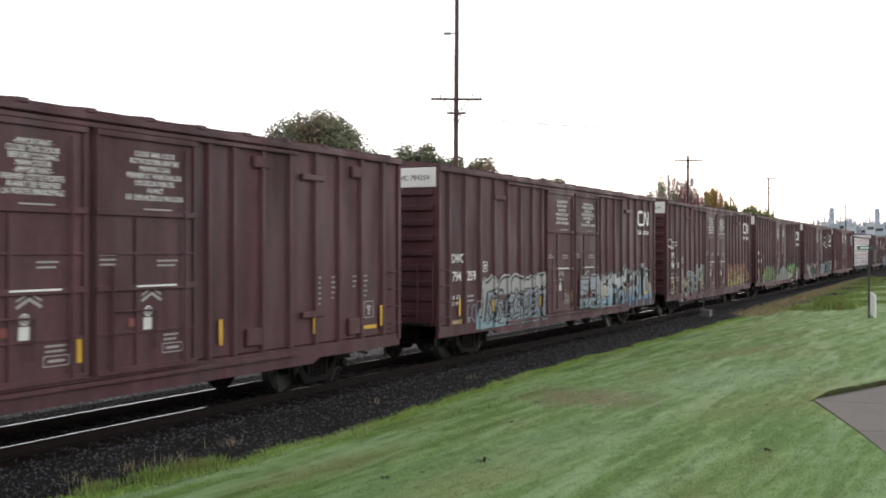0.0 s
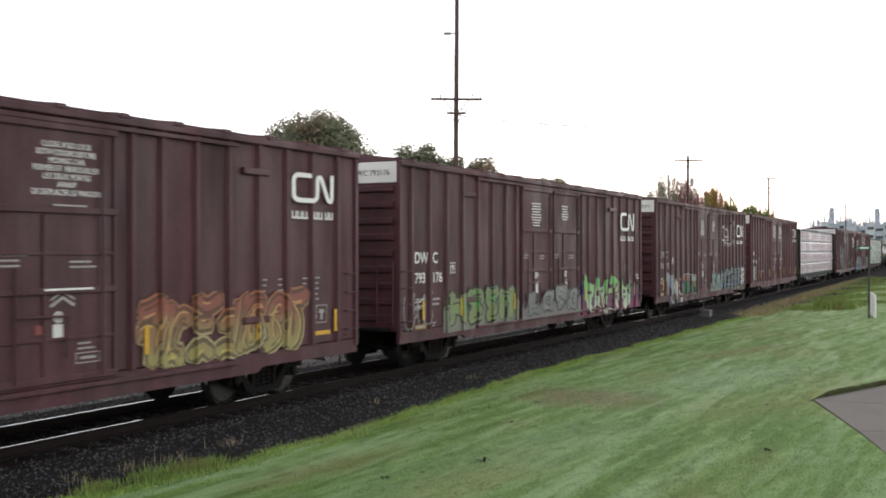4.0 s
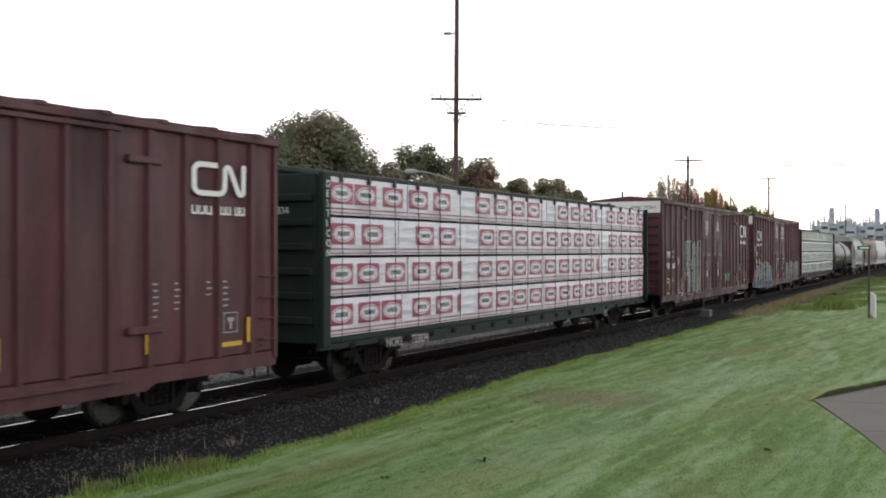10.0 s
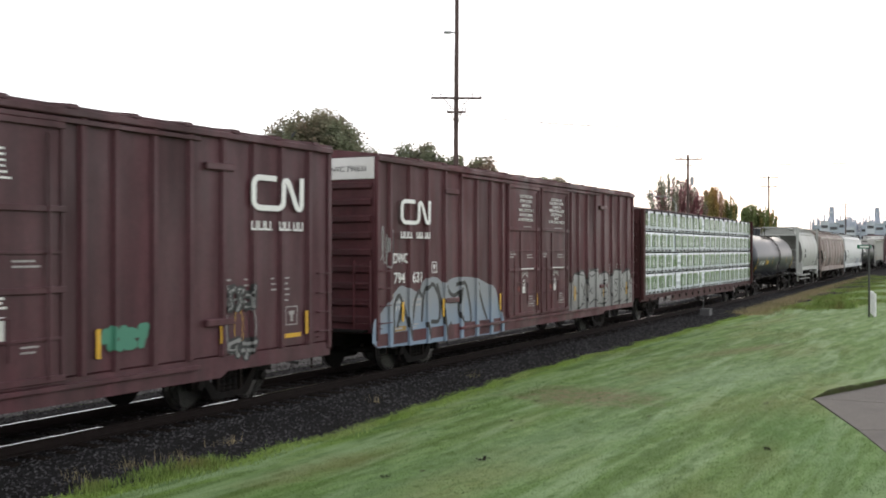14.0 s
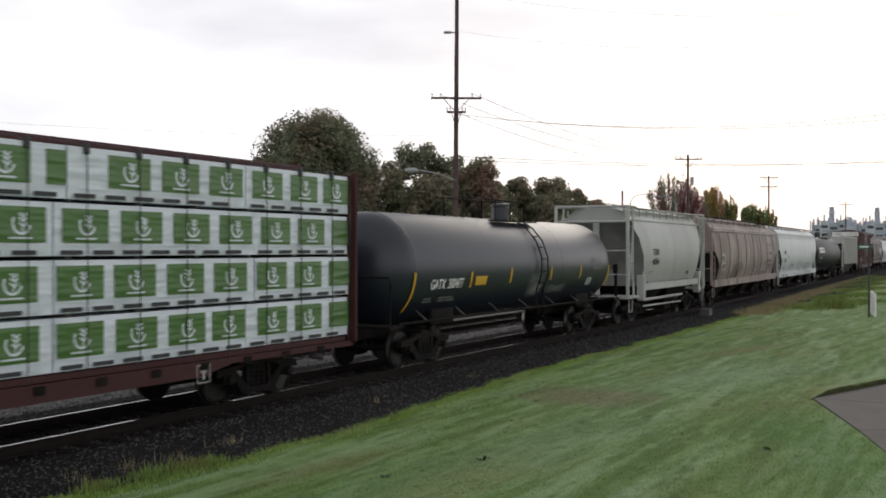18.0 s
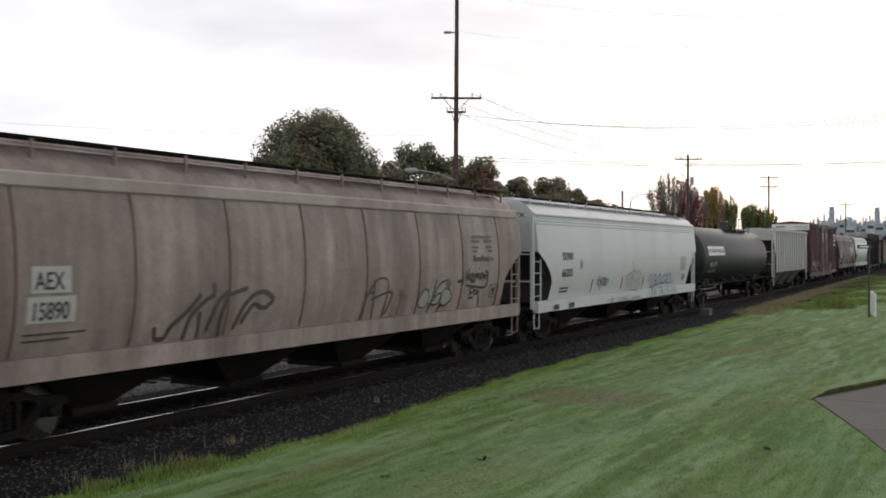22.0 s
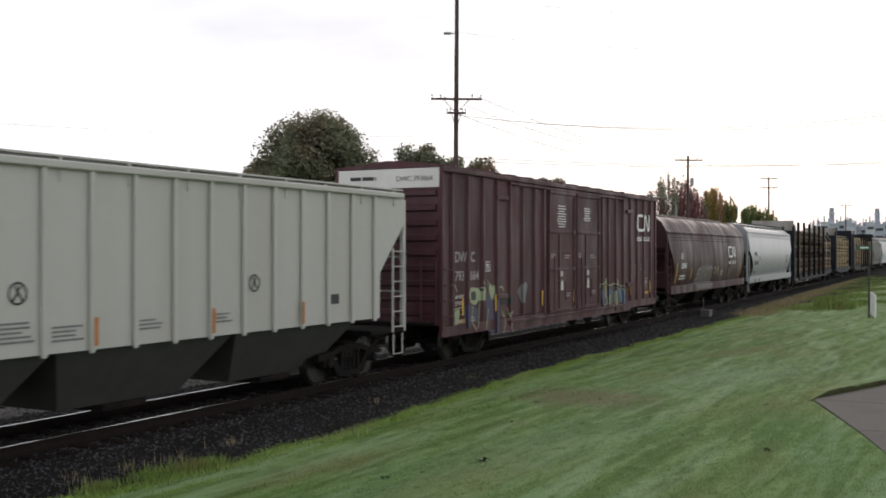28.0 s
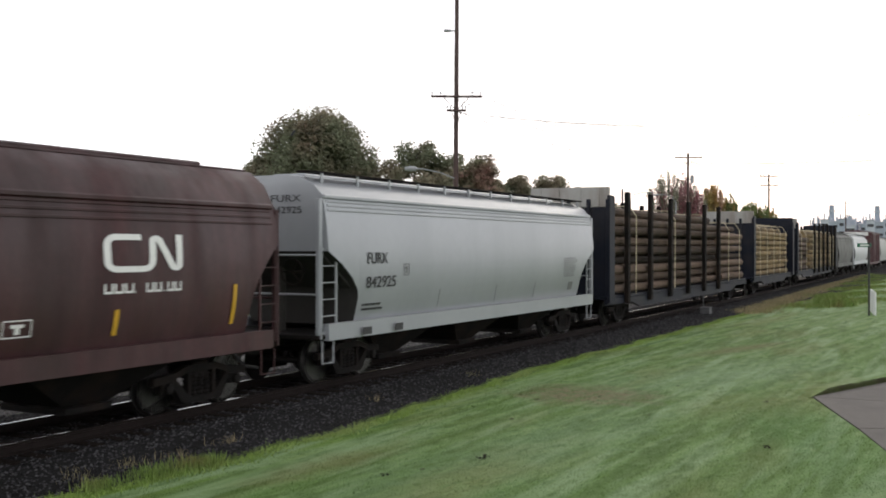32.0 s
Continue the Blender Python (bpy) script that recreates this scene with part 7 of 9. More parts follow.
    bm = BM()
    box(bm, -H + 0.2, H - 0.2, -0.25, 0.25, 0.78, 1.08, 0.02)
    part("centre_sill", bm, RUNGEAR, car)
    # ends: platform, corner posts, cross bars, ladders, slope sheet
    for s_ in (-1, 1):
        e = s_ * H
        # default platform, strut and slope sheet colours are darkened to paint in the shade
        bm = BM()
        box(bm, e, s_ * (H - end_in - 0.6), -1.45, 1.45, 0.98, 1.08, 0.015)
        plat = part("end_platform", bm, spec.get("end_mat", RUNGEAR), car)
        for y in (-1.42, 1.42):
            bm = BM()
            box(bm, e - s_ * 0.02, e - s_ * 0.14, y - 0.05, y + 0.05, 1.08, ze - 0.05 if not spec.get("cage") else zt + 0.1, 0.015)
            part("corner_post", bm, paint_, car)
        for z in ((1.9, 2.7) if not spec.get("cage") else (1.9, 2.8, 3.9, zt + 0.05)):
            bm = BM()
            tube(bm, (e - s_ * 0.08, -1.4, z), (e - s_ * 0.08, 1.4, z), 0.022 if not spec.get("cage") or z < 3 else 0.05)
            part("end_bar", bm, paint_, car)
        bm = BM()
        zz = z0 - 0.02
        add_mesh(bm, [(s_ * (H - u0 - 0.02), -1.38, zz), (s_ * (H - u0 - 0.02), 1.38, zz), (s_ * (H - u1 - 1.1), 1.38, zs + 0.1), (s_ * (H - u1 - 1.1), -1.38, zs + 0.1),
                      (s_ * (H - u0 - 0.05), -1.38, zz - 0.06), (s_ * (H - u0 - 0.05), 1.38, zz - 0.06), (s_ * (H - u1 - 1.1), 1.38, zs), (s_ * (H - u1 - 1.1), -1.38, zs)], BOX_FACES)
        part("slope_sheet", bm, spec.get("cut_mat", SHADED_CUT), car)
        bm = BM()
        box(bm, s_ * (H - 0.6), s_ * (H - 0.75), -0.12, 0.12, 1.08, z0, 0.02)
        part("end_strut", bm, spec.get("end_mat", SHADED_CUT), car)
        x0, x1 = (-H + 0.08, -H + 0.62) if s_ < 0 else (H - 0.62, H - 0.08)
        ladder(car, x0, x1, 1.0, 2.9 if not spec.get("cage") else zt, 6, -1.47, paint_, "side_ladder")
        stirrup(car, s_ * (H - 0.35), spec.get("end_mat", paint_))
        if spec.get("cage"):
            for y in (-1.42, 1.42):
                bm = BM()
                bent(bm, [(e - s_ * 0.08, y, zt + 0.05), (e - s_ * 1.1, y, zt + 0.05)], 0.045)
                bent(bm, [(e - s_ * 0.9, y, 1.2), (e - s_ * 0.55, y, 2.3), (e - s_ * 0.9, y, zt)], 0.035)
                part("cage_bar", bm, paint_, car)
        bm = BM()
        ring = [(e - s_ * 0.16, -0.7 + 0.27 * math.cos(6.2832 * q / 16), 2.35 + 0.27 * math.sin(6.2832 * q / 16)) for q in range(17)]
        bent(bm, ring, 0.018, 5)
        for q in range(3):
            tube(bm, ring[q * 5], (e - s_ * 0.16, -0.7, 2.35), 0.012, 0.012, 5)
        tube(bm, (e - s_ * 0.16, -0.7, 2.35), (e - s_ * 0.6, -0.7, 2.35), 0.03, 0.03, 6)
        part("brake_wheel", bm, RUNGEAR, car) if s_ < 0 and not spec.get("cage") else bm.free()
        if spec.get("cage"):
            # brake lever and crossed braces
            bm = BM()
            box(bm, e - s_ * 0.25, e - s_ * 0.33, -0.92, -0.84, 1.08, 2.2, 0.01)
            box(bm, e - s_ * 0.22, e - s_ * 0.36, -0.96, -0.80, 1.95, 2.3, 0.02)
            part("brake_lever", bm, RUNGEAR, car)
            bm = BM()
            tube(bm, (e - s_ * 0.9, -1.43, 1.1), (e - s_ * 0.12, -1.43, 3.0), 0.028)
            tube(bm, (e - s_ * 0.12, -1.43, 1.2), (e - s_ * 0.75, -1.43, 3.6), 0.028)
            part("diagonal_brace", bm, paint_, car)
    running_gear(car, H + 0.25, 2.0)
    car_half = half
    return car, H, car_half


def lay_on(ob, half, base=NEAR - 0.012):
    """Bend a flat mark onto the curved side; long faces are cut at short steps of height first."""
    me, m = ob.data, ob.matrix_basis.copy()
    inv = m.inverted()
    bm = BM()
    bm.from_mesh(me)
    bm.transform(m)
    zs = [v.co.z for v in bm.verts]
    z = min(zs) + 0.07
    while z < max(zs) - 0.01:
        bmesh.ops.bisect_plane(bm, geom=bm.verts[:] + bm.edges[:] + bm.faces[:], plane_co=(0, 0, z), plane_no=(0, 0, 1), dist=1e-5)
        z += 0.07
    for v in bm.verts:
        v.co.y = -half(v.co.z) - 0.016 + (v.co.y - base)
    bm.transform(inv)
    bm.to_mesh(me)
    bm.free()


# ---- log cars ----
def log_car(PL, PR, piles, paint_, label, bulk=(True, True), pale=False, seed=1, stakes=True, tall=4.5):
    """piles: (start, end, material) along the car."""
    L = PR - PL
    H = L / 2
    car = thing("log_car", label, "log car", "cars of the freight train")
    bm = BM()
    box(bm, -H, H, -1.4, 1.4, 1.0, 1.12, 0.02)
    part("deck", bm, paint_, car)
    for s_ in (-1, 1):
        bm = BM()
        prism(bm, [(-H, 0.82), (-H + 3, 0.82), (-H + 4, 0.6), (H - 4, 0.6), (H - 3, 0.82), (H, 0.82), (H, 0.999), (-H, 0.999)], s_ * 1.32, s_ * 1.44)
        part("side_sill", bm, paint_, car)
        if bulk[0 if s_ < 0 else 1]:
            bm = BM()
            box(bm, s_ * H, s_ * (H - 0.16), -1.45, 1.45, 1.121, tall - 0.72, 0.02)
            bh = part("bulkhead", bm, paint_, car)
            bm = BM()
            box(bm, s_ * (H + 0.02), s_ * (H - 0.2), -1.47, 1.47, tall - 0.719, tall, 0.02)
            part("bulkhead_top", bm, GREY_STEEL if s_ < 0 else paint_, bh)
            for y in (-1.1, -0.4, 0.4, 1.1):
                bm = BM()
                box(bm, s_ * (H + 0.021), s_ * (H + 0.06), y - 0.05, y + 0.05, tall - 0.7, tall - 0.02, 0.01)
                part("top_rib", bm, GREY_STEEL if s_ < 0 else paint_, bh)
            for y in (-1.46, -0.75, 0.0, 0.75, 1.46):
                bm = BM()
                box(bm, s_ * (H + 0.001), s_ * (H + 0.1), y - 0.07, y + 0.07, 1.12, tall - 0.43, 0.015)
                part("bulkhead_post", bm, paint_, bh)
            for y in (-1.5, 1.5):
                bm = BM()
                box(bm, s_ * (H + 0.1), s_ * (H - 0.5), y - 0.05, y + 0.05, 0.9, tall - 0.3, 0.02)
                part("side_plate", bm, paint_, bh)
    rnd = random.Random(seed)
    for a, b, mt, ht in piles:
        a, b = a - H, b - H
        r = 0.2 if mt is LOG else 0.17
        rows = int((ht - 1.14) / (r * 1.8))
        for j in range(rows):
            cols = [-1.22, -0.86, -0.5, 0.0, 0.5, 0.86, 1.22] if j % 2 == 0 else [-1.14, -0.77, -0.4, 0.0, 0.4, 0.77, 1.14]
            if j >= rows - 1:
                cols = cols[1:-1]
            for y in cols:
                if abs(y) < 0.8 and j < rows - 2:
                    continue
                r0, r1 = r * rnd.uniform(0.68, 1.05), r * rnd.uniform(0.6, 0.98)
                e0, e1 = a + rnd.uniform(-0.15, 0.15), b + rnd.uniform(-0.15, 0.15)
                z = 1.14 + r + j * r * 1.8 + rnd.uniform(-0.04, 0.04)
                bm = BM()
                p0 = Vector((e0, y, z))
                p1 = Vector(((e0 + e1) / 2, y + rnd.uniform(-.03, .03), z + rnd.uniform(-.03, .03)))
                p2 = Vector((e1, y + rnd.uniform(-.03, .03), z))
                tube(bm, p0, p1, r0, (r0 + r1) / 2, 9)
                tube(bm, p1, p2, (r0 + r1) / 2, r1, 9)
                part("log", bm, mt, car)
        bm = BM()
        box(bm, a + 0.3, b - 0.3, -0.7, 0.7, 1.13, ht - 0.7)
        part("log_core", bm, LOG, car)
        k = max(2, int((b - a) / (5.0 if mt is LOG else 2.2)))
        for i in range(k):
            x = a + (i + 0.5) * (b - a) / k
            bm = BM()
            bent(bm, [(x, -1.46, 1.12), (x, -1.47, ht - 0.4), (x, -1.2, ht - 0.02), (x, 0.0, ht + 0.02), (x, 1.3, ht - 0.1)], 0.02, 5)
            part("strap", bm, STRAP, car)
        if stakes and b - a > 6:
            k = max(2, int((b - a) / 3.0) + 1)
            for i in range(k):
                x = a + 1.6 + i * (b - a - 2.0) / (k - 1)
                for y in (-1.52, 1.52):
                    bm = BM()
                    box(bm, x - 0.15, x + 0.15, y - 0.08, y + 0.08, 0.80, 4.92 + rnd.uniform(-0.1, 0.05), 0.02)
                    part("stake", bm, RUNGEAR, car)
    running_gear(car, H + 0.1, 2.6)
    return car


# ---- make up the train ----
TRAIN = []      # (thing, place of its centre along the train)


def couple(car, PL, PR):
    TRAIN.append((car, (PL + PR) / 2))
    return car


dark = MAROON
first = boxcar_shell(MAROON, "maroon boxcar with double plug doors and small white stencils")
second = boxcar_shell(MAROON2, "red-brown boxcar with double plug doors and a plain clean side")
shells = {0: first, 5: second}
for k in (1, 2, 3, 4, 7, 16):
    shells[k] = copy_thing(first, pose(0, 0, 0))
for k in (8, 24):
    shells[k] = copy_thing(second, pose(0, 0, 0))
for k, (a, b) in {0: (3.1, 21.6), 1: (23.48, 41.98), 2: (43.8, 62.3), 3: (64.1, 82.6), 4: (84.68, 103.18), 5: (104.96, 123.46), 7: (149.6, 168.1), 8: (169.94, 188.44), 16: (323.85, 342.35),
                  24: (489.0, 507.5)}.items():
    couple(shells[k], a, b)
B = BH
BLACKRIM = paint((0.02, 0.02, 0.022), (0.03, 0.03, 0.03))
TEAL = paint((0.16, 0.27, 0.33), (0.45, 0.47, 0.47), 1.0, 1.7)
GREYF = paint((0.20, 0.24, 0.29), (0.24, 0.26, 0.30), 0.9, 1.7)
BLUEW = paint((0.10, 0.20, 0.30), (0.40, 0.42, 0.43), 1.0, 1.75)
SILVER = paint((0.22, 0.22, 0.215), (0.30, 0.30, 0.295))
GREENW = paint((0.50, 0.54, 0.45), (0.17, 0.42, 0.13), 0.9, 1.75)
TURQ = paint((0.08, 0.17, 0.17), (0.19, 0.29, 0.30), 1.0, 1.9)
GOLD = paint((0.30, 0.27, 0.10), (0.22, 0.07, 0.05), 1.0, 1.9)
OLIVE = paint((0.20, 0.24, 0.10), (0.14, 0.2, 0.10))
PURPLE = paint((0.16, 0.03, 0.09), (0.03, 0.05, 0.13), 0.9, 1.6)
def rolled(name, low, high):
    """Silver paint put on with a roller: short level bands, thin in places."""
    m = mat(name, tuple((a + b) / 2 for a, b in zip(low, high)), 0.45, 0, 0.1, 9)
    n, l = m.node_tree.nodes, m.node_tree.links
    co = n.new("ShaderNodeTexCoord")
    mp = n.new("ShaderNodeMapping")
    mp.inputs["Scale"].default_value = (1.3, 1.0, 11.0)
    l.new(co.outputs["Object"], mp.inputs["Vector"])
    no = n.new("ShaderNodeTexNoise")
    no.inputs["Scale"].default_value, no.inputs["Detail"].default_value = 1.2, 5
    l.new(mp.outputs[0], no.inputs["Vector"])
    r = n.new("ShaderNodeMapRange")
    r.inputs[1].default_value, r.inputs[2].default_value = 0.36, 0.66
    l.new(no.outputs["Fac"], r.inputs[0])
    mx = n.new("ShaderNodeMix")
    mx.data_type = "RGBA"
    mx.inputs[6].default_value, mx.inputs[7].default_value = (*low, 1), (*high, 1)
    l.new(r.outputs[0], mx.inputs[0])
    l.new(mx.outputs[2], n["Principled BSDF"].inputs["Base Color"])
    return m


PALEB = paint((0.20, 0.27, 0.36), (0.24, 0.26, 0.28), 0.9, 1.6)
GREYDK = paint((0.13, 0.14, 0.14), (0.17, 0.18, 0.18))
WHITEP = paint((0.58, 0.58, 0.57), (0.6, 0.6, 0.6))

c = shells[0]
box_marks(c, "794204", worm_u=None, seed=3, important=True)
for u, z, w_, h_ in ((12.95, 1.1, 0.46, 0.34), (16.33, 1.07, 0.45, 0.36), (13.15, 4.35, 0.47, 0.24), (16.44, 4.37, 0.5, 0.26)):
    bm = BM()
    box(bm, u - B, u + w_ - B, -1.575, -1.501, z, z + h_, 0.03)
    part("patch_box", bm, MAROON, c)


def fade_of(low, high, gone, z0=0.9, z1=1.8):
    return fading(low, high, z0, z1, gone)


GREYLT = paint((0.24, 0.31, 0.34), (0.33, 0.32, 0.31), 0.9, 1.6)
REDDISH = paint((0.16, 0.05, 0.05), (0.15, 0.05, 0.05))
PALEG = paint((0.42, 0.44, 0.43), (0.44, 0.45, 0.44))
PLUM = paint((0.085, 0.022, 0.035), (0.075, 0.024, 0.035))
UMBER = paint((0.05, 0.026, 0.026), (0.05, 0.026, 0.026))
RUSTP = paint((0.20, 0.075, 0.05), (0.26, 0.10, 0.07))
GREENP = paint((0.02, 0.10, 0.055), (0.03, 0.14, 0.08))
PALE_TEAL = paint((0.24, 0.36, 0.35), (0.30, 0.42, 0.40))
VIOLETP = paint((0.055, 0.045, 0.085), (0.075, 0.065, 0.11))
LIMEP = paint((0.28, 0.33, 0.20), (0.34, 0.38, 0.25))
DUSK = paint((0.05, 0.035, 0.035), (0.06, 0.055, 0.045))
BLUEP = paint((0.07, 0.11, 0.20), (0.09, 0.14, 0.24))
WORN_GREY = paint((0.115, 0.095, 0.095), (0.10, 0.07, 0.072))
WORN_PALE = paint((0.19, 0.18, 0.175), (0.17, 0.155, 0.15))
CHROME = rolled("rolled_silver_paint", (0.115, 0.115, 0.115), (0.31, 0.31, 0.305))
STEELY = paint((0.05, 0.065, 0.065), (0.15, 0.18, 0.18), 1.0, 2.0)

c = tagged(shells[1], "maroon boxcar with blue and grey graffiti along its lower side")
box_marks(c, "794259", seed=11)
graffiti(c, 2.35 - B, 6.9 - B, 0.86, 2.15, 5, GREYLT, BLACKRIM, None, POSTS, seed=101, cloud=fade_of((0.25, 0.36, 0.42), (0.28, 0.3, 0.3), 1.35), halo=PALEG, spots=REDDISH)
scrawl(c, 1.75 - B, 2.5 - B, 0.9, 1.5, PALEB, 104, 0.035, posts=POSTS, loops=3)
graffiti(c, 11.9 - B, 12.9 - B, 0.92, 2.05, 1, BLUEW, BLACKRIM, WHITEP, POSTS, seed=102, cloud=fade_of((0.20, 0.33, 0.42), (0.50, 0.50, 0.50), 2.0), halo=PALEG)
area, line = painter(c, B, POSTS)
area(BLUEW, 1, [(12.25, 0.8), (12.25, 1.85), (12.8, 2.05), (13, 2), (13.25, 2.15), (13.55, 2.1), (13.65, 1.95), (14.05, 2), (14.3, 2.15), (14.45, 2.05), (14.7, 2.35), (15.05, 2.25), (15.05, 2), (15.6, 2.1), (15.8, 1.75), (16, 2.15), (16.3, 2.15), (16.5, 1.95), (16.7, 2.35), (17, 2.35), (17.3, 2.15), (17.7, 2.15), (17.8, 1.7), (18.15, 1.25), (18.25, 0.75), (16.5, 0.75), (14.3, 0.8)])
line(BLACKRIM, 2, 0.14, [[(12.7, 2.04), (13.06, 1.94), (13.02, 1.32), (12.8, 0.96)], [(13.06, 1.9), (13.26, 2.1), (13.5, 2.08), (13.6, 1.9), (14.08, 1.96)], [(13.2, 1.7), (13.4, 1.54), (13.76, 1.58), (13.8, 1.24), (13.6, 1.14)], [(13.36, 1.24), (13.4, 0.96), (13.56, 1), (13.5, 1.28), (13.36, 1.24)], [(14.12, 1.88), (14.28, 2.12), (14.5, 1.78), (14.72, 2.28), (14.98, 2.24), (14.9, 1.58), (14.28, 1.68)], [(14.28, 1.5), (13.92, 1.4), (13.88, 1.08), (14.12, 0.96), (14.24, 1.2)], [(14.62, 1.48), (14.64, 1.08), (14.84, 1.08), (14.96, 1.58)]])
line(BLACKRIM, 2, 0.14, [[(15.02, 1.48), (15.04, 1.96), (15.6, 2.02), (15.78, 1.52), (15.36, 1.82), (15.14, 1.56)], [(15.2, 1.38), (15.44, 1), (15.64, 1.26), (15.6, 1.52)], [(15.9, 1.52), (16.02, 2.04), (16.28, 2.08), (16.52, 1.76), (16.42, 1.1), (16.08, 1), (15.88, 1.28)], [(16.12, 1.64), (16.24, 1.76), (16.3, 1.4)], [(16.48, 1.76), (16.58, 2.12), (16.72, 2.28), (16.76, 1.2), (16.96, 1.04), (17, 1.44)], [(16.92, 1.72), (16.8, 2.12), (16.98, 2.28), (17.28, 2)], [(17.08, 1.32), (17.04, 1.72), (17.28, 2.04), (17.68, 2.06), (17.74, 1.58)]])
line(BLACKRIM, 2, 0.14, [[(17.44, 1.3), (17.36, 1.7), (17.52, 1.84)]])
graffiti(c, 2.6 - B, 6.7 - B, 0.9, 1.8, 7, GREYF, BLACKRIM, None, POSTS, y=NEAR - 0.045, seed=109, fat=0.18, slant=0.2)
graffiti(c, 9.7 - B, 11.5 - B, 1.25, 2.0, 2, GREYF, BLACKRIM, None, (), y=-1.60, seed=103, halo=SILVER)
graffiti(c, 9.6 - B, 11.6 - B, 0.92, 1.3, 5, TEAL, BLACKRIM, None, (), y=-1.62, seed=106, fat=0.22)

c = tagged(shells[2], "maroon boxcar with grey and orange graffiti along its lower side")
box_marks(c, "794119", seed=12)
area, line = painter(c, B, POSTS)
area(STEELY, 2, [(2.5, 2.2), (2.75, 1.95), (3, 1.6), (3.2, 1.35), (2.9, 1.1), (2.5, 1.1), (2.25, 1.3), (2.4, 1.55), (2.35, 1.85)], PALEG, 0.035)
area(STEELY, 2, [(3.25, 1.5), (3.5, 1.85), (3.95, 1.95), (4.2, 1.8), (4.25, 2.05), (4.4, 1.9), (4.2, 1.5), (3.8, 1.5), (3.7, 1.3), (4.05, 1.2), (4.15, 0.85), (3.75, 0.7), (3.4, 0.9), (3.35, 1.2)], PALEG, 0.035)
area(STEELY, 2, [(4.3, 1.65), (4.7, 1.85), (4.95, 1.8), (4.8, 1.2), (5, 1), (4.6, 0.7), (4.35, 0.95), (4.2, 1.25)], PALEG, 0.035)
area(STEELY, 2, [(5, 2.2), (5.45, 2.2), (5.75, 1.9), (5.7, 1.45), (5.5, 1.25), (5.5, 0.95), (5.15, 0.75), (4.85, 1.2), (5.05, 1.6), (5, 1.95)], PALEG, 0.035)
area(STEELY, 2, [(5.85, 2.1), (6.65, 2.2), (6.6, 1.75), (6.25, 1.55), (6.35, 1.3), (6.7, 1.3), (6.7, 0.85), (6.45, 1.2), (6.15, 1.1), (5.95, 0.8), (5.85, 1.35), (5.75, 1.75)], PALEG, 0.035)
area(PALEG, 3, [(2.5, 0.65), (2.55, 0.9), (3.05, 1.05), (3.4, 0.85), (3.55, 0.55), (3.15, 0.85), (2.8, 0.8), (2.7, 0.6)], SILVER, 0.03)
line(PALEG, 4, 0.035, [[(2.44, 1.9), (2.66, 1.64), (3.04, 1.34)], [(2.4, 1.4), (2.84, 1.44)], [(3.42, 1.32), (4.04, 1.56)], [(3.56, 1.7), (4.08, 1.76)], [(3.72, 0.88), (4, 1.14)], [(4.44, 1.44), (4.7, 1.64), (4.62, 1)], [(5.2, 2.02), (5.44, 1.92), (5.32, 1.6)], [(5.14, 1.28), (5.36, 1.16), (5.2, 0.92)], [(5.96, 1.96), (6.4, 2.04)], [(6.06, 1.44), (6.44, 1.52)]])
graffiti(c, 11.95 - B, 16.6 - B, 0.95, 2.1, 7, GOLD, paint((0.12, 0.1, 0.05), (0.10, 0.03, 0.02)), paint((0.5, 0.42, 0.12), (0.45, 0.2, 0.1)), POSTS, seed=112, halo=paint((0.36, 0.32, 0.16), (0.3, 0.12, 0.06), 1.2, 1.9), slant=0.2, fat=0.3)
scrawl(c, 0.15 - B, 1.7 - B, 2.9, 3.3, LETTER, 113, 0.03, posts=POSTS)
scrawl(c, 0.4 - B, 1.3 - B, 1.55, 1.95, SILVER, 114, 0.03, posts=POSTS)
scrawl(c, 0.3 - B, 1.5 - B, 1.0, 1.3, SILVER, 115, 0.025, posts=POSTS, loops=6)
scrawl(c, 0.7 - B, 1.4 - B, 2.2, 2.5, SILVER, 116, 0.035, posts=POSTS, loops=5)

c = tagged(shells[3], "maroon boxcar with green, white and purple graffiti along its lower side")
box_marks(c, "793176", "wide", seed=13)
graffiti(c, 11.8 - B, 17.9 - B, 0.8, 1.55, 5, PURPLE, PLUM, None, POSTS, seed=121, cloud=fade_of((0.20, 0.04, 0.11), (0.03, 0.05, 0.14), 1.75, 0.9, 1.5), fat=0.2)
area, line = painter(c, B, POSTS, NEAR - 0.034)
area(GREENW, 2, [(12, 2.1), (12.4, 2.05), (12.5, 1.8), (12.8, 1.75), (13.15, 1.7), (13.3, 1.8), (13.25, 1.55), (13, 1.25), (12.7, 1.2), (12.7, 1.15), (13, 1), (13.1, 0.75), (12.55, 0.75), (12.35, 1.1), (12.2, 1.45), (12.1, 1.7)], PLUM, 0.06)
area(GREENW, 2, [(13.2, 1.75), (13.4, 2), (13.6, 1.8), (13.65, 1.4), (13.8, 1.05), (13.9, 0.75), (13.8, 0.7), (13.6, 0.9), (13.3, 0.95), (13.15, 0.7), (13, 0.75), (13.1, 1.1), (13.15, 1.45)], PLUM, 0.06)
area(GREENW, 2, [(13.65, 1.6), (14, 1.6), (14.15, 1.75), (14.2, 1.85), (14.45, 1.9), (14.4, 1.6), (14.35, 1.4), (14.05, 1.15), (14.25, 0.9), (14.45, 0.7), (14.2, 0.6), (13.95, 0.9), (13.85, 1.25), (13.75, 1.45)], PLUM, 0.06)
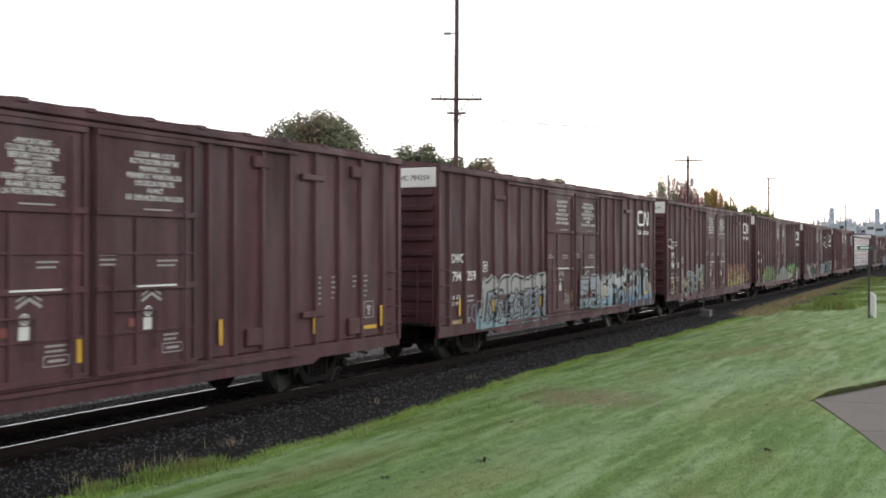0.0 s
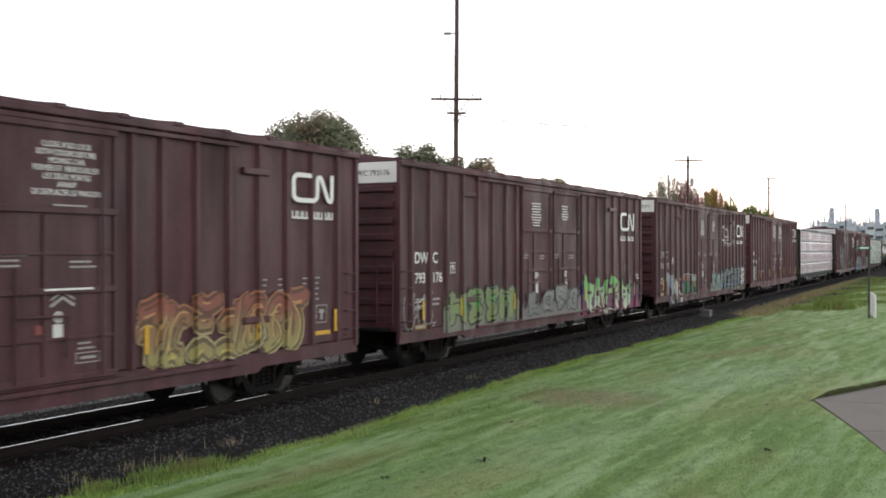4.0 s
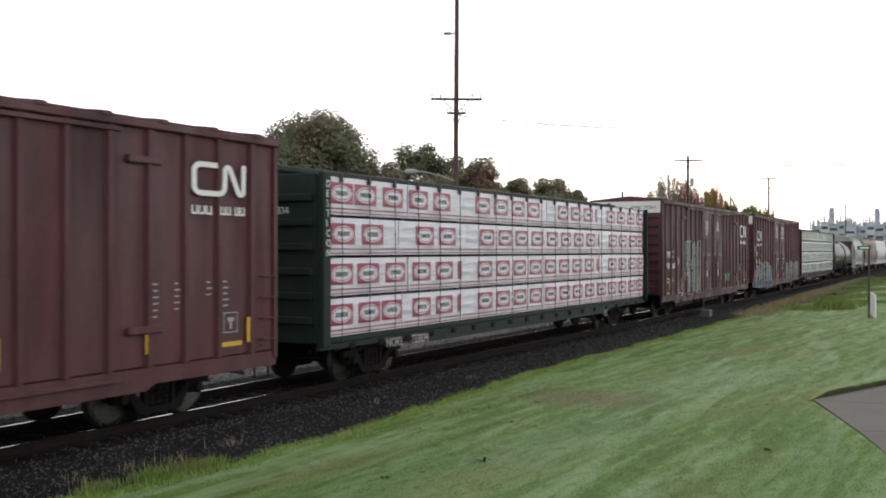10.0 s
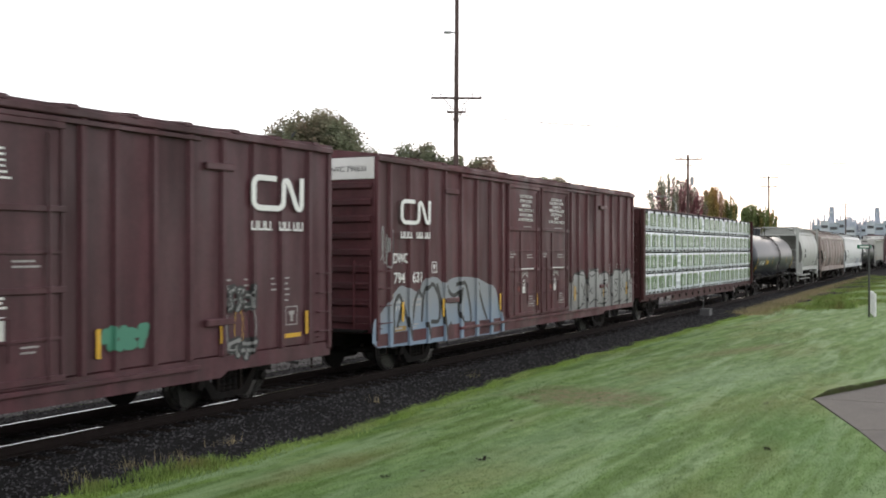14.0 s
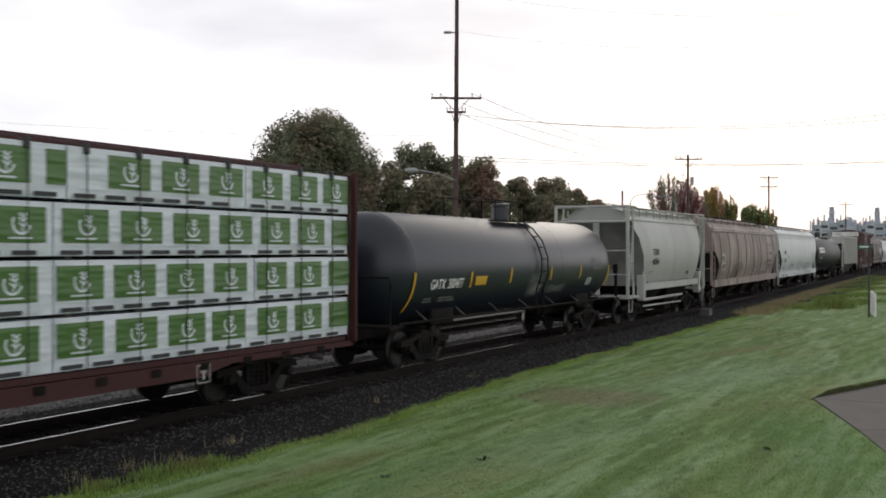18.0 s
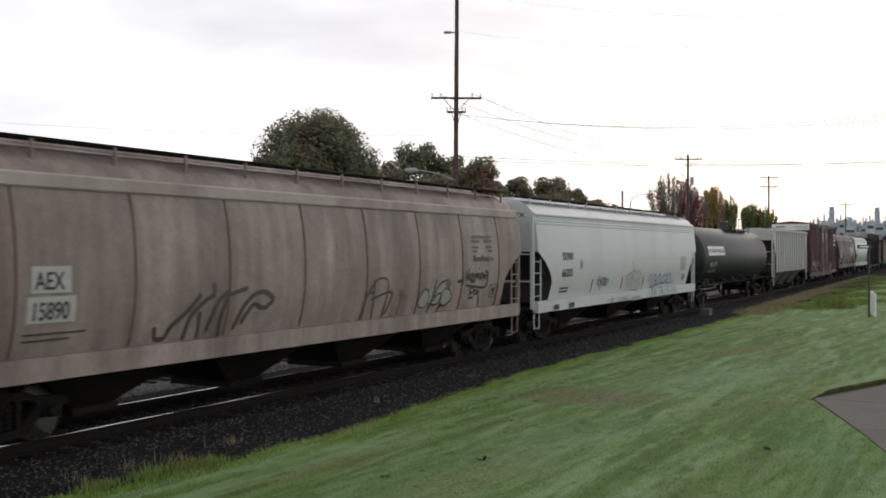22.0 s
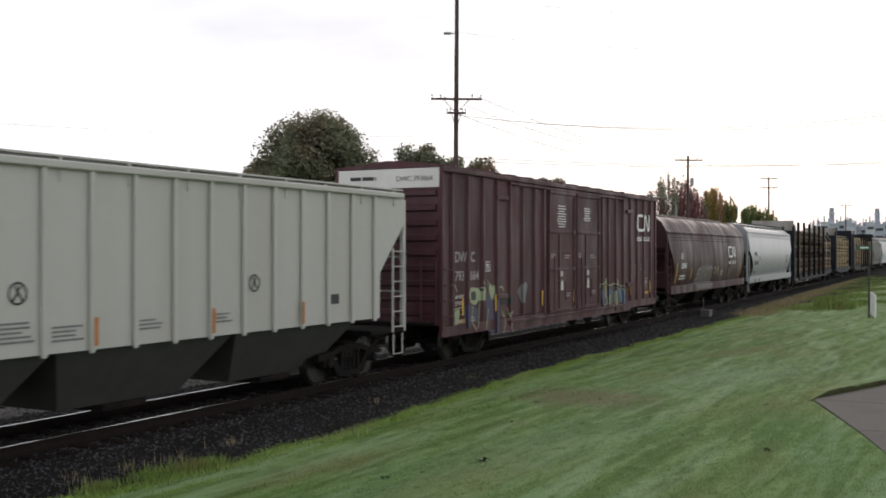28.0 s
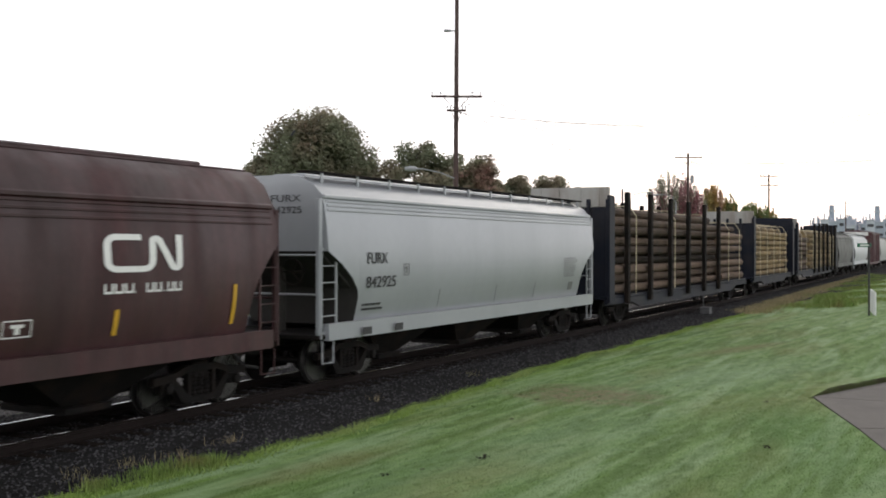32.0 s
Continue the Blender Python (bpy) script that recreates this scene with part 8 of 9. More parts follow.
area(GREENW, 2, [(14.55, 1.35), (14.85, 1.85), (14.9, 2), (15.25, 1.95), (15.25, 1.7), (15.6, 1.6), (15.85, 1.8), (15.95, 1.6), (15.7, 1.35), (15.2, 1.3), (15.2, 1.2), (15.5, 1.25), (15.7, 1), (15.85, 0.75), (15.6, 0.75), (15.2, 1.05), (15.1, 0.9), (15.25, 0.65), (15, 0.75), (14.55, 0.75), (14.65, 1.1)], PLUM, 0.06)
area(GREENW, 2, [(15.95, 1.65), (16.05, 1.85), (16.15, 1.95), (16.25, 1.75), (16.35, 1.55), (16.7, 1.5), (16.85, 1.85), (16.9, 1.9), (16.9, 1.6), (16.75, 1.3), (17.1, 1.25), (17, 1), (16.7, 0.7), (16.4, 0.7), (16.25, 0.95), (16.35, 1.1), (16.65, 1.15), (16.3, 1.2), (16.2, 1.05), (16, 1.1), (15.9, 1.35)], PLUM, 0.06)
area(PLUM, 3, [(12.45, 1.5), (12.95, 1.45), (12.8, 1.35), (12.5, 1.4)])
area(PLUM, 3, [(12.8, 1.15), (13, 1.15), (13, 1.05), (12.85, 1.1)])
area(PLUM, 3, [(13.35, 1.45), (13.45, 1.55), (13.5, 1.3), (13.35, 1.3)])
area(PLUM, 3, [(13.8, 1.5), (14.05, 1.55), (14, 1.4), (13.9, 1.35)])
area(PLUM, 3, [(15.25, 1.25), (15.6, 1.3), (15.6, 1.15), (15.35, 1.1)])
area(PLUM, 3, [(16.2, 1.4), (16.5, 1.45), (16.6, 1.3), (16.25, 1.25)])
area(PLUM, 3, [(13.45, 1.05), (13.75, 1.1), (13.8, 0.95), (13.55, 0.95)])
line(PLUM, 4, 0.055, [[(11.98, 2.12), (12.12, 1.56), (12.32, 1.08), (12.54, 0.72)], [(13.28, 1.8), (13.08, 1.1), (13.16, 0.68)], [(13.6, 1.8), (13.78, 1.04), (13.94, 0.72)], [(14.44, 1.88), (14.32, 1.38), (14.04, 1.14)], [(13.98, 1.02), (14.12, 0.74)], [(14.84, 1.84), (14.54, 1.36), (14.56, 0.76)], [(15.84, 1.8), (15.68, 1.36), (15.84, 0.74)], [(14.26, 1), (14.3, 0.8)]])
graffiti(c, 2.4 - B, 6.4 - B, 0.9, 1.9, 4, OLIVE, BLACKRIM, paint((0.10, 0.30, 0.08), (0.12, 0.34, 0.10)), POSTS, seed=122, cloud=fade_of((0.2, 0.2, 0.17), (0.10, 0.2, 0.07), 1.7))
graffiti(c, 7.1 - B, 11.4 - B, 0.95, 1.75, 4, GREYDK, BLACKRIM, SILVER, (), y=-1.61, seed=123, cloud=fade_of((0.17, 0.16, 0.15), (0.15, 0.14, 0.13), 1.5))
scrawl(c, 0.3 - B, 1.5 - B, 1.0, 1.9, SILVER, 124, 0.04, posts=POSTS)
scrawl(c, 17.75 - B, 18.3 - B, 1.75, 2.0, LETTER, 125, 0.025, posts=POSTS, loops=5)

c = tagged(shells[4], "maroon boxcar with grey, green and teal graffiti and white tags")
box_marks(c, "793273", "wide", seed=14, faded=True)
area, line = painter(c, B, POSTS)
area(GREYF, 1, [(1.7, 1.9), (1.85, 1.95), (2.15, 1.85), (2.45, 1.75), (2.4, 1.5), (2.25, 1.4), (2.55, 1.25), (2.6, 1.1), (2.5, 0.7), (2.05, 0.7), (1.95, 0.8), (1.85, 1.25), (1.85, 1.55), (1.7, 1.6)])
area(GREYF, 1, [(2.65, 1.8), (2.75, 1.85), (2.9, 1.8), (2.9, 1.15), (3, 0.85), (2.95, 0.55), (2.6, 0.6), (2.6, 1.05), (2.6, 1.4)])
area(PLUM, 2, [(2.05, 1.15), (2.05, 1.35), (2.15, 1.4), (2.3, 1.2), (2.25, 0.85), (2.1, 0.8)])
area(WHITEP, 2, [(2.9, 1.35), (3.15, 1.65), (3.3, 1.65), (3.25, 1.35), (3.55, 1), (3.75, 0.8), (3.65, 0.6), (3.4, 0.6), (3.2, 0.9), (3, 1.15)])
area(WHITEP, 2, [(3.75, 0.65), (3.75, 1.05), (3.85, 1.15), (4.3, 0.75), (4.25, 0.6), (3.85, 0.6)])
area(RUSTP, 1, [(4.5, 1.75), (5.55, 1.75), (5.5, 1.5), (4.5, 1.5)])
area(GREENP, 1, [(4.5, 1.5), (5.5, 1.5), (5.5, 0.9), (4.55, 0.9)])
area(GREENP, 1, [(5.8, 1.4), (6.75, 1.45), (6.7, 0.95), (5.75, 0.95)])
area(PALE_TEAL, 1, [(5.9, 1.7), (6.75, 1.7), (6.75, 1.45), (5.8, 1.45)])
line(PALEG, 2, 0.04, [[(4.44, 1.56), (4.56, 1.78), (5, 1.8), (5.68, 1.8), (5.92, 1.7), (6.42, 1.76), (6.88, 1.68), (6.8, 1.28)], [(4.48, 0.98), (5, 0.84), (5.76, 0.86), (6.94, 0.92)], [(4.48, 1.36), (4.48, 0.98)], [(5.66, 1.76), (5.56, 0.88)], [(6.08, 1.5), (6.28, 1.68), (6.6, 1.48)], [(3.68, 1.32), (3.86, 1.4), (3.9, 1.12)], [(4.12, 1.36), (4.26, 1), (4.32, 1.32)]])
scrawl(c, 0.55 - B, 1.35 - B, 0.86, 1.05, SILVER, 146, 0.03, posts=POSTS, loops=7)
graffiti(c, 11.9 - B, 17.0 - B, 0.88, 2.0, 5, TURQ, BLACKRIM, paint((0.3, 0.4, 0.3), (0.35, 0.45, 0.35)), POSTS, seed=134, cloud=fade_of((0.22, 0.24, 0.17), (0.25, 0.24, 0.20), 1.85), fat=0.42)
graffiti(c, 12.0 - B, 16.9 - B, 0.9, 1.8, 7, PALEB, BLACKRIM, None, POSTS, y=NEAR - 0.045, seed=144, fat=0.2, slant=0.3)
graffiti(c, 16.95 - B, 17.9 - B, 0.95, 2.0, 1, WHITEP, BLACKRIM, None, POSTS, seed=138, fat=0.3)
graffiti(c, 9.7 - B, 11.5 - B, 0.95, 1.8, 2, TURQ, BLACKRIM, None, (), y=-1.61, seed=137, cloud=fade_of((0.2, 0.21, 0.16), (0.2, 0.2, 0.18), 1.5))
scrawl(c, 12.6 - B, 14.3 - B, 3.1, 4.2, LETTER, 135, 0.022, posts=POSTS, loops=7)
scrawl(c, 14.3 - B, 12.9 - B, 3.0, 3.7, LETTER, 235, 0.022, y=NEAR - 0.012, posts=POSTS, loops=3)
for k, z in enumerate((4.05, 3.62, 3.1)):
    scrawl(c, 14.95 - B, 15.75 - B, z, z + 0.4, SILVER, 136 + k, 0.022, posts=POSTS, loops=9)

c = shells[5]
box_marks(c, "794123", seed=15)
graffiti(c, 0.5 - B, 1.6 - B, 1.1, 1.95, 1, PALEB, SILVER, None, POSTS, seed=141, fat=0.2)
scrawl(c, 1.1 - B, 1.9 - B, 1.0, 1.6, LETTER, 142, 0.04, posts=POSTS)

c = tagged(shells[7], "maroon boxcar with one big silver graffiti piece beside the doors")
box_marks(c, "793860", "wide", seed=17)
area, line = painter(c, B, POSTS)
area(CHROME, 1, [(3.85, 3.25), (4.9, 3.3), (5.05, 3.1), (5.15, 3.25), (5.3, 3.1), (5.65, 3.25), (5.8, 3.15), (5.9, 2.85), (6.05, 3.15), (6.45, 3.3), (6.75, 3.25), (7, 3.05), (6.95, 2.2), (6.6, 2.05), (6.7, 1.55), (6.9, 1.3), (6.7, 0.95), (6.3, 0.8), (6.05, 0.75), (5.9, 0.8), (5.8, 1), (5.65, 0.8), (5.4, 0.8), (5.25, 1.05), (5.15, 0.8), (5, 0.75), (4.9, 1), (4.75, 0.7), (4.5, 0.75), (4.3, 1.15), (4.1, 1.5), (4.15, 1.65), (3.85, 1.7), (3.75, 1.9), (3.95, 2.15), (4.15, 2.4), (4.05, 2.5), (3.85, 2.5)], PALEG, 0.03)
area(UMBER, 2, [(3.75, 1.65), (4.1, 1.7), (4.5, 1.7), (4.5, 1.4), (4.1, 1.45)])
area(UMBER, 2, [(6.4, 2.95), (6.5, 3.1), (6.5, 2.45), (6.4, 2.35)])
line(UMBER, 3, 0.06, [[(4.48, 3.24), (4.5, 2.28), (4.7, 2.22), (4.9, 2.36), (4.96, 3.08), (4.92, 3.24)], [(4.54, 2.16), (4.82, 2.1), (5.02, 1.8), (5, 1.34), (4.88, 0.84)], [(5.5, 3.22), (5.52, 2.76), (5.42, 2.04), (5.44, 0.8)], [(5.8, 3.16), (5.96, 2.76), (5.96, 1.6)], [(6.52, 3.28), (6.44, 2.44), (6.48, 2), (6.44, 1.56)], [(4.08, 1.46), (4.48, 1.38), (4.5, 0.84)], [(4.16, 2.08), (4.44, 2.2)], [(5.32, 2.24), (5.3, 1.22)], [(6.08, 2.88), (6.12, 1.16)]])
line(LETTER, 3, 0.03, [[(2.45, 1.45), (2.4, 1.1), (2.55, 0.98), (2.6, 1.3), (2.45, 1.45)], [(2.75, 1.5), (2.72, 1.02), (2.95, 1.0)], [(2.95, 1.42), (3.1, 1.2), (2.9, 1.12), (3.15, 1.0)], [(3.2, 1.35), (3.2, 0.9), (3.0, 0.82)], [(2.5, 0.85), (2.85, 0.82)]])
for k, (rx, rz, mt_, w_) in enumerate(((0.42, 0.42, SILVER, 0.07), (0.3, 0.3, BLACKRIM, 0.06), (0.12, 0.28, YELLOW, 0.1))):
    bm = BM()
    ribbon(bm, arc(15.6 - B, 0, 1, 0, 360, 20), w_, -1.508 - 0.002 * k)
    for v in bm.verts:
        v.co.x, v.co.z = 15.6 - B + (v.co.x - 15.6 + B) * rx, 1.45 + v.co.z * rz * 1.25
    laid(bm, POSTS, 0, 0.07, 15.0 - B, 16.3 - B)
    part("graffiti_ring", bm, mt_, c, "ring of a sprayed eye")
graffiti(c, 15.2 - B, 16.0 - B, 0.85, 1.25, 2, SILVER, BLACKRIM, None, POSTS, seed=153, fat=0.2)
graffiti(c, 15.2 - B, 16.0 - B, 1.75, 2.2, 3, SILVER, BLACKRIM, None, POSTS, seed=154, fat=0.15)
GREEN_TAG = paint((0.06, 0.22, 0.15), (0.07, 0.24, 0.16))
graffiti(c, 12.3 - B, 13.3 - B, 1.3, 1.65, 4, GREEN_TAG, GREEN_TAG, None, POSTS, seed=155, fat=0.13, slant=0.2)

c = tagged(shells[8], "red-brown boxcar with pale blue and grey graffiti along its lower side")
box_marks(c, "794631", seed=18, front_worm=True)
area, line = painter(c, B, POSTS)
area(PALEB, 1, [(-0.2, 0.7), (-0.15, 1.3), (0.15, 1.4), (0.65, 1.8), (1.05, 2.05), (1.4, 1.95), (1.9, 1.75), (2.1, 2.15), (2.75, 2.2), (3.2, 2), (3.65, 2.15), (4.55, 2.15), (5.35, 2.05), (5.9, 1.65), (6.25, 1.85), (6.35, 1.05), (6.7, 0.9), (6.65, 0.55), (4.7, 0.6), (2.75, 0.6), (0.95, 0.65)])
line(BLACKRIM, 2, 0.10, [[(0.76, 0.78), (0.72, 1.56), (1, 1.88), (1.38, 1.18), (1.52, 0.76)], [(1.52, 0.76), (1.68, 1.6), (1.9, 1.9), (2.04, 1.74)], [(2.04, 1.14), (2.12, 1.88), (2.6, 2.06), (2.96, 1.68), (2.96, 1.08), (2.44, 1.12)], [(2.26, 1.12), (2.44, 0.68)], [(2.8, 2.02), (3.08, 1.52), (3.32, 0.52)], [(3.26, 1.96), (3.64, 1.66), (4.1, 1.8)], [(3.84, 1.96), (4.38, 2.04), (4.62, 1.44), (4.72, 0.94), (4.24, 0.98), (3.92, 1.28), (4.1, 1.88)], [(5.06, 2), (5.36, 1.4), (5.64, 1)], [(3.52, 1.04), (3.84, 0.66)]])
line(BLACKRIM, 2, 0.10, [[(1.12, 1.64), (0.88, 1.04)]])
graffiti(c, 12.0 - B, 18.2 - B, 0.95, 2.15, 5, SILVER, BLACKRIM, None, POSTS, seed=162, cloud=fade_of((0.22, 0.22, 0.22), (0.2, 0.18, 0.17), 2.0))
scrawl(c, 0.1 - B, 0.6 - B, 2.4, 3.4, SILVER, 163, 0.035, posts=POSTS, loops=3)

c = tagged(shells[16], "maroon boxcar with green, white and violet graffiti and white end panel")
box_marks(c, "793664", "wide", seed=19, faded=True)
area, line = painter(c, B, POSTS)
area(VIOLETP, 1, [(1.25, 1.45), (1.65, 1.45), (2.1, 1.3), (2.1, 0.8), (1.25, 0.85)])
area(VIOLETP, 1, [(2.5, 1.7), (3.3, 1.65), (3.45, 1.1), (3.25, 0.55), (2.6, 0.7)])
area(LIMEP, 2, [(1.4, 1.8), (1.65, 1.9), (2.1, 1.85), (2.4, 1.9), (2.4, 1.5), (2.1, 1.55), (1.9, 1.4), (1.45, 1.55)])
area(LIMEP, 2, [(2.7, 1.8), (2.8, 2), (2.95, 1.85), (3.05, 1.95), (3.15, 1.75), (2.95, 1.45)])
area(LIMEP, 2, [(0.55, 1.1), (0.75, 1.35), (1.05, 1.35), (0.75, 0.7)])
area(BLACKRIM, 3, [(1.55, 1.75), (1.9, 1.8), (1.95, 1.55), (1.6, 1.55)])
area(BLACKRIM, 3, [(2.05, 1.85), (2.3, 1.85), (2.25, 1.75)])
area(BLACKRIM, 3, [(3.5, 1.6), (4.3, 1.6), (4.35, 1.35), (3.55, 1.35)])
line(LIMEP, 4, 0.035, [[(0.56, 1.96), (0.7, 2), (0.84, 1.8)], [(0.56, 1.36), (1.12, 1.4)], [(1.74, 1.4), (1.68, 0.98), (1.98, 0.76)], [(2.16, 1.56), (2.06, 0.8)], [(3.32, 1.8), (3.56, 1.88), (3.68, 1.74)], [(2.68, 1.28), (2.56, 0.74)], [(3.56, 1.2), (3.82, 0.88), (3.68, 0.58)], [(3.92, 1.28), (4.16, 0.74), (4.34, 0.56)], [(4, 1.08), (4.34, 1.14)], [(2.68, 2.06), (2.66, 1.92)], [(2.28, 2.04), (2.36, 1.94)]])
area(GREYDK, 1, [(4.6, 1.7), (5.05, 1.95), (5.4, 1.9), (5.25, 1.5), (4.95, 1.3), (4.75, 1.55)])
area(DUSK, 1, [(11.55, 1.75), (11.7, 1.6), (11.75, 1), (12.1, 0.85), (14.15, 0.6), (14.45, 1.1), (14.75, 1.45), (12.8, 1.6)])
area(BLUEP, 2, [(11.85, 1.5), (12.15, 1.6), (12.2, 1), (11.9, 1)])
area(BLUEP, 2, [(12.4, 1.45), (12.7, 1.55), (12.75, 0.95), (12.4, 0.95)])
area(BLUEP, 2, [(12.95, 1.4), (13.15, 1.5), (13.1, 1), (12.95, 0.95)])
area(BLUEP, 2, [(13.7, 1.45), (14.45, 1.45), (14.35, 0.7), (14.05, 0.65), (13.85, 1.15)])
area(LIMEP, 3, [(12.5, 1.2), (12.7, 1.35), (12.7, 0.95), (12.45, 0.95)])
area(LIMEP, 3, [(13.3, 1.35), (13.45, 1.45), (13.5, 0.8), (13.3, 0.85)])
area(LIMEP, 3, [(12.25, 1.7), (12.4, 1.9), (12.55, 1.7)])
area(LIMEP, 3, [(13.45, 1.65), (13.7, 1.85), (13.85, 1.55)])
area(LIMEP, 3, [(11.65, 1.65), (11.8, 1.7), (11.85, 1.55)])
area(LIMEP, 3, [(12.95, 1.65), (13.15, 1.7), (13.15, 1.55)])
line(LIMEP, 4, 0.03, [[(11.56, 1.78), (11.74, 1.66), (12.38, 1.72), (12.72, 1.56), (13.12, 1.68), (13.72, 1.6), (14.5, 1.52)], [(11.96, 0.96), (12.52, 0.96)], [(11.48, 0.82), (11.72, 1.04)], [(14.44, 1.3), (14.52, 0.98), (14.44, 0.72)], [(13.84, 1.5), (14.16, 1.12), (14.24, 0.7)], [(14.16, 1.52), (14.4, 1.2)]])
tagged(shells[24], "dark boxcar far back in the train")

couple(centre_beam(125.0, 147.36, GREEN_FRAME, "red", ("NOKL", "733834"), "dark green lumber car loaded with red-printed white bundles", [3.4, 6.4, 12.0, 16.8], 1.17), 125.0, 147.36)
couple(centre_beam(189.65, 212.0, RED_FRAME, "green", ("AOK", "39507"), "rusty red lumber car loaded with green-printed white bundles", [5.4, 10.2, 14.4, 18.8], 1.17), 189.65, 212.0)

couple(tank_car(213.9, 229.7, 1.42, 2.35, "black tank car with yellow reflectors and a railed top platform",
                {"dome": 0.9, "manway": 0.25, "platform": (-1.1, 1.8), "rails": (-2.25, 2.08), "rail": 0.55, "rail_y": 0.3, "text": [("GATX", 1.74, 1.87, 0.25, 0.82), ("300477", 2.66, 1.87, 0.25, 0.82)], "bars": [(1.6, 1.66, 0.6, 2, 0.045), (2.4, 1.66, 1.0, 2, 0.045), (13.3, 2.55, 0.9, 5, 0.05)],
                 "yellow": [(0.85, 1.35, 0.95), (3.9, 1.85, 0.42), (6.45, 1.9, 0.42), (9.5, 1.9, 0.42), (12.1, 1.9, 0.42), (14.95, 1.6, 0.7)], "plates": [(4.2, 4.9, 1.9, 2.14, YELLOW), (12.9, 13.4, 1.65, 1.9, IRON)],
                 "tags": [(8.0, 8.9, 1.45, 2.1, 5), (8.3, 9.0, 1.5, 1.9, 7), (9.6, 11.0, 1.5, 1.75, 6)]}), 213.9, 229.7)
couple(tank_car(285.3, 304.2, 1.53, 2.46, "long black tank car with a white block emblem",
                {"paint": TANK_DARK, "dome": 3.2, "manway": 0.25, "dish": 0.7, "ladder": False, "ink": DIM_LETTER, "platform": (-0.3, 6.2), "rails": (0.2, 6.1), "rail": 0.6, "text": [("PROX", 2.05, 1.99, 0.24, 0.8), ("34374", 2.95, 1.99, 0.24, 0.8)], "bars": [(1.95, 1.85, 0.8, 2, 0.05), (2.9, 1.85, 0.9, 2, 0.05)]}), 285.3, 304.2)
# big emblem on the long tank: six plain white blocks
_t = TRAIN[-1][0]
for i in range(6):
    bm = BM()
    x0 = 1.6 + i * 0.63 - 9.45
    zc, R = 2.46, 1.53
    for pts in ([(0.06, 2.55), (0.06, 3.0)], [(0.125, 2.935), (0.415, 2.935)], [(0.475, 2.55), (0.475, 3.0)], [(0.125, 2.615), (0.415, 2.615)]):
        ribbon(bm, [(x0 + pts[0][0] + (pts[1][0] - pts[0][0]) * q / 4, pts[0][1] + (pts[1][1] - pts[0][1]) * q / 4) for q in range(5)], 0.13, 0)
    for v in bm.verts:
        v.co.y = -math.sqrt((R + 0.02) ** 2 - (v.co.z - zc) ** 2)
    part("emblem_block", bm, LETTER, _t, "white block of a painted emblem")

# puts shade into the pale grey hopper's slopes; also one far car's own paint
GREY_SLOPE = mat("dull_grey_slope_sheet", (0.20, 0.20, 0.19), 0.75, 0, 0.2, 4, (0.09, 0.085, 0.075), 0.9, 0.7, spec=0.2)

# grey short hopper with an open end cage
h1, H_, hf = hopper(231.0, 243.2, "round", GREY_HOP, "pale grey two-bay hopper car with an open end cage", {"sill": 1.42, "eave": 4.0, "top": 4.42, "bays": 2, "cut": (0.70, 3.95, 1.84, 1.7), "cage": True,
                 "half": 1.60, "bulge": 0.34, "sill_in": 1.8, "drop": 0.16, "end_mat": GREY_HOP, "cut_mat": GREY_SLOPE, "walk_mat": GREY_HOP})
couple(h1, 231.0, 243.2)
for tx, x, z, sz in (("TCMX", 2.86, 2.62, 0.26), ("440566", 2.80, 2.24, 0.26)):
    lay_on(lettering(h1, tx, x - H_, z, sz, INK, wide=0.95), hf)
lay_on(bars(h1, 2.5 - H_, 1.98, 0.8, 2, 0.025, 0.06, GREY_INK, seed=4), hf)
lay_on(plate(h1, "data_panel", 8.6 - H_, 8.95 - H_, 1.75, 1.9, INK), hf)
bm = BM()
tube(bm, (-3.2, -1.25, 0.85), (2.6, -1.25, 0.85), 0.06)
tube(bm, (-3.4, -1.25, 0.6), (2.4, -1.25, 0.55), 0.035)
part("discharge_pipe", bm, GREY_HOP, h1)
for x in (-H_ + 1.75, H_ - 1.5):
    bm = BM()
    box(bm, x - 0.12, x + 0.12, -1.6, -1.3, 0.85, 1.85, 0.03)
    part("side_bracket", bm, GREY_HOP, h1)

# tan hopper
PALE_PANEL = mat("grimy_pale_panel", (0.42, 0.41, 0.385), 0.6, 0, 0.12, 6)
mat_faded_ink = paint((0.06, 0.045, 0.04), (0.08, 0.06, 0.055))
h2, H_, hf = hopper(244.75, 263.95, "round", TAN_HOP, "rust-streaked tan hopper car with dark tags", {"sill": 1.22, "eave": 3.75, "top": 4.42, "bays": 4, "cut": (0.15, 2.75, 1.3, 1.9), "sill_in": 0.3, "half": 1.58,
                 "seams": [1.59, 3.86, 6.15, 8.43, 10.72, 13.06, 15.3, 17.5], "chord": 0.03, "chord_up": 0.2, "chord_mat": TAN_TRIM, "seam_mat": mat("rust_seam", (0.13, 0.07, 0.05), 0.8), "walk_mat": RUNGEAR, "roof_in": 0.4})
couple(h2, 244.75, 263.95)
for tx, x, z in (("AEX", 1.9, 2.28), ("15890", 1.84, 1.85)):
    lay_on(plate(h2, "letter_panel", x - 0.06 - H_, x + (0.66 if tx == "AEX" else 0.82) - H_, z - 0.05, z + 0.33, PALE_PANEL, t=0.001), hf)
    lay_on(lettering(h2, tx, x - H_, z, 0.26, INK, y=NEAR - 0.018, wide=0.78), hf)
lay_on(bars(h2, 1.75 - H_, 1.66, 1.2, 2, 0.03, 0.06, mat_faded_ink, seed=6), hf)
FADED_BAR = paint((0.055, 0.04, 0.036), (0.075, 0.056, 0.05))
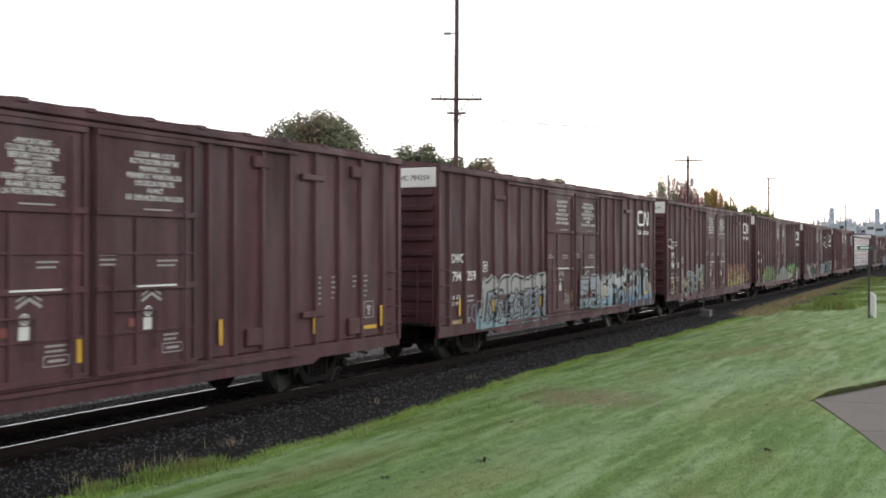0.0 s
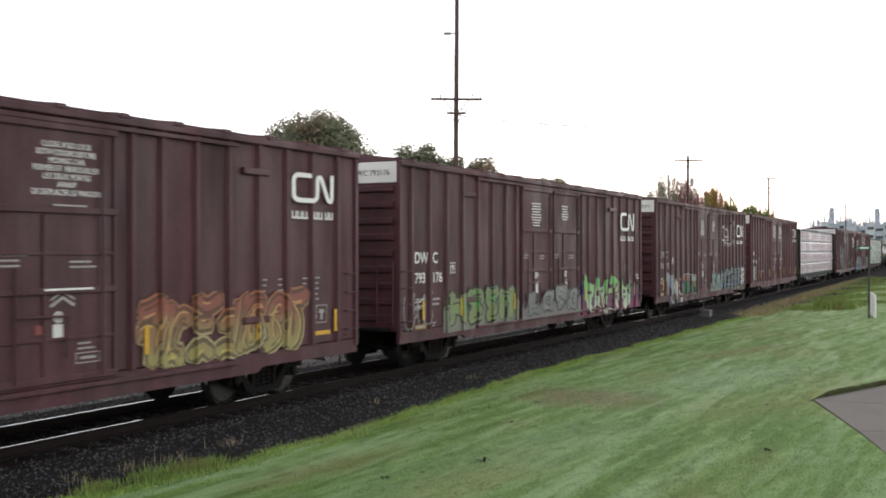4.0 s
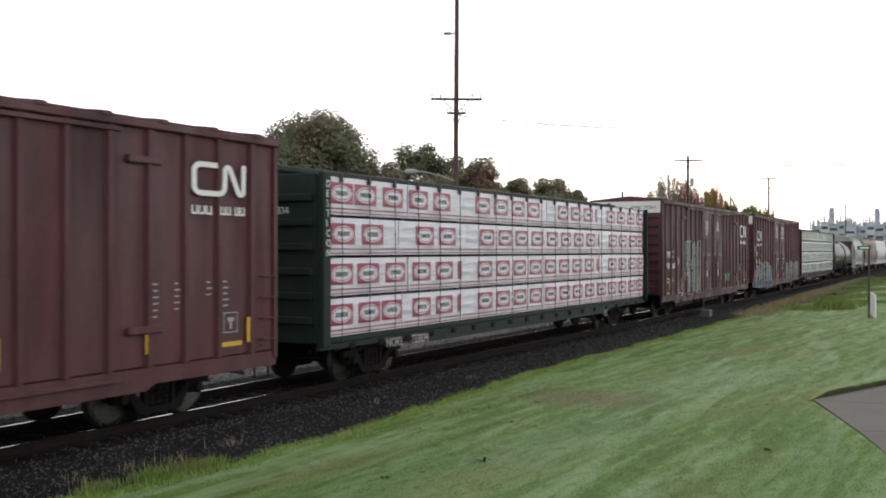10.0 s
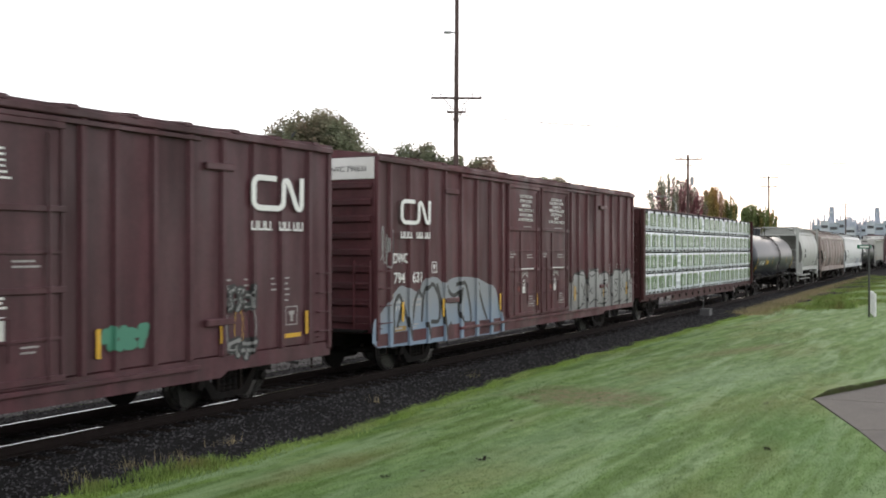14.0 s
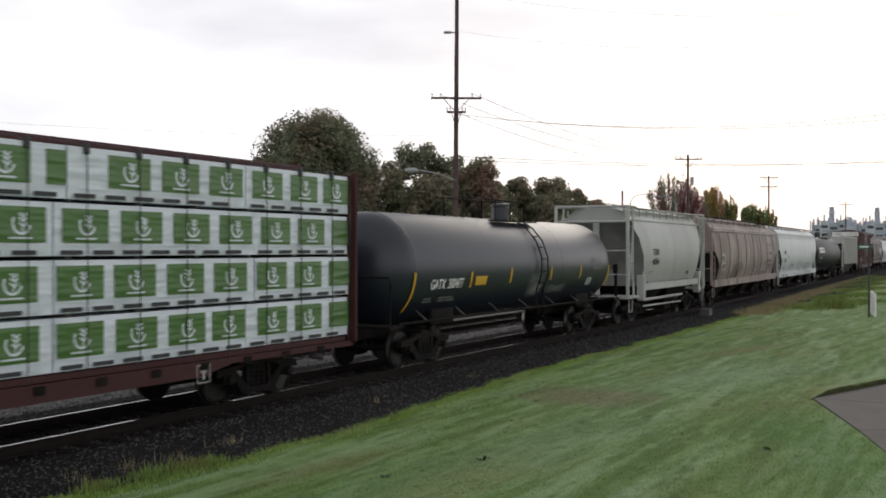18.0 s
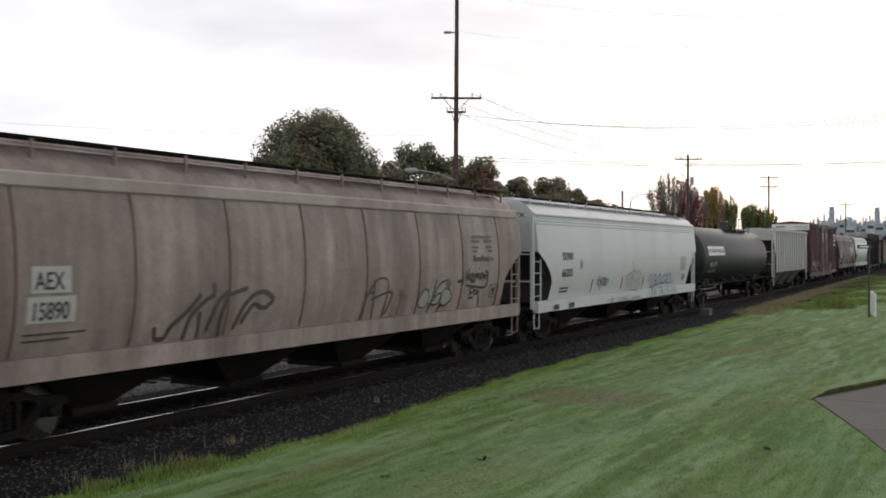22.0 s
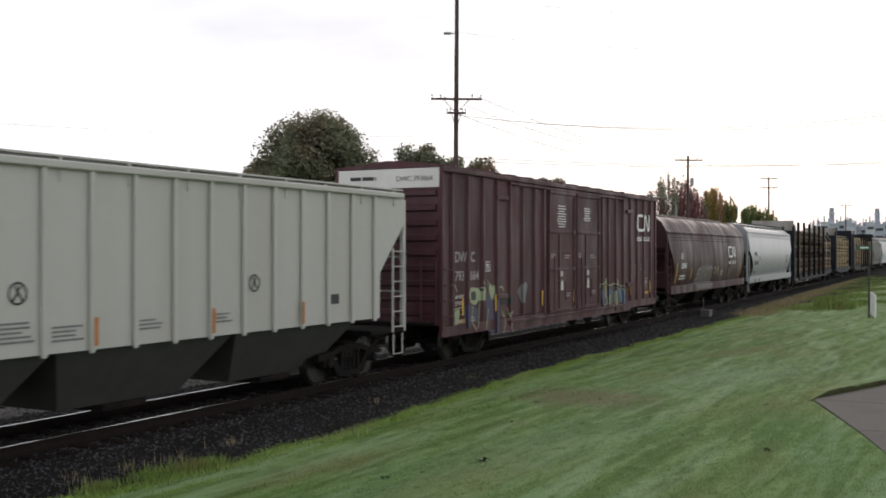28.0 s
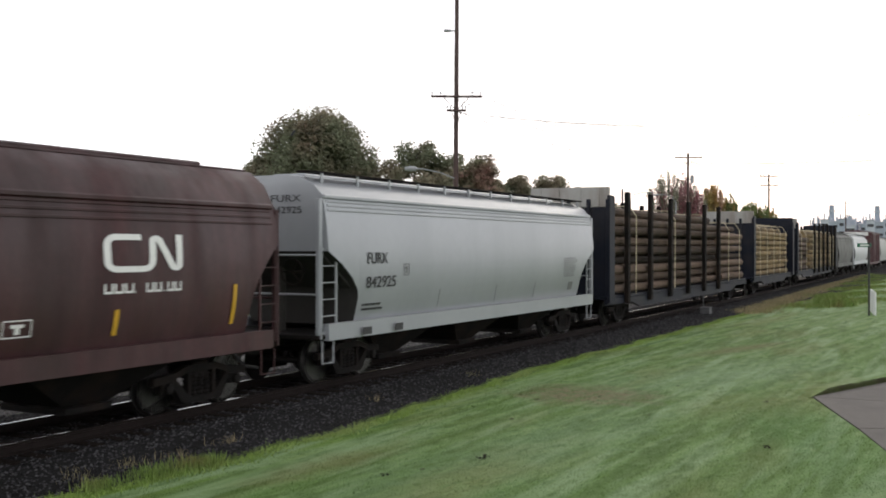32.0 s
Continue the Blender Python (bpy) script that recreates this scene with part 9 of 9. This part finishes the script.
for x0, x1, z0, z1 in ((15.83, 17.05, 3.14, 3.21), (15.86, 16.3, 3.02, 3.09), (16.56, 17.06, 3.03, 3.1), (15.86, 16.21, 2.87, 2.93), (16.68, 17.06, 2.88, 2.94), (15.86, 16.1, 2.77, 2.82), (16.82, 17.06, 2.78, 2.83)):
    lay_on(plate(h2, "emblem_bar", x0 - H_, x1 - H_, z0, z1, FADED_BAR, t=0.001), hf)
for k, w in enumerate((0.13, 0.10, 0.12, 0.17, 0.18, 0.10, 0.07, 0.10)):
    x = 15.9 + 0.155 * k
    lay_on(plate(h2, "faded_letter_bar", x - H_, x + min(w, 0.12) - H_, 2.53, 2.7 if k in (0, 3) else 2.649, FADED_BAR, t=0.001), hf)
lay_on(framed_mark(h2, 17.0 - H_, 1.55, 0.4, 0.36, INK), hf)
area, line = painter(h2, H_, curve=hf)
line(mat_faded_ink, 1, 0.085, [[(4.36, 1.6), (4.4, 1.38), (4.64, 1.38), (4.7, 1.56), (5.14, 1.84), (5.4, 2.1)], [(5.08, 1.3), (5.16, 1.72), (5.48, 1.96), (5.76, 2.08)], [(5.44, 1.32), (5.4, 1.8)], [(5.64, 1.44), (5.84, 1.96), (6.16, 2.14), (5.96, 1.66), (6, 1.32)], [(6.14, 2.06), (6.38, 2.1), (6.64, 2.16)], [(6.36, 1.42), (6.56, 1.84), (6.88, 2.06), (7.2, 2.08), (7.48, 1.92), (7.16, 1.74), (6.84, 1.9), (6.56, 1.52)], [(5.72, 2.28), (5.76, 2.1)]])
line(mat_faded_ink, 1, 0.055, [[(10.6, 1.3), (10.76, 1.9), (11.2, 2.24), (11.66, 2.18), (11.52, 1.3)], [(10.92, 1.76), (11.92, 1.96), (11.62, 1.4)], [(11.02, 2.2), (11.1, 1.32)], [(10.64, 1.88), (11.02, 1.92)]])
ORANGE_TAG = paint((0.20, 0.095, 0.05), (0.17, 0.10, 0.07))
MILKY = paint((0.27, 0.265, 0.255), (0.33, 0.325, 0.315))
area(MILKY, 1, [(13.12, 1.57), (13.14, 1.75), (13.27, 1.87), (13.42, 1.91), (13.53, 1.85), (13.6, 1.7), (13.55, 1.53), (13.4, 1.46), (13.21, 1.48)], mat_faded_ink, 0.03)
area(MILKY, 1.4, [(13.53, 1.82), (13.64, 1.93), (13.78, 1.95), (13.77, 1.52), (13.64, 1.48), (13.54, 1.57)])
area(MILKY, 1.6, [(13.78, 1.6), (13.86, 1.85), (13.97, 1.97), (14.26, 2.02), (14.41, 1.95), (14.34, 1.73), (14.2, 1.55), (13.97, 1.5), (13.84, 1.51)])
area(MILKY, 1.8, [(14.2, 1.52), (14.26, 1.83), (14.4, 1.9), (14.58, 1.87), (14.75, 1.74), (14.78, 1.6), (14.63, 1.49), (14.44, 1.47)], mat_faded_ink, 0.035)
line(mat_faded_ink, 3, 0.05, [[(13.27, 1.87), (13.42, 1.91), (13.53, 1.83)], [(13.86, 2.12), (13.82, 1.88), (13.75, 1.64), (13.68, 1.42), (13.64, 1.28)], [(14.15, 2.04), (13.97, 1.91), (13.88, 1.75), (13.84, 1.6)], [(13.88, 1.69), (14.02, 1.75), (14.15, 1.81), (14.21, 1.71), (14.11, 1.54), (13.97, 1.5), (13.75, 1.52), (13.6, 1.55)], [(14.26, 1.57), (14.2, 1.43), (14.11, 1.3)], [(14.2, 1.48), (14.46, 1.45), (14.68, 1.54), (14.78, 1.65)], [(14.41, 1.92), (14.5, 2.08)], [(14.51, 1.84), (14.65, 2.07)], [(14.09, 2.04), (14.36, 2.08), (14.51, 2.11)]])
line(INK, 2, 0.075, [[(15.03, 2.04), (15.37, 2.07)], [(15.31, 2.15), (15.32, 1.95)]])
line(INK, 2, 0.06, [[(15.48, 2.29), (15.52, 2.03), (15.63, 2.25), (15.68, 2.04)], [(15.66, 2.36), (15.64, 2.21)], [(15.79, 2), (15.76, 2.19), (15.86, 2.24), (15.9, 2.07), (15.79, 2.02), (15.93, 2)], [(15.99, 1.99), (16, 2.24), (16.07, 2.12), (16.16, 2.27), (16.17, 2.06)], [(16.24, 2.23), (16.27, 2.08)], [(16.23, 2.37), (16.24, 2.31)], [(16.36, 2.03), (16.36, 2.21), (16.44, 2.24), (16.47, 2.09)], [(16.5, 2.22), (16.56, 2.05), (16.65, 2.18), (16.53, 2.16)], [(16.83, 2.21), (16.71, 2.16), (16.76, 2.04), (16.71, 1.88), (16.53, 1.83), (16.13, 1.88), (15.51, 1.93)], [(16.62, 2.26), (16.71, 2.28), (16.8, 2.19)]])
line(INK, 2, 0.045, [[(15.93, 1.86), (15.76, 1.85), (15.79, 1.76), (15.93, 1.73), (15.76, 1.68)], [(15.99, 1.84), (16.01, 1.71), (16.13, 1.83), (16.04, 1.76)], [(16.18, 1.81), (16.16, 1.7)], [(16.27, 1.81), (16.21, 1.7), (16.36, 1.75)], [(15.79, 1.59), (16.01, 1.61)], [(16.04, 1.67), (16.24, 1.71), (16.36, 1.61), (16.47, 1.35)]])
line(ORANGE_TAG, 1, 0.05, [[(12.17, 1.9), (12.24, 1.85), (12.18, 1.71), (12.27, 1.66)], [(12.31, 1.94), (12.27, 1.71), (12.18, 1.33)], [(12.15, 1.79), (12.52, 1.78)]])

RUST_TAPE = mat("rusty_orange_tape", (0.36, 0.15, 0.06), 0.6)


# white and silver hoppers with beaded sides
def beaded(PL, PR, paint_, label, marks, num, mx):
    h_, H2, f2 = hopper(PL, PR, "round", paint_, label, {"sill": 1.2, "eave": 3.9, "top": 4.36, "bays": 3, "cut": (0.2, 2.78, 1.4, 1.8), "sill_in": 0.25, "half": 1.57, "lines": (3.62, 3.71, 3.80), "roof_in": 0.5})
    couple(h_, PL, PR)
    for tx, x, z, sz, wd in ((marks, mx + 0.08, 2.51, 0.25, 0.82 if len(num) == 5 else 1.0), (num, mx + 0.06, 1.99, 0.25, 1.1 if len(num) == 5 else 1.25)):
        lay_on(lettering(h_, tx, x - H2, z, sz, INK, wide=wd), f2)
    lay_on(framed_mark(h_, mx + 1.68 - H2, 2.22, 0.23, 0.27, GREY_INK), f2)
    lay_on(bars(h_, mx - H2, 1.65, 0.9, 2, 0.05, 0.05, INK, seed=21), f2)
    lay_on(bars(h_, (PR - PL) - 3.0 - H2, 2.53, 1.2, 10, 0.022, 0.04, GREY_INK, seed=22), f2)
    lay_on(plate(h_, "data_panel", (PR - PL) - 2.45 - H2, (PR - PL) - 2.1 - H2, 1.52, 1.77, GREY_INK), f2)
    lettering(h_, marks, 0, 3.80, 0.15, INK, y=-0.12, wide=1.5, end=-H2 + 0.19)
    lettering(h_, num, 0, 3.56, 0.15, INK, y=-0.12, wide=1.3, end=-H2 + 0.19)
    for u in (5.1, 8.4, 11.1):
        if u < PR - PL - 2:
            lay_on(plate(h_, "rust_reflector", u - H2, u + 0.07 - H2, 1.4, 1.85, RUST_TAPE if paint_ is WHITE_HOP else IRON), f2)
    for u in (0.95, 2.3):
        lay_on(plate(h_, "data_panel", u + 0.5 - H2, u + 0.85 - H2, 1.0, 1.16, INK, y=NEAR - 0.05), lambda z: 1.56)
    return h_, H2, f2


h3, H3, f3 = beaded(264.8, 284.25, WHITE_HOP, "white hopper car with faint blue tags along the sill", "DOWX", "66355", 2.12)
BLUE_LINE = paint((0.055, 0.075, 0.15), (0.08, 0.10, 0.19))
GREY_LINE = paint((0.17, 0.19, 0.22), (0.2, 0.22, 0.25))
BUBBLE = paint((0.42, 0.46, 0.50), (0.47, 0.51, 0.54))
area, line = painter(h3, H3, curve=lambda z: max(f3(z), 1.555 if z < 1.32 else 0.0))
area(BUBBLE, 1, [(12.35, 1.34), (12.35, 1.56), (12.48, 1.77), (12.65, 1.86), (12.86, 1.83), (13.01, 1.56), (12.96, 1.4)], BLUE_LINE, 0.045)
area(BUBBLE, 1.3, [(13.01, 1.4), (13.11, 1.62), (13.3, 1.83), (13.45, 1.85), (13.58, 1.66), (13.56, 1.44)], BLUE_LINE, 0.045)
area(BUBBLE, 1.6, [(13.66, 1.44), (13.73, 1.74), (14.42, 1.84), (14.42, 1.49), (14.02, 1.44)], BLUE_LINE, 0.045)
area(BUBBLE, 1.3, [(14.5, 1.43), (14.58, 1.71), (14.77, 1.86), (15.03, 1.82), (15.28, 1.51), (15.28, 1.45)], BLUE_LINE, 0.045)
line(BLUE_LINE, 3, 0.04, [[(12.3, 1.34), (11.98, 1.12), (12.07, 0.92)], [(12.21, 1.25), (12.12, 0.99)], [(12.53, 1.25), (12.42, 1.09), (12.58, 0.88)], [(12.91, 1.35), (13.35, 1.45), (13.56, 1.32), (13.5, 0.89)], [(13.5, 1.15), (13.86, 0.99), (13.61, 0.9)], [(14.18, 1.28), (14.02, 1.06), (14.07, 0.9)], [(14.69, 0.93), (14.5, 0.84)], [(15.4, 1.4), (15.51, 1.59), (15.57, 1.36)], [(15.46, 1.29), (15.63, 0.98), (15.81, 1.21)], [(12.72, 1.54), (12.82, 1.63), (13.01, 1.56)], [(13.81, 1.53), (13.97, 1.45), (14.23, 1.51)], [(11.94, 1.77), (12.07, 1.86)], [(11.76, 1.73), (11.89, 1.58)], [(12.07, 1.57), (12.16, 1.78), (12.25, 1.85)], [(14.45, 1.4), (14.5, 1.81), (14.47, 1.92)]])
line(BLUE_LINE, 1, 0.05, [[(5.87, 1.93), (5.72, 1.91), (5.71, 1.64), (5.82, 1.63), (5.9, 1.67)], [(5.7, 1.79), (5.85, 1.8)], [(5.98, 1.64), (5.95, 1.86), (6.11, 1.63), (6.11, 1.91)], [(6.19, 1.85), (6.29, 1.88), (6.27, 1.74), (6.16, 1.61), (6.35, 1.62)], [(6.48, 1.87), (6.4, 1.75), (6.46, 1.59), (6.62, 1.6), (6.65, 1.77), (6.54, 1.88)], [(6.54, 1.83), (6.52, 1.63)], [(6.89, 1.85), (6.76, 1.65)], [(6.7, 1.58), (6.69, 1.55)], [(5.98, 1.57), (6.06, 1.56), (6.06, 1.44)]])
line(GREY_LINE, 1, 0.032, [[(9.05, 1.28), (9, 1.6), (8.91, 1.81), (9.05, 1.94), (9.16, 1.85), (9.19, 1.59), (9.26, 1.42)], [(9.12, 1.87), (9.3, 1.99), (9.41, 1.79), (9.35, 1.28)], [(9.33, 1.97), (9.55, 2.01), (9.62, 1.56), (9.73, 1.27)], [(9.59, 2), (9.77, 2.06), (10, 2.03), (10.04, 1.94), (10.23, 1.98), (10.31, 1.64)], [(9.66, 1.89), (9.81, 1.77), (10, 1.63)], [(10.23, 2.02), (10.42, 2.05), (10.58, 1.94), (10.87, 1.84), (10.62, 1.67)], [(10.42, 1.97), (10.5, 1.56), (10.44, 1.25)], [(10.62, 1.55), (10.78, 1.54), (10.87, 1.29)], [(10.15, 1.69), (10.11, 1.25)]])
line(INK, 2, 0.05, [[(9.59, 2.39), (9.59, 2.26)]])
line(INK, 2, 0.02, [[(9.59, 2.26), (9.61, 1.56)]])
line(INK, 2, 0.035, [[(18.55, 2.69), (18.52, 2.3), (18.59, 1.96)], [(18.7, 2.69), (18.66, 2.42)], [(18.31, 2.21), (18.2, 1.68), (18.13, 1.38)]])
line(BLUE_LINE, 1, 0.03, [[(7.73, 1.15), (7.86, 0.88)], [(7.89, 1.14), (7.98, 1.05), (7.92, 0.92)], [(8.05, 1.13), (8.08, 0.9), (8.21, 1.09)], [(8.31, 1.17), (8.34, 0.9), (8.5, 1.15)], [(8.57, 1.15), (8.5, 0.93), (8.74, 1.13), (8.81, 0.92)], [(8.91, 1.12), (9.08, 0.87), (9.26, 1.11)]])
line(INK, 1, 0.025, [[(6.73, 1.05), (6.87, 1.09)], [(6.9, 1.13), (7.02, 0.94), (7.1, 1.13)], [(6.99, 1.18), (7.08, 1.03)], [(7.16, 0.93), (7.16, 1.08), (7.34, 1.09)], [(7.1, 1.03), (7.25, 1.04)]])
line(GREY_LINE, 1, 0.03, [[(9.48, 1.05), (10.58, 1.06)], [(9.48, 1.01), (10.66, 1.01)], [(9.51, 0.94), (10.7, 0.95)]])
for k, (x, w) in enumerate(((0, 0.18), (0.24, 0.46), (0.76, 0.34), (1.2, 0.22))):
    plate(h3, "sill_letter_bar", 4.46 + x - H3, 4.46 + x + w - H3, 1.02, 1.11, INK, y=NEAR - 0.03)
for x0, w in ((12.35, 0.5), (13.1, 0.75), (14.2, 0.5), (14.95, 0.7)):
    area(BUBBLE, 0.5, [(x0, 0.98), (x0 + 0.04, 1.29), (x0 + w, 1.29), (x0 + w - 0.04, 0.98)])
h5, H5, f5 = beaded(362.05, 378.4, SILVER_HOP, "silver-grey hopper car with black lettering", "FURX", "842925", 1.58)


# cream ribbed hopper
h4, H4, f4 = hopper(306.0, 322.2, "ribbed", CREAM_HOP, "cream-grey ribbed hopper car with dark discharge bays", {"sill": 1.36, "eave": 4.05, "top": 4.16, "bays": 3, "cut": (0.12, 3.45, 1.18, 2.36), "half": 1.56,
                 "posts": 16, "bay_low": 1.35, "bay_mat": mat("dark_bay_paint", (0.055, 0.055, 0.05), 0.75), "walk_mat": CREAM_HOP, "walk_y": 1.3})
couple(h4, 306.0, 322.2)
for tx, x, z in (("CR", 2.4, 2.46), ("DX", 3.3, 2.46), ("81", 2.38, 2.08), ("21", 3.26, 2.08)):
    lettering(h4, tx, x - H4, z, 0.25, INK, y=-1.493, wide=0.75)
for x, z, w, k in ((2.35, 1.85, 0.6, 2), (3.2, 1.85, 0.55, 2), (5.0, 1.85, 0.6, 4), (5.9, 1.75, 0.6, 3), (7.6, 1.75, 0.6, 2), (9.4, 1.75, 0.6, 2)):
    bars(h4, x - H4, z, w, k + 1, 0.03, 0.035, GREY_INK, y=-1.493, seed=int(x * 3))
for x in (5.3, 10.55):
    bm = BM()
    ribbon(bm, arc(x - H4, 2.25, 0.15, 0, 360, 16), 0.03, -1.493)
    ribbon(bm, [(x - H4 - 0.09, 2.13), (x - H4 + 0.05, 2.36)], 0.03, -1.494)
    ribbon(bm, [(x - H4 + 0.09, 2.13), (x - H4 - 0.05, 2.36)], 0.03, -1.495)
    part("round_mark", bm, INK, h4, "dark ring mark")
plate(h4, "data_panel", 13.0 - H4, 13.35 - H4, 1.75, 1.95, INK, y=-1.493)
ORANGE_TAPE = mat("orange_reflective_tape", (0.42, 0.17, 0.05), 0.5)
for x in (1.19, 3.96, 6.63, 9.3, 11.95):
    plate(h4, "reflector", x - H4, x + 0.08 - H4, 1.42, 1.85, ORANGE_TAPE, y=-1.568)

# red hopper with white emblem
h6, H6, f6 = hopper(344.35, 360.75, "round", HOPPER_RED, "brown-red hopper car with white lettering and silver graffiti", {"sill": 1.22, "eave": 3.62, "top": 4.36, "bays": 3, "cut": (0.12, 2.95, 0.95, 1.8), "sill_in": 0.3, "half": 1.57,
                 "lines": (3.30, 3.42, 3.53), "cut_mat": HOPPER_RED, "roof_in": 0.6, "walk_z": -0.06, "walk_y": 0.62, "walk_mat": HOPPER_RED})
couple(h6, 344.35, 360.75)
for tx, x, z, sz, sp in (("CN", 1.92, 2.48, 0.24, 0.8), ("388858", 1.92, 2.05, 0.24, 0.98)):
    lay_on(lettering(h6, tx, x - H6, z, sz, wide=sp), f6)
lay_on(bars(h6, 1.8 - H6, 1.75, 1.2, 2, 0.06, 0.06, seed=31), f6)
worm_mark(h6, 11.85 - H6, 2.47, 0.9, xs=1.6)
for ob in [o for o in h6.children if o.name.startswith("emblem")]:
    lay_on(ob, f6)
lettering(h6, "388858", 0, 3.55, 0.14, y=0.4, end=-H6 + 0.268)
for x, z, hh in ((1.18, 1.4, 0.9), (3.85, 1.55, 0.45), (9.4, 1.6, 0.4), (12.1, 1.5, 0.4), (14.9, 1.5, 0.7)):
    lay_on(plate(h6, "reflector", x - H6, x + 0.09 - H6, z, z + hh, YELLOW), f6)
lay_on(framed_mark(h6, 10.05 - H6, 1.6, 0.5, 0.25), f6)
area, line = painter(h6, H6, curve=lambda z: max(f6(z), 1.555 if z < 1.34 else 0.0))
area(WORN_GREY, 1, [(4.65, 1.05), (4.85, 1.85), (5.65, 2.1), (6.85, 2.15), (8.2, 2.1), (8.2, 1.45), (8.1, 1.05)])
line(WORN_PALE, 2, 0.12, [[(5.66, 2.02), (5.1, 1.92), (5, 1.76), (5.52, 1.72), (5.56, 1.52), (4.92, 1.52)], [(5.88, 2), (5.86, 1.52), (6.18, 1.48), (6.3, 2)], [(6.6, 1.44), (6.64, 1.98), (7, 2), (7.02, 1.48)], [(6.68, 1.66), (7, 1.68)], [(7.52, 2.02), (7.56, 1.44)], [(7.22, 1.96), (8.02, 2.02)], [(8.48, 1.96), (8.78, 2), (8.9, 1.8), (8.52, 1.72)], [(9.08, 2), (9.14, 1.72)], [(9.52, 2.02), (9.24, 1.92), (9.48, 1.76)]])

couple(log_car(379.9, 405.0, [(0.5, 17.9, LOG, 4.45), (18.8, 24.4, LOG, 4.2)], BLUE_DARK, "dark blue log car stacked with brown logs between stakes", (True, False), seed=7, tall=5.0), 379.9, 405.0)
couple(log_car(407.2, 423.0, [(1.2, 13.8, LOG_PALE, 4.3)], BLUE_DARK, "dark log car with pale strapped logs between bulkheads", seed=8, stakes=False, tall=5.0), 407.2, 423.0)
couple(log_car(425.0, 451.0, [(1.0, 7.0, LOG, 4.2), (8.2, 25.2, LOG_PALE, 4.3)], BLUE_DARK, "dark log car with stakes and stacked logs", seed=9, tall=5.0), 425.0, 451.0)
for a, b, pt, lb in ((452.4, 467.8, GREY_SLOPE, "grey hopper car far back in the train"), (469.2, 487.5, WHITE_HOP, "white hopper car far back in the train"), (509.2, 525.0, GREY_HOP, "pale hopper car at the far end of the view"),
                     (526.5, 543.0, TAN_HOP, "tan hopper car at the far end of the view")):
    hx, _, _ = hopper(a, b, "round", pt, lb, {"lines": (3.5,), "sill": 1.2, "eave": 3.82, "top": 4.36, "bays": 3, "sill_in": 0.25})
    couple(hx, a, b)


# ---- what moves ----
def motions():
    for car, mid in TRAIN:
        rows = []
        for i in range(33):
            s_ = mid - run(i)
            rows.append((float(i), Matrix.Translation((s_, drift(s_), 0)) @ pose(0, 0, 0, 0, 0, math.degrees(swing(s_)))))
        walk(car, rows)
        for tk in car.children:
            if not tk.name.startswith("truck"):
                continue
            for w in tk.children:
                if not w.name.startswith("wheelset"):
                    continue
                # wheels roll while the car is in the near part of the view
                place = mid + tk.matrix_basis.translation.x + w.matrix_basis.translation.x
                at = w.matrix_basis.translation.copy()
                t0 = max(0.0, min(31.0, (place - 36.0 - 1.02) / 10.74))
                t1 = max(t0 + 1.0, min(32.0, (place - 5.0 - 1.02) / 10.74))
                k0, k1 = int(t0 * 30), min(960, int(t1 * 30))
                ks = sorted({0, k0, *range(k0, k1 + 1, 1), 960})
                rows = []
                for k in ks:
                    t = min(max(k, k0), k1) / 30.0
                    rows.append((k / 30.0, pose(at.x, at.y, at.z, 0, math.degrees((place - run(t)) / 0.457) % 360.0, 0)))
                walk(w, rows)


motions()
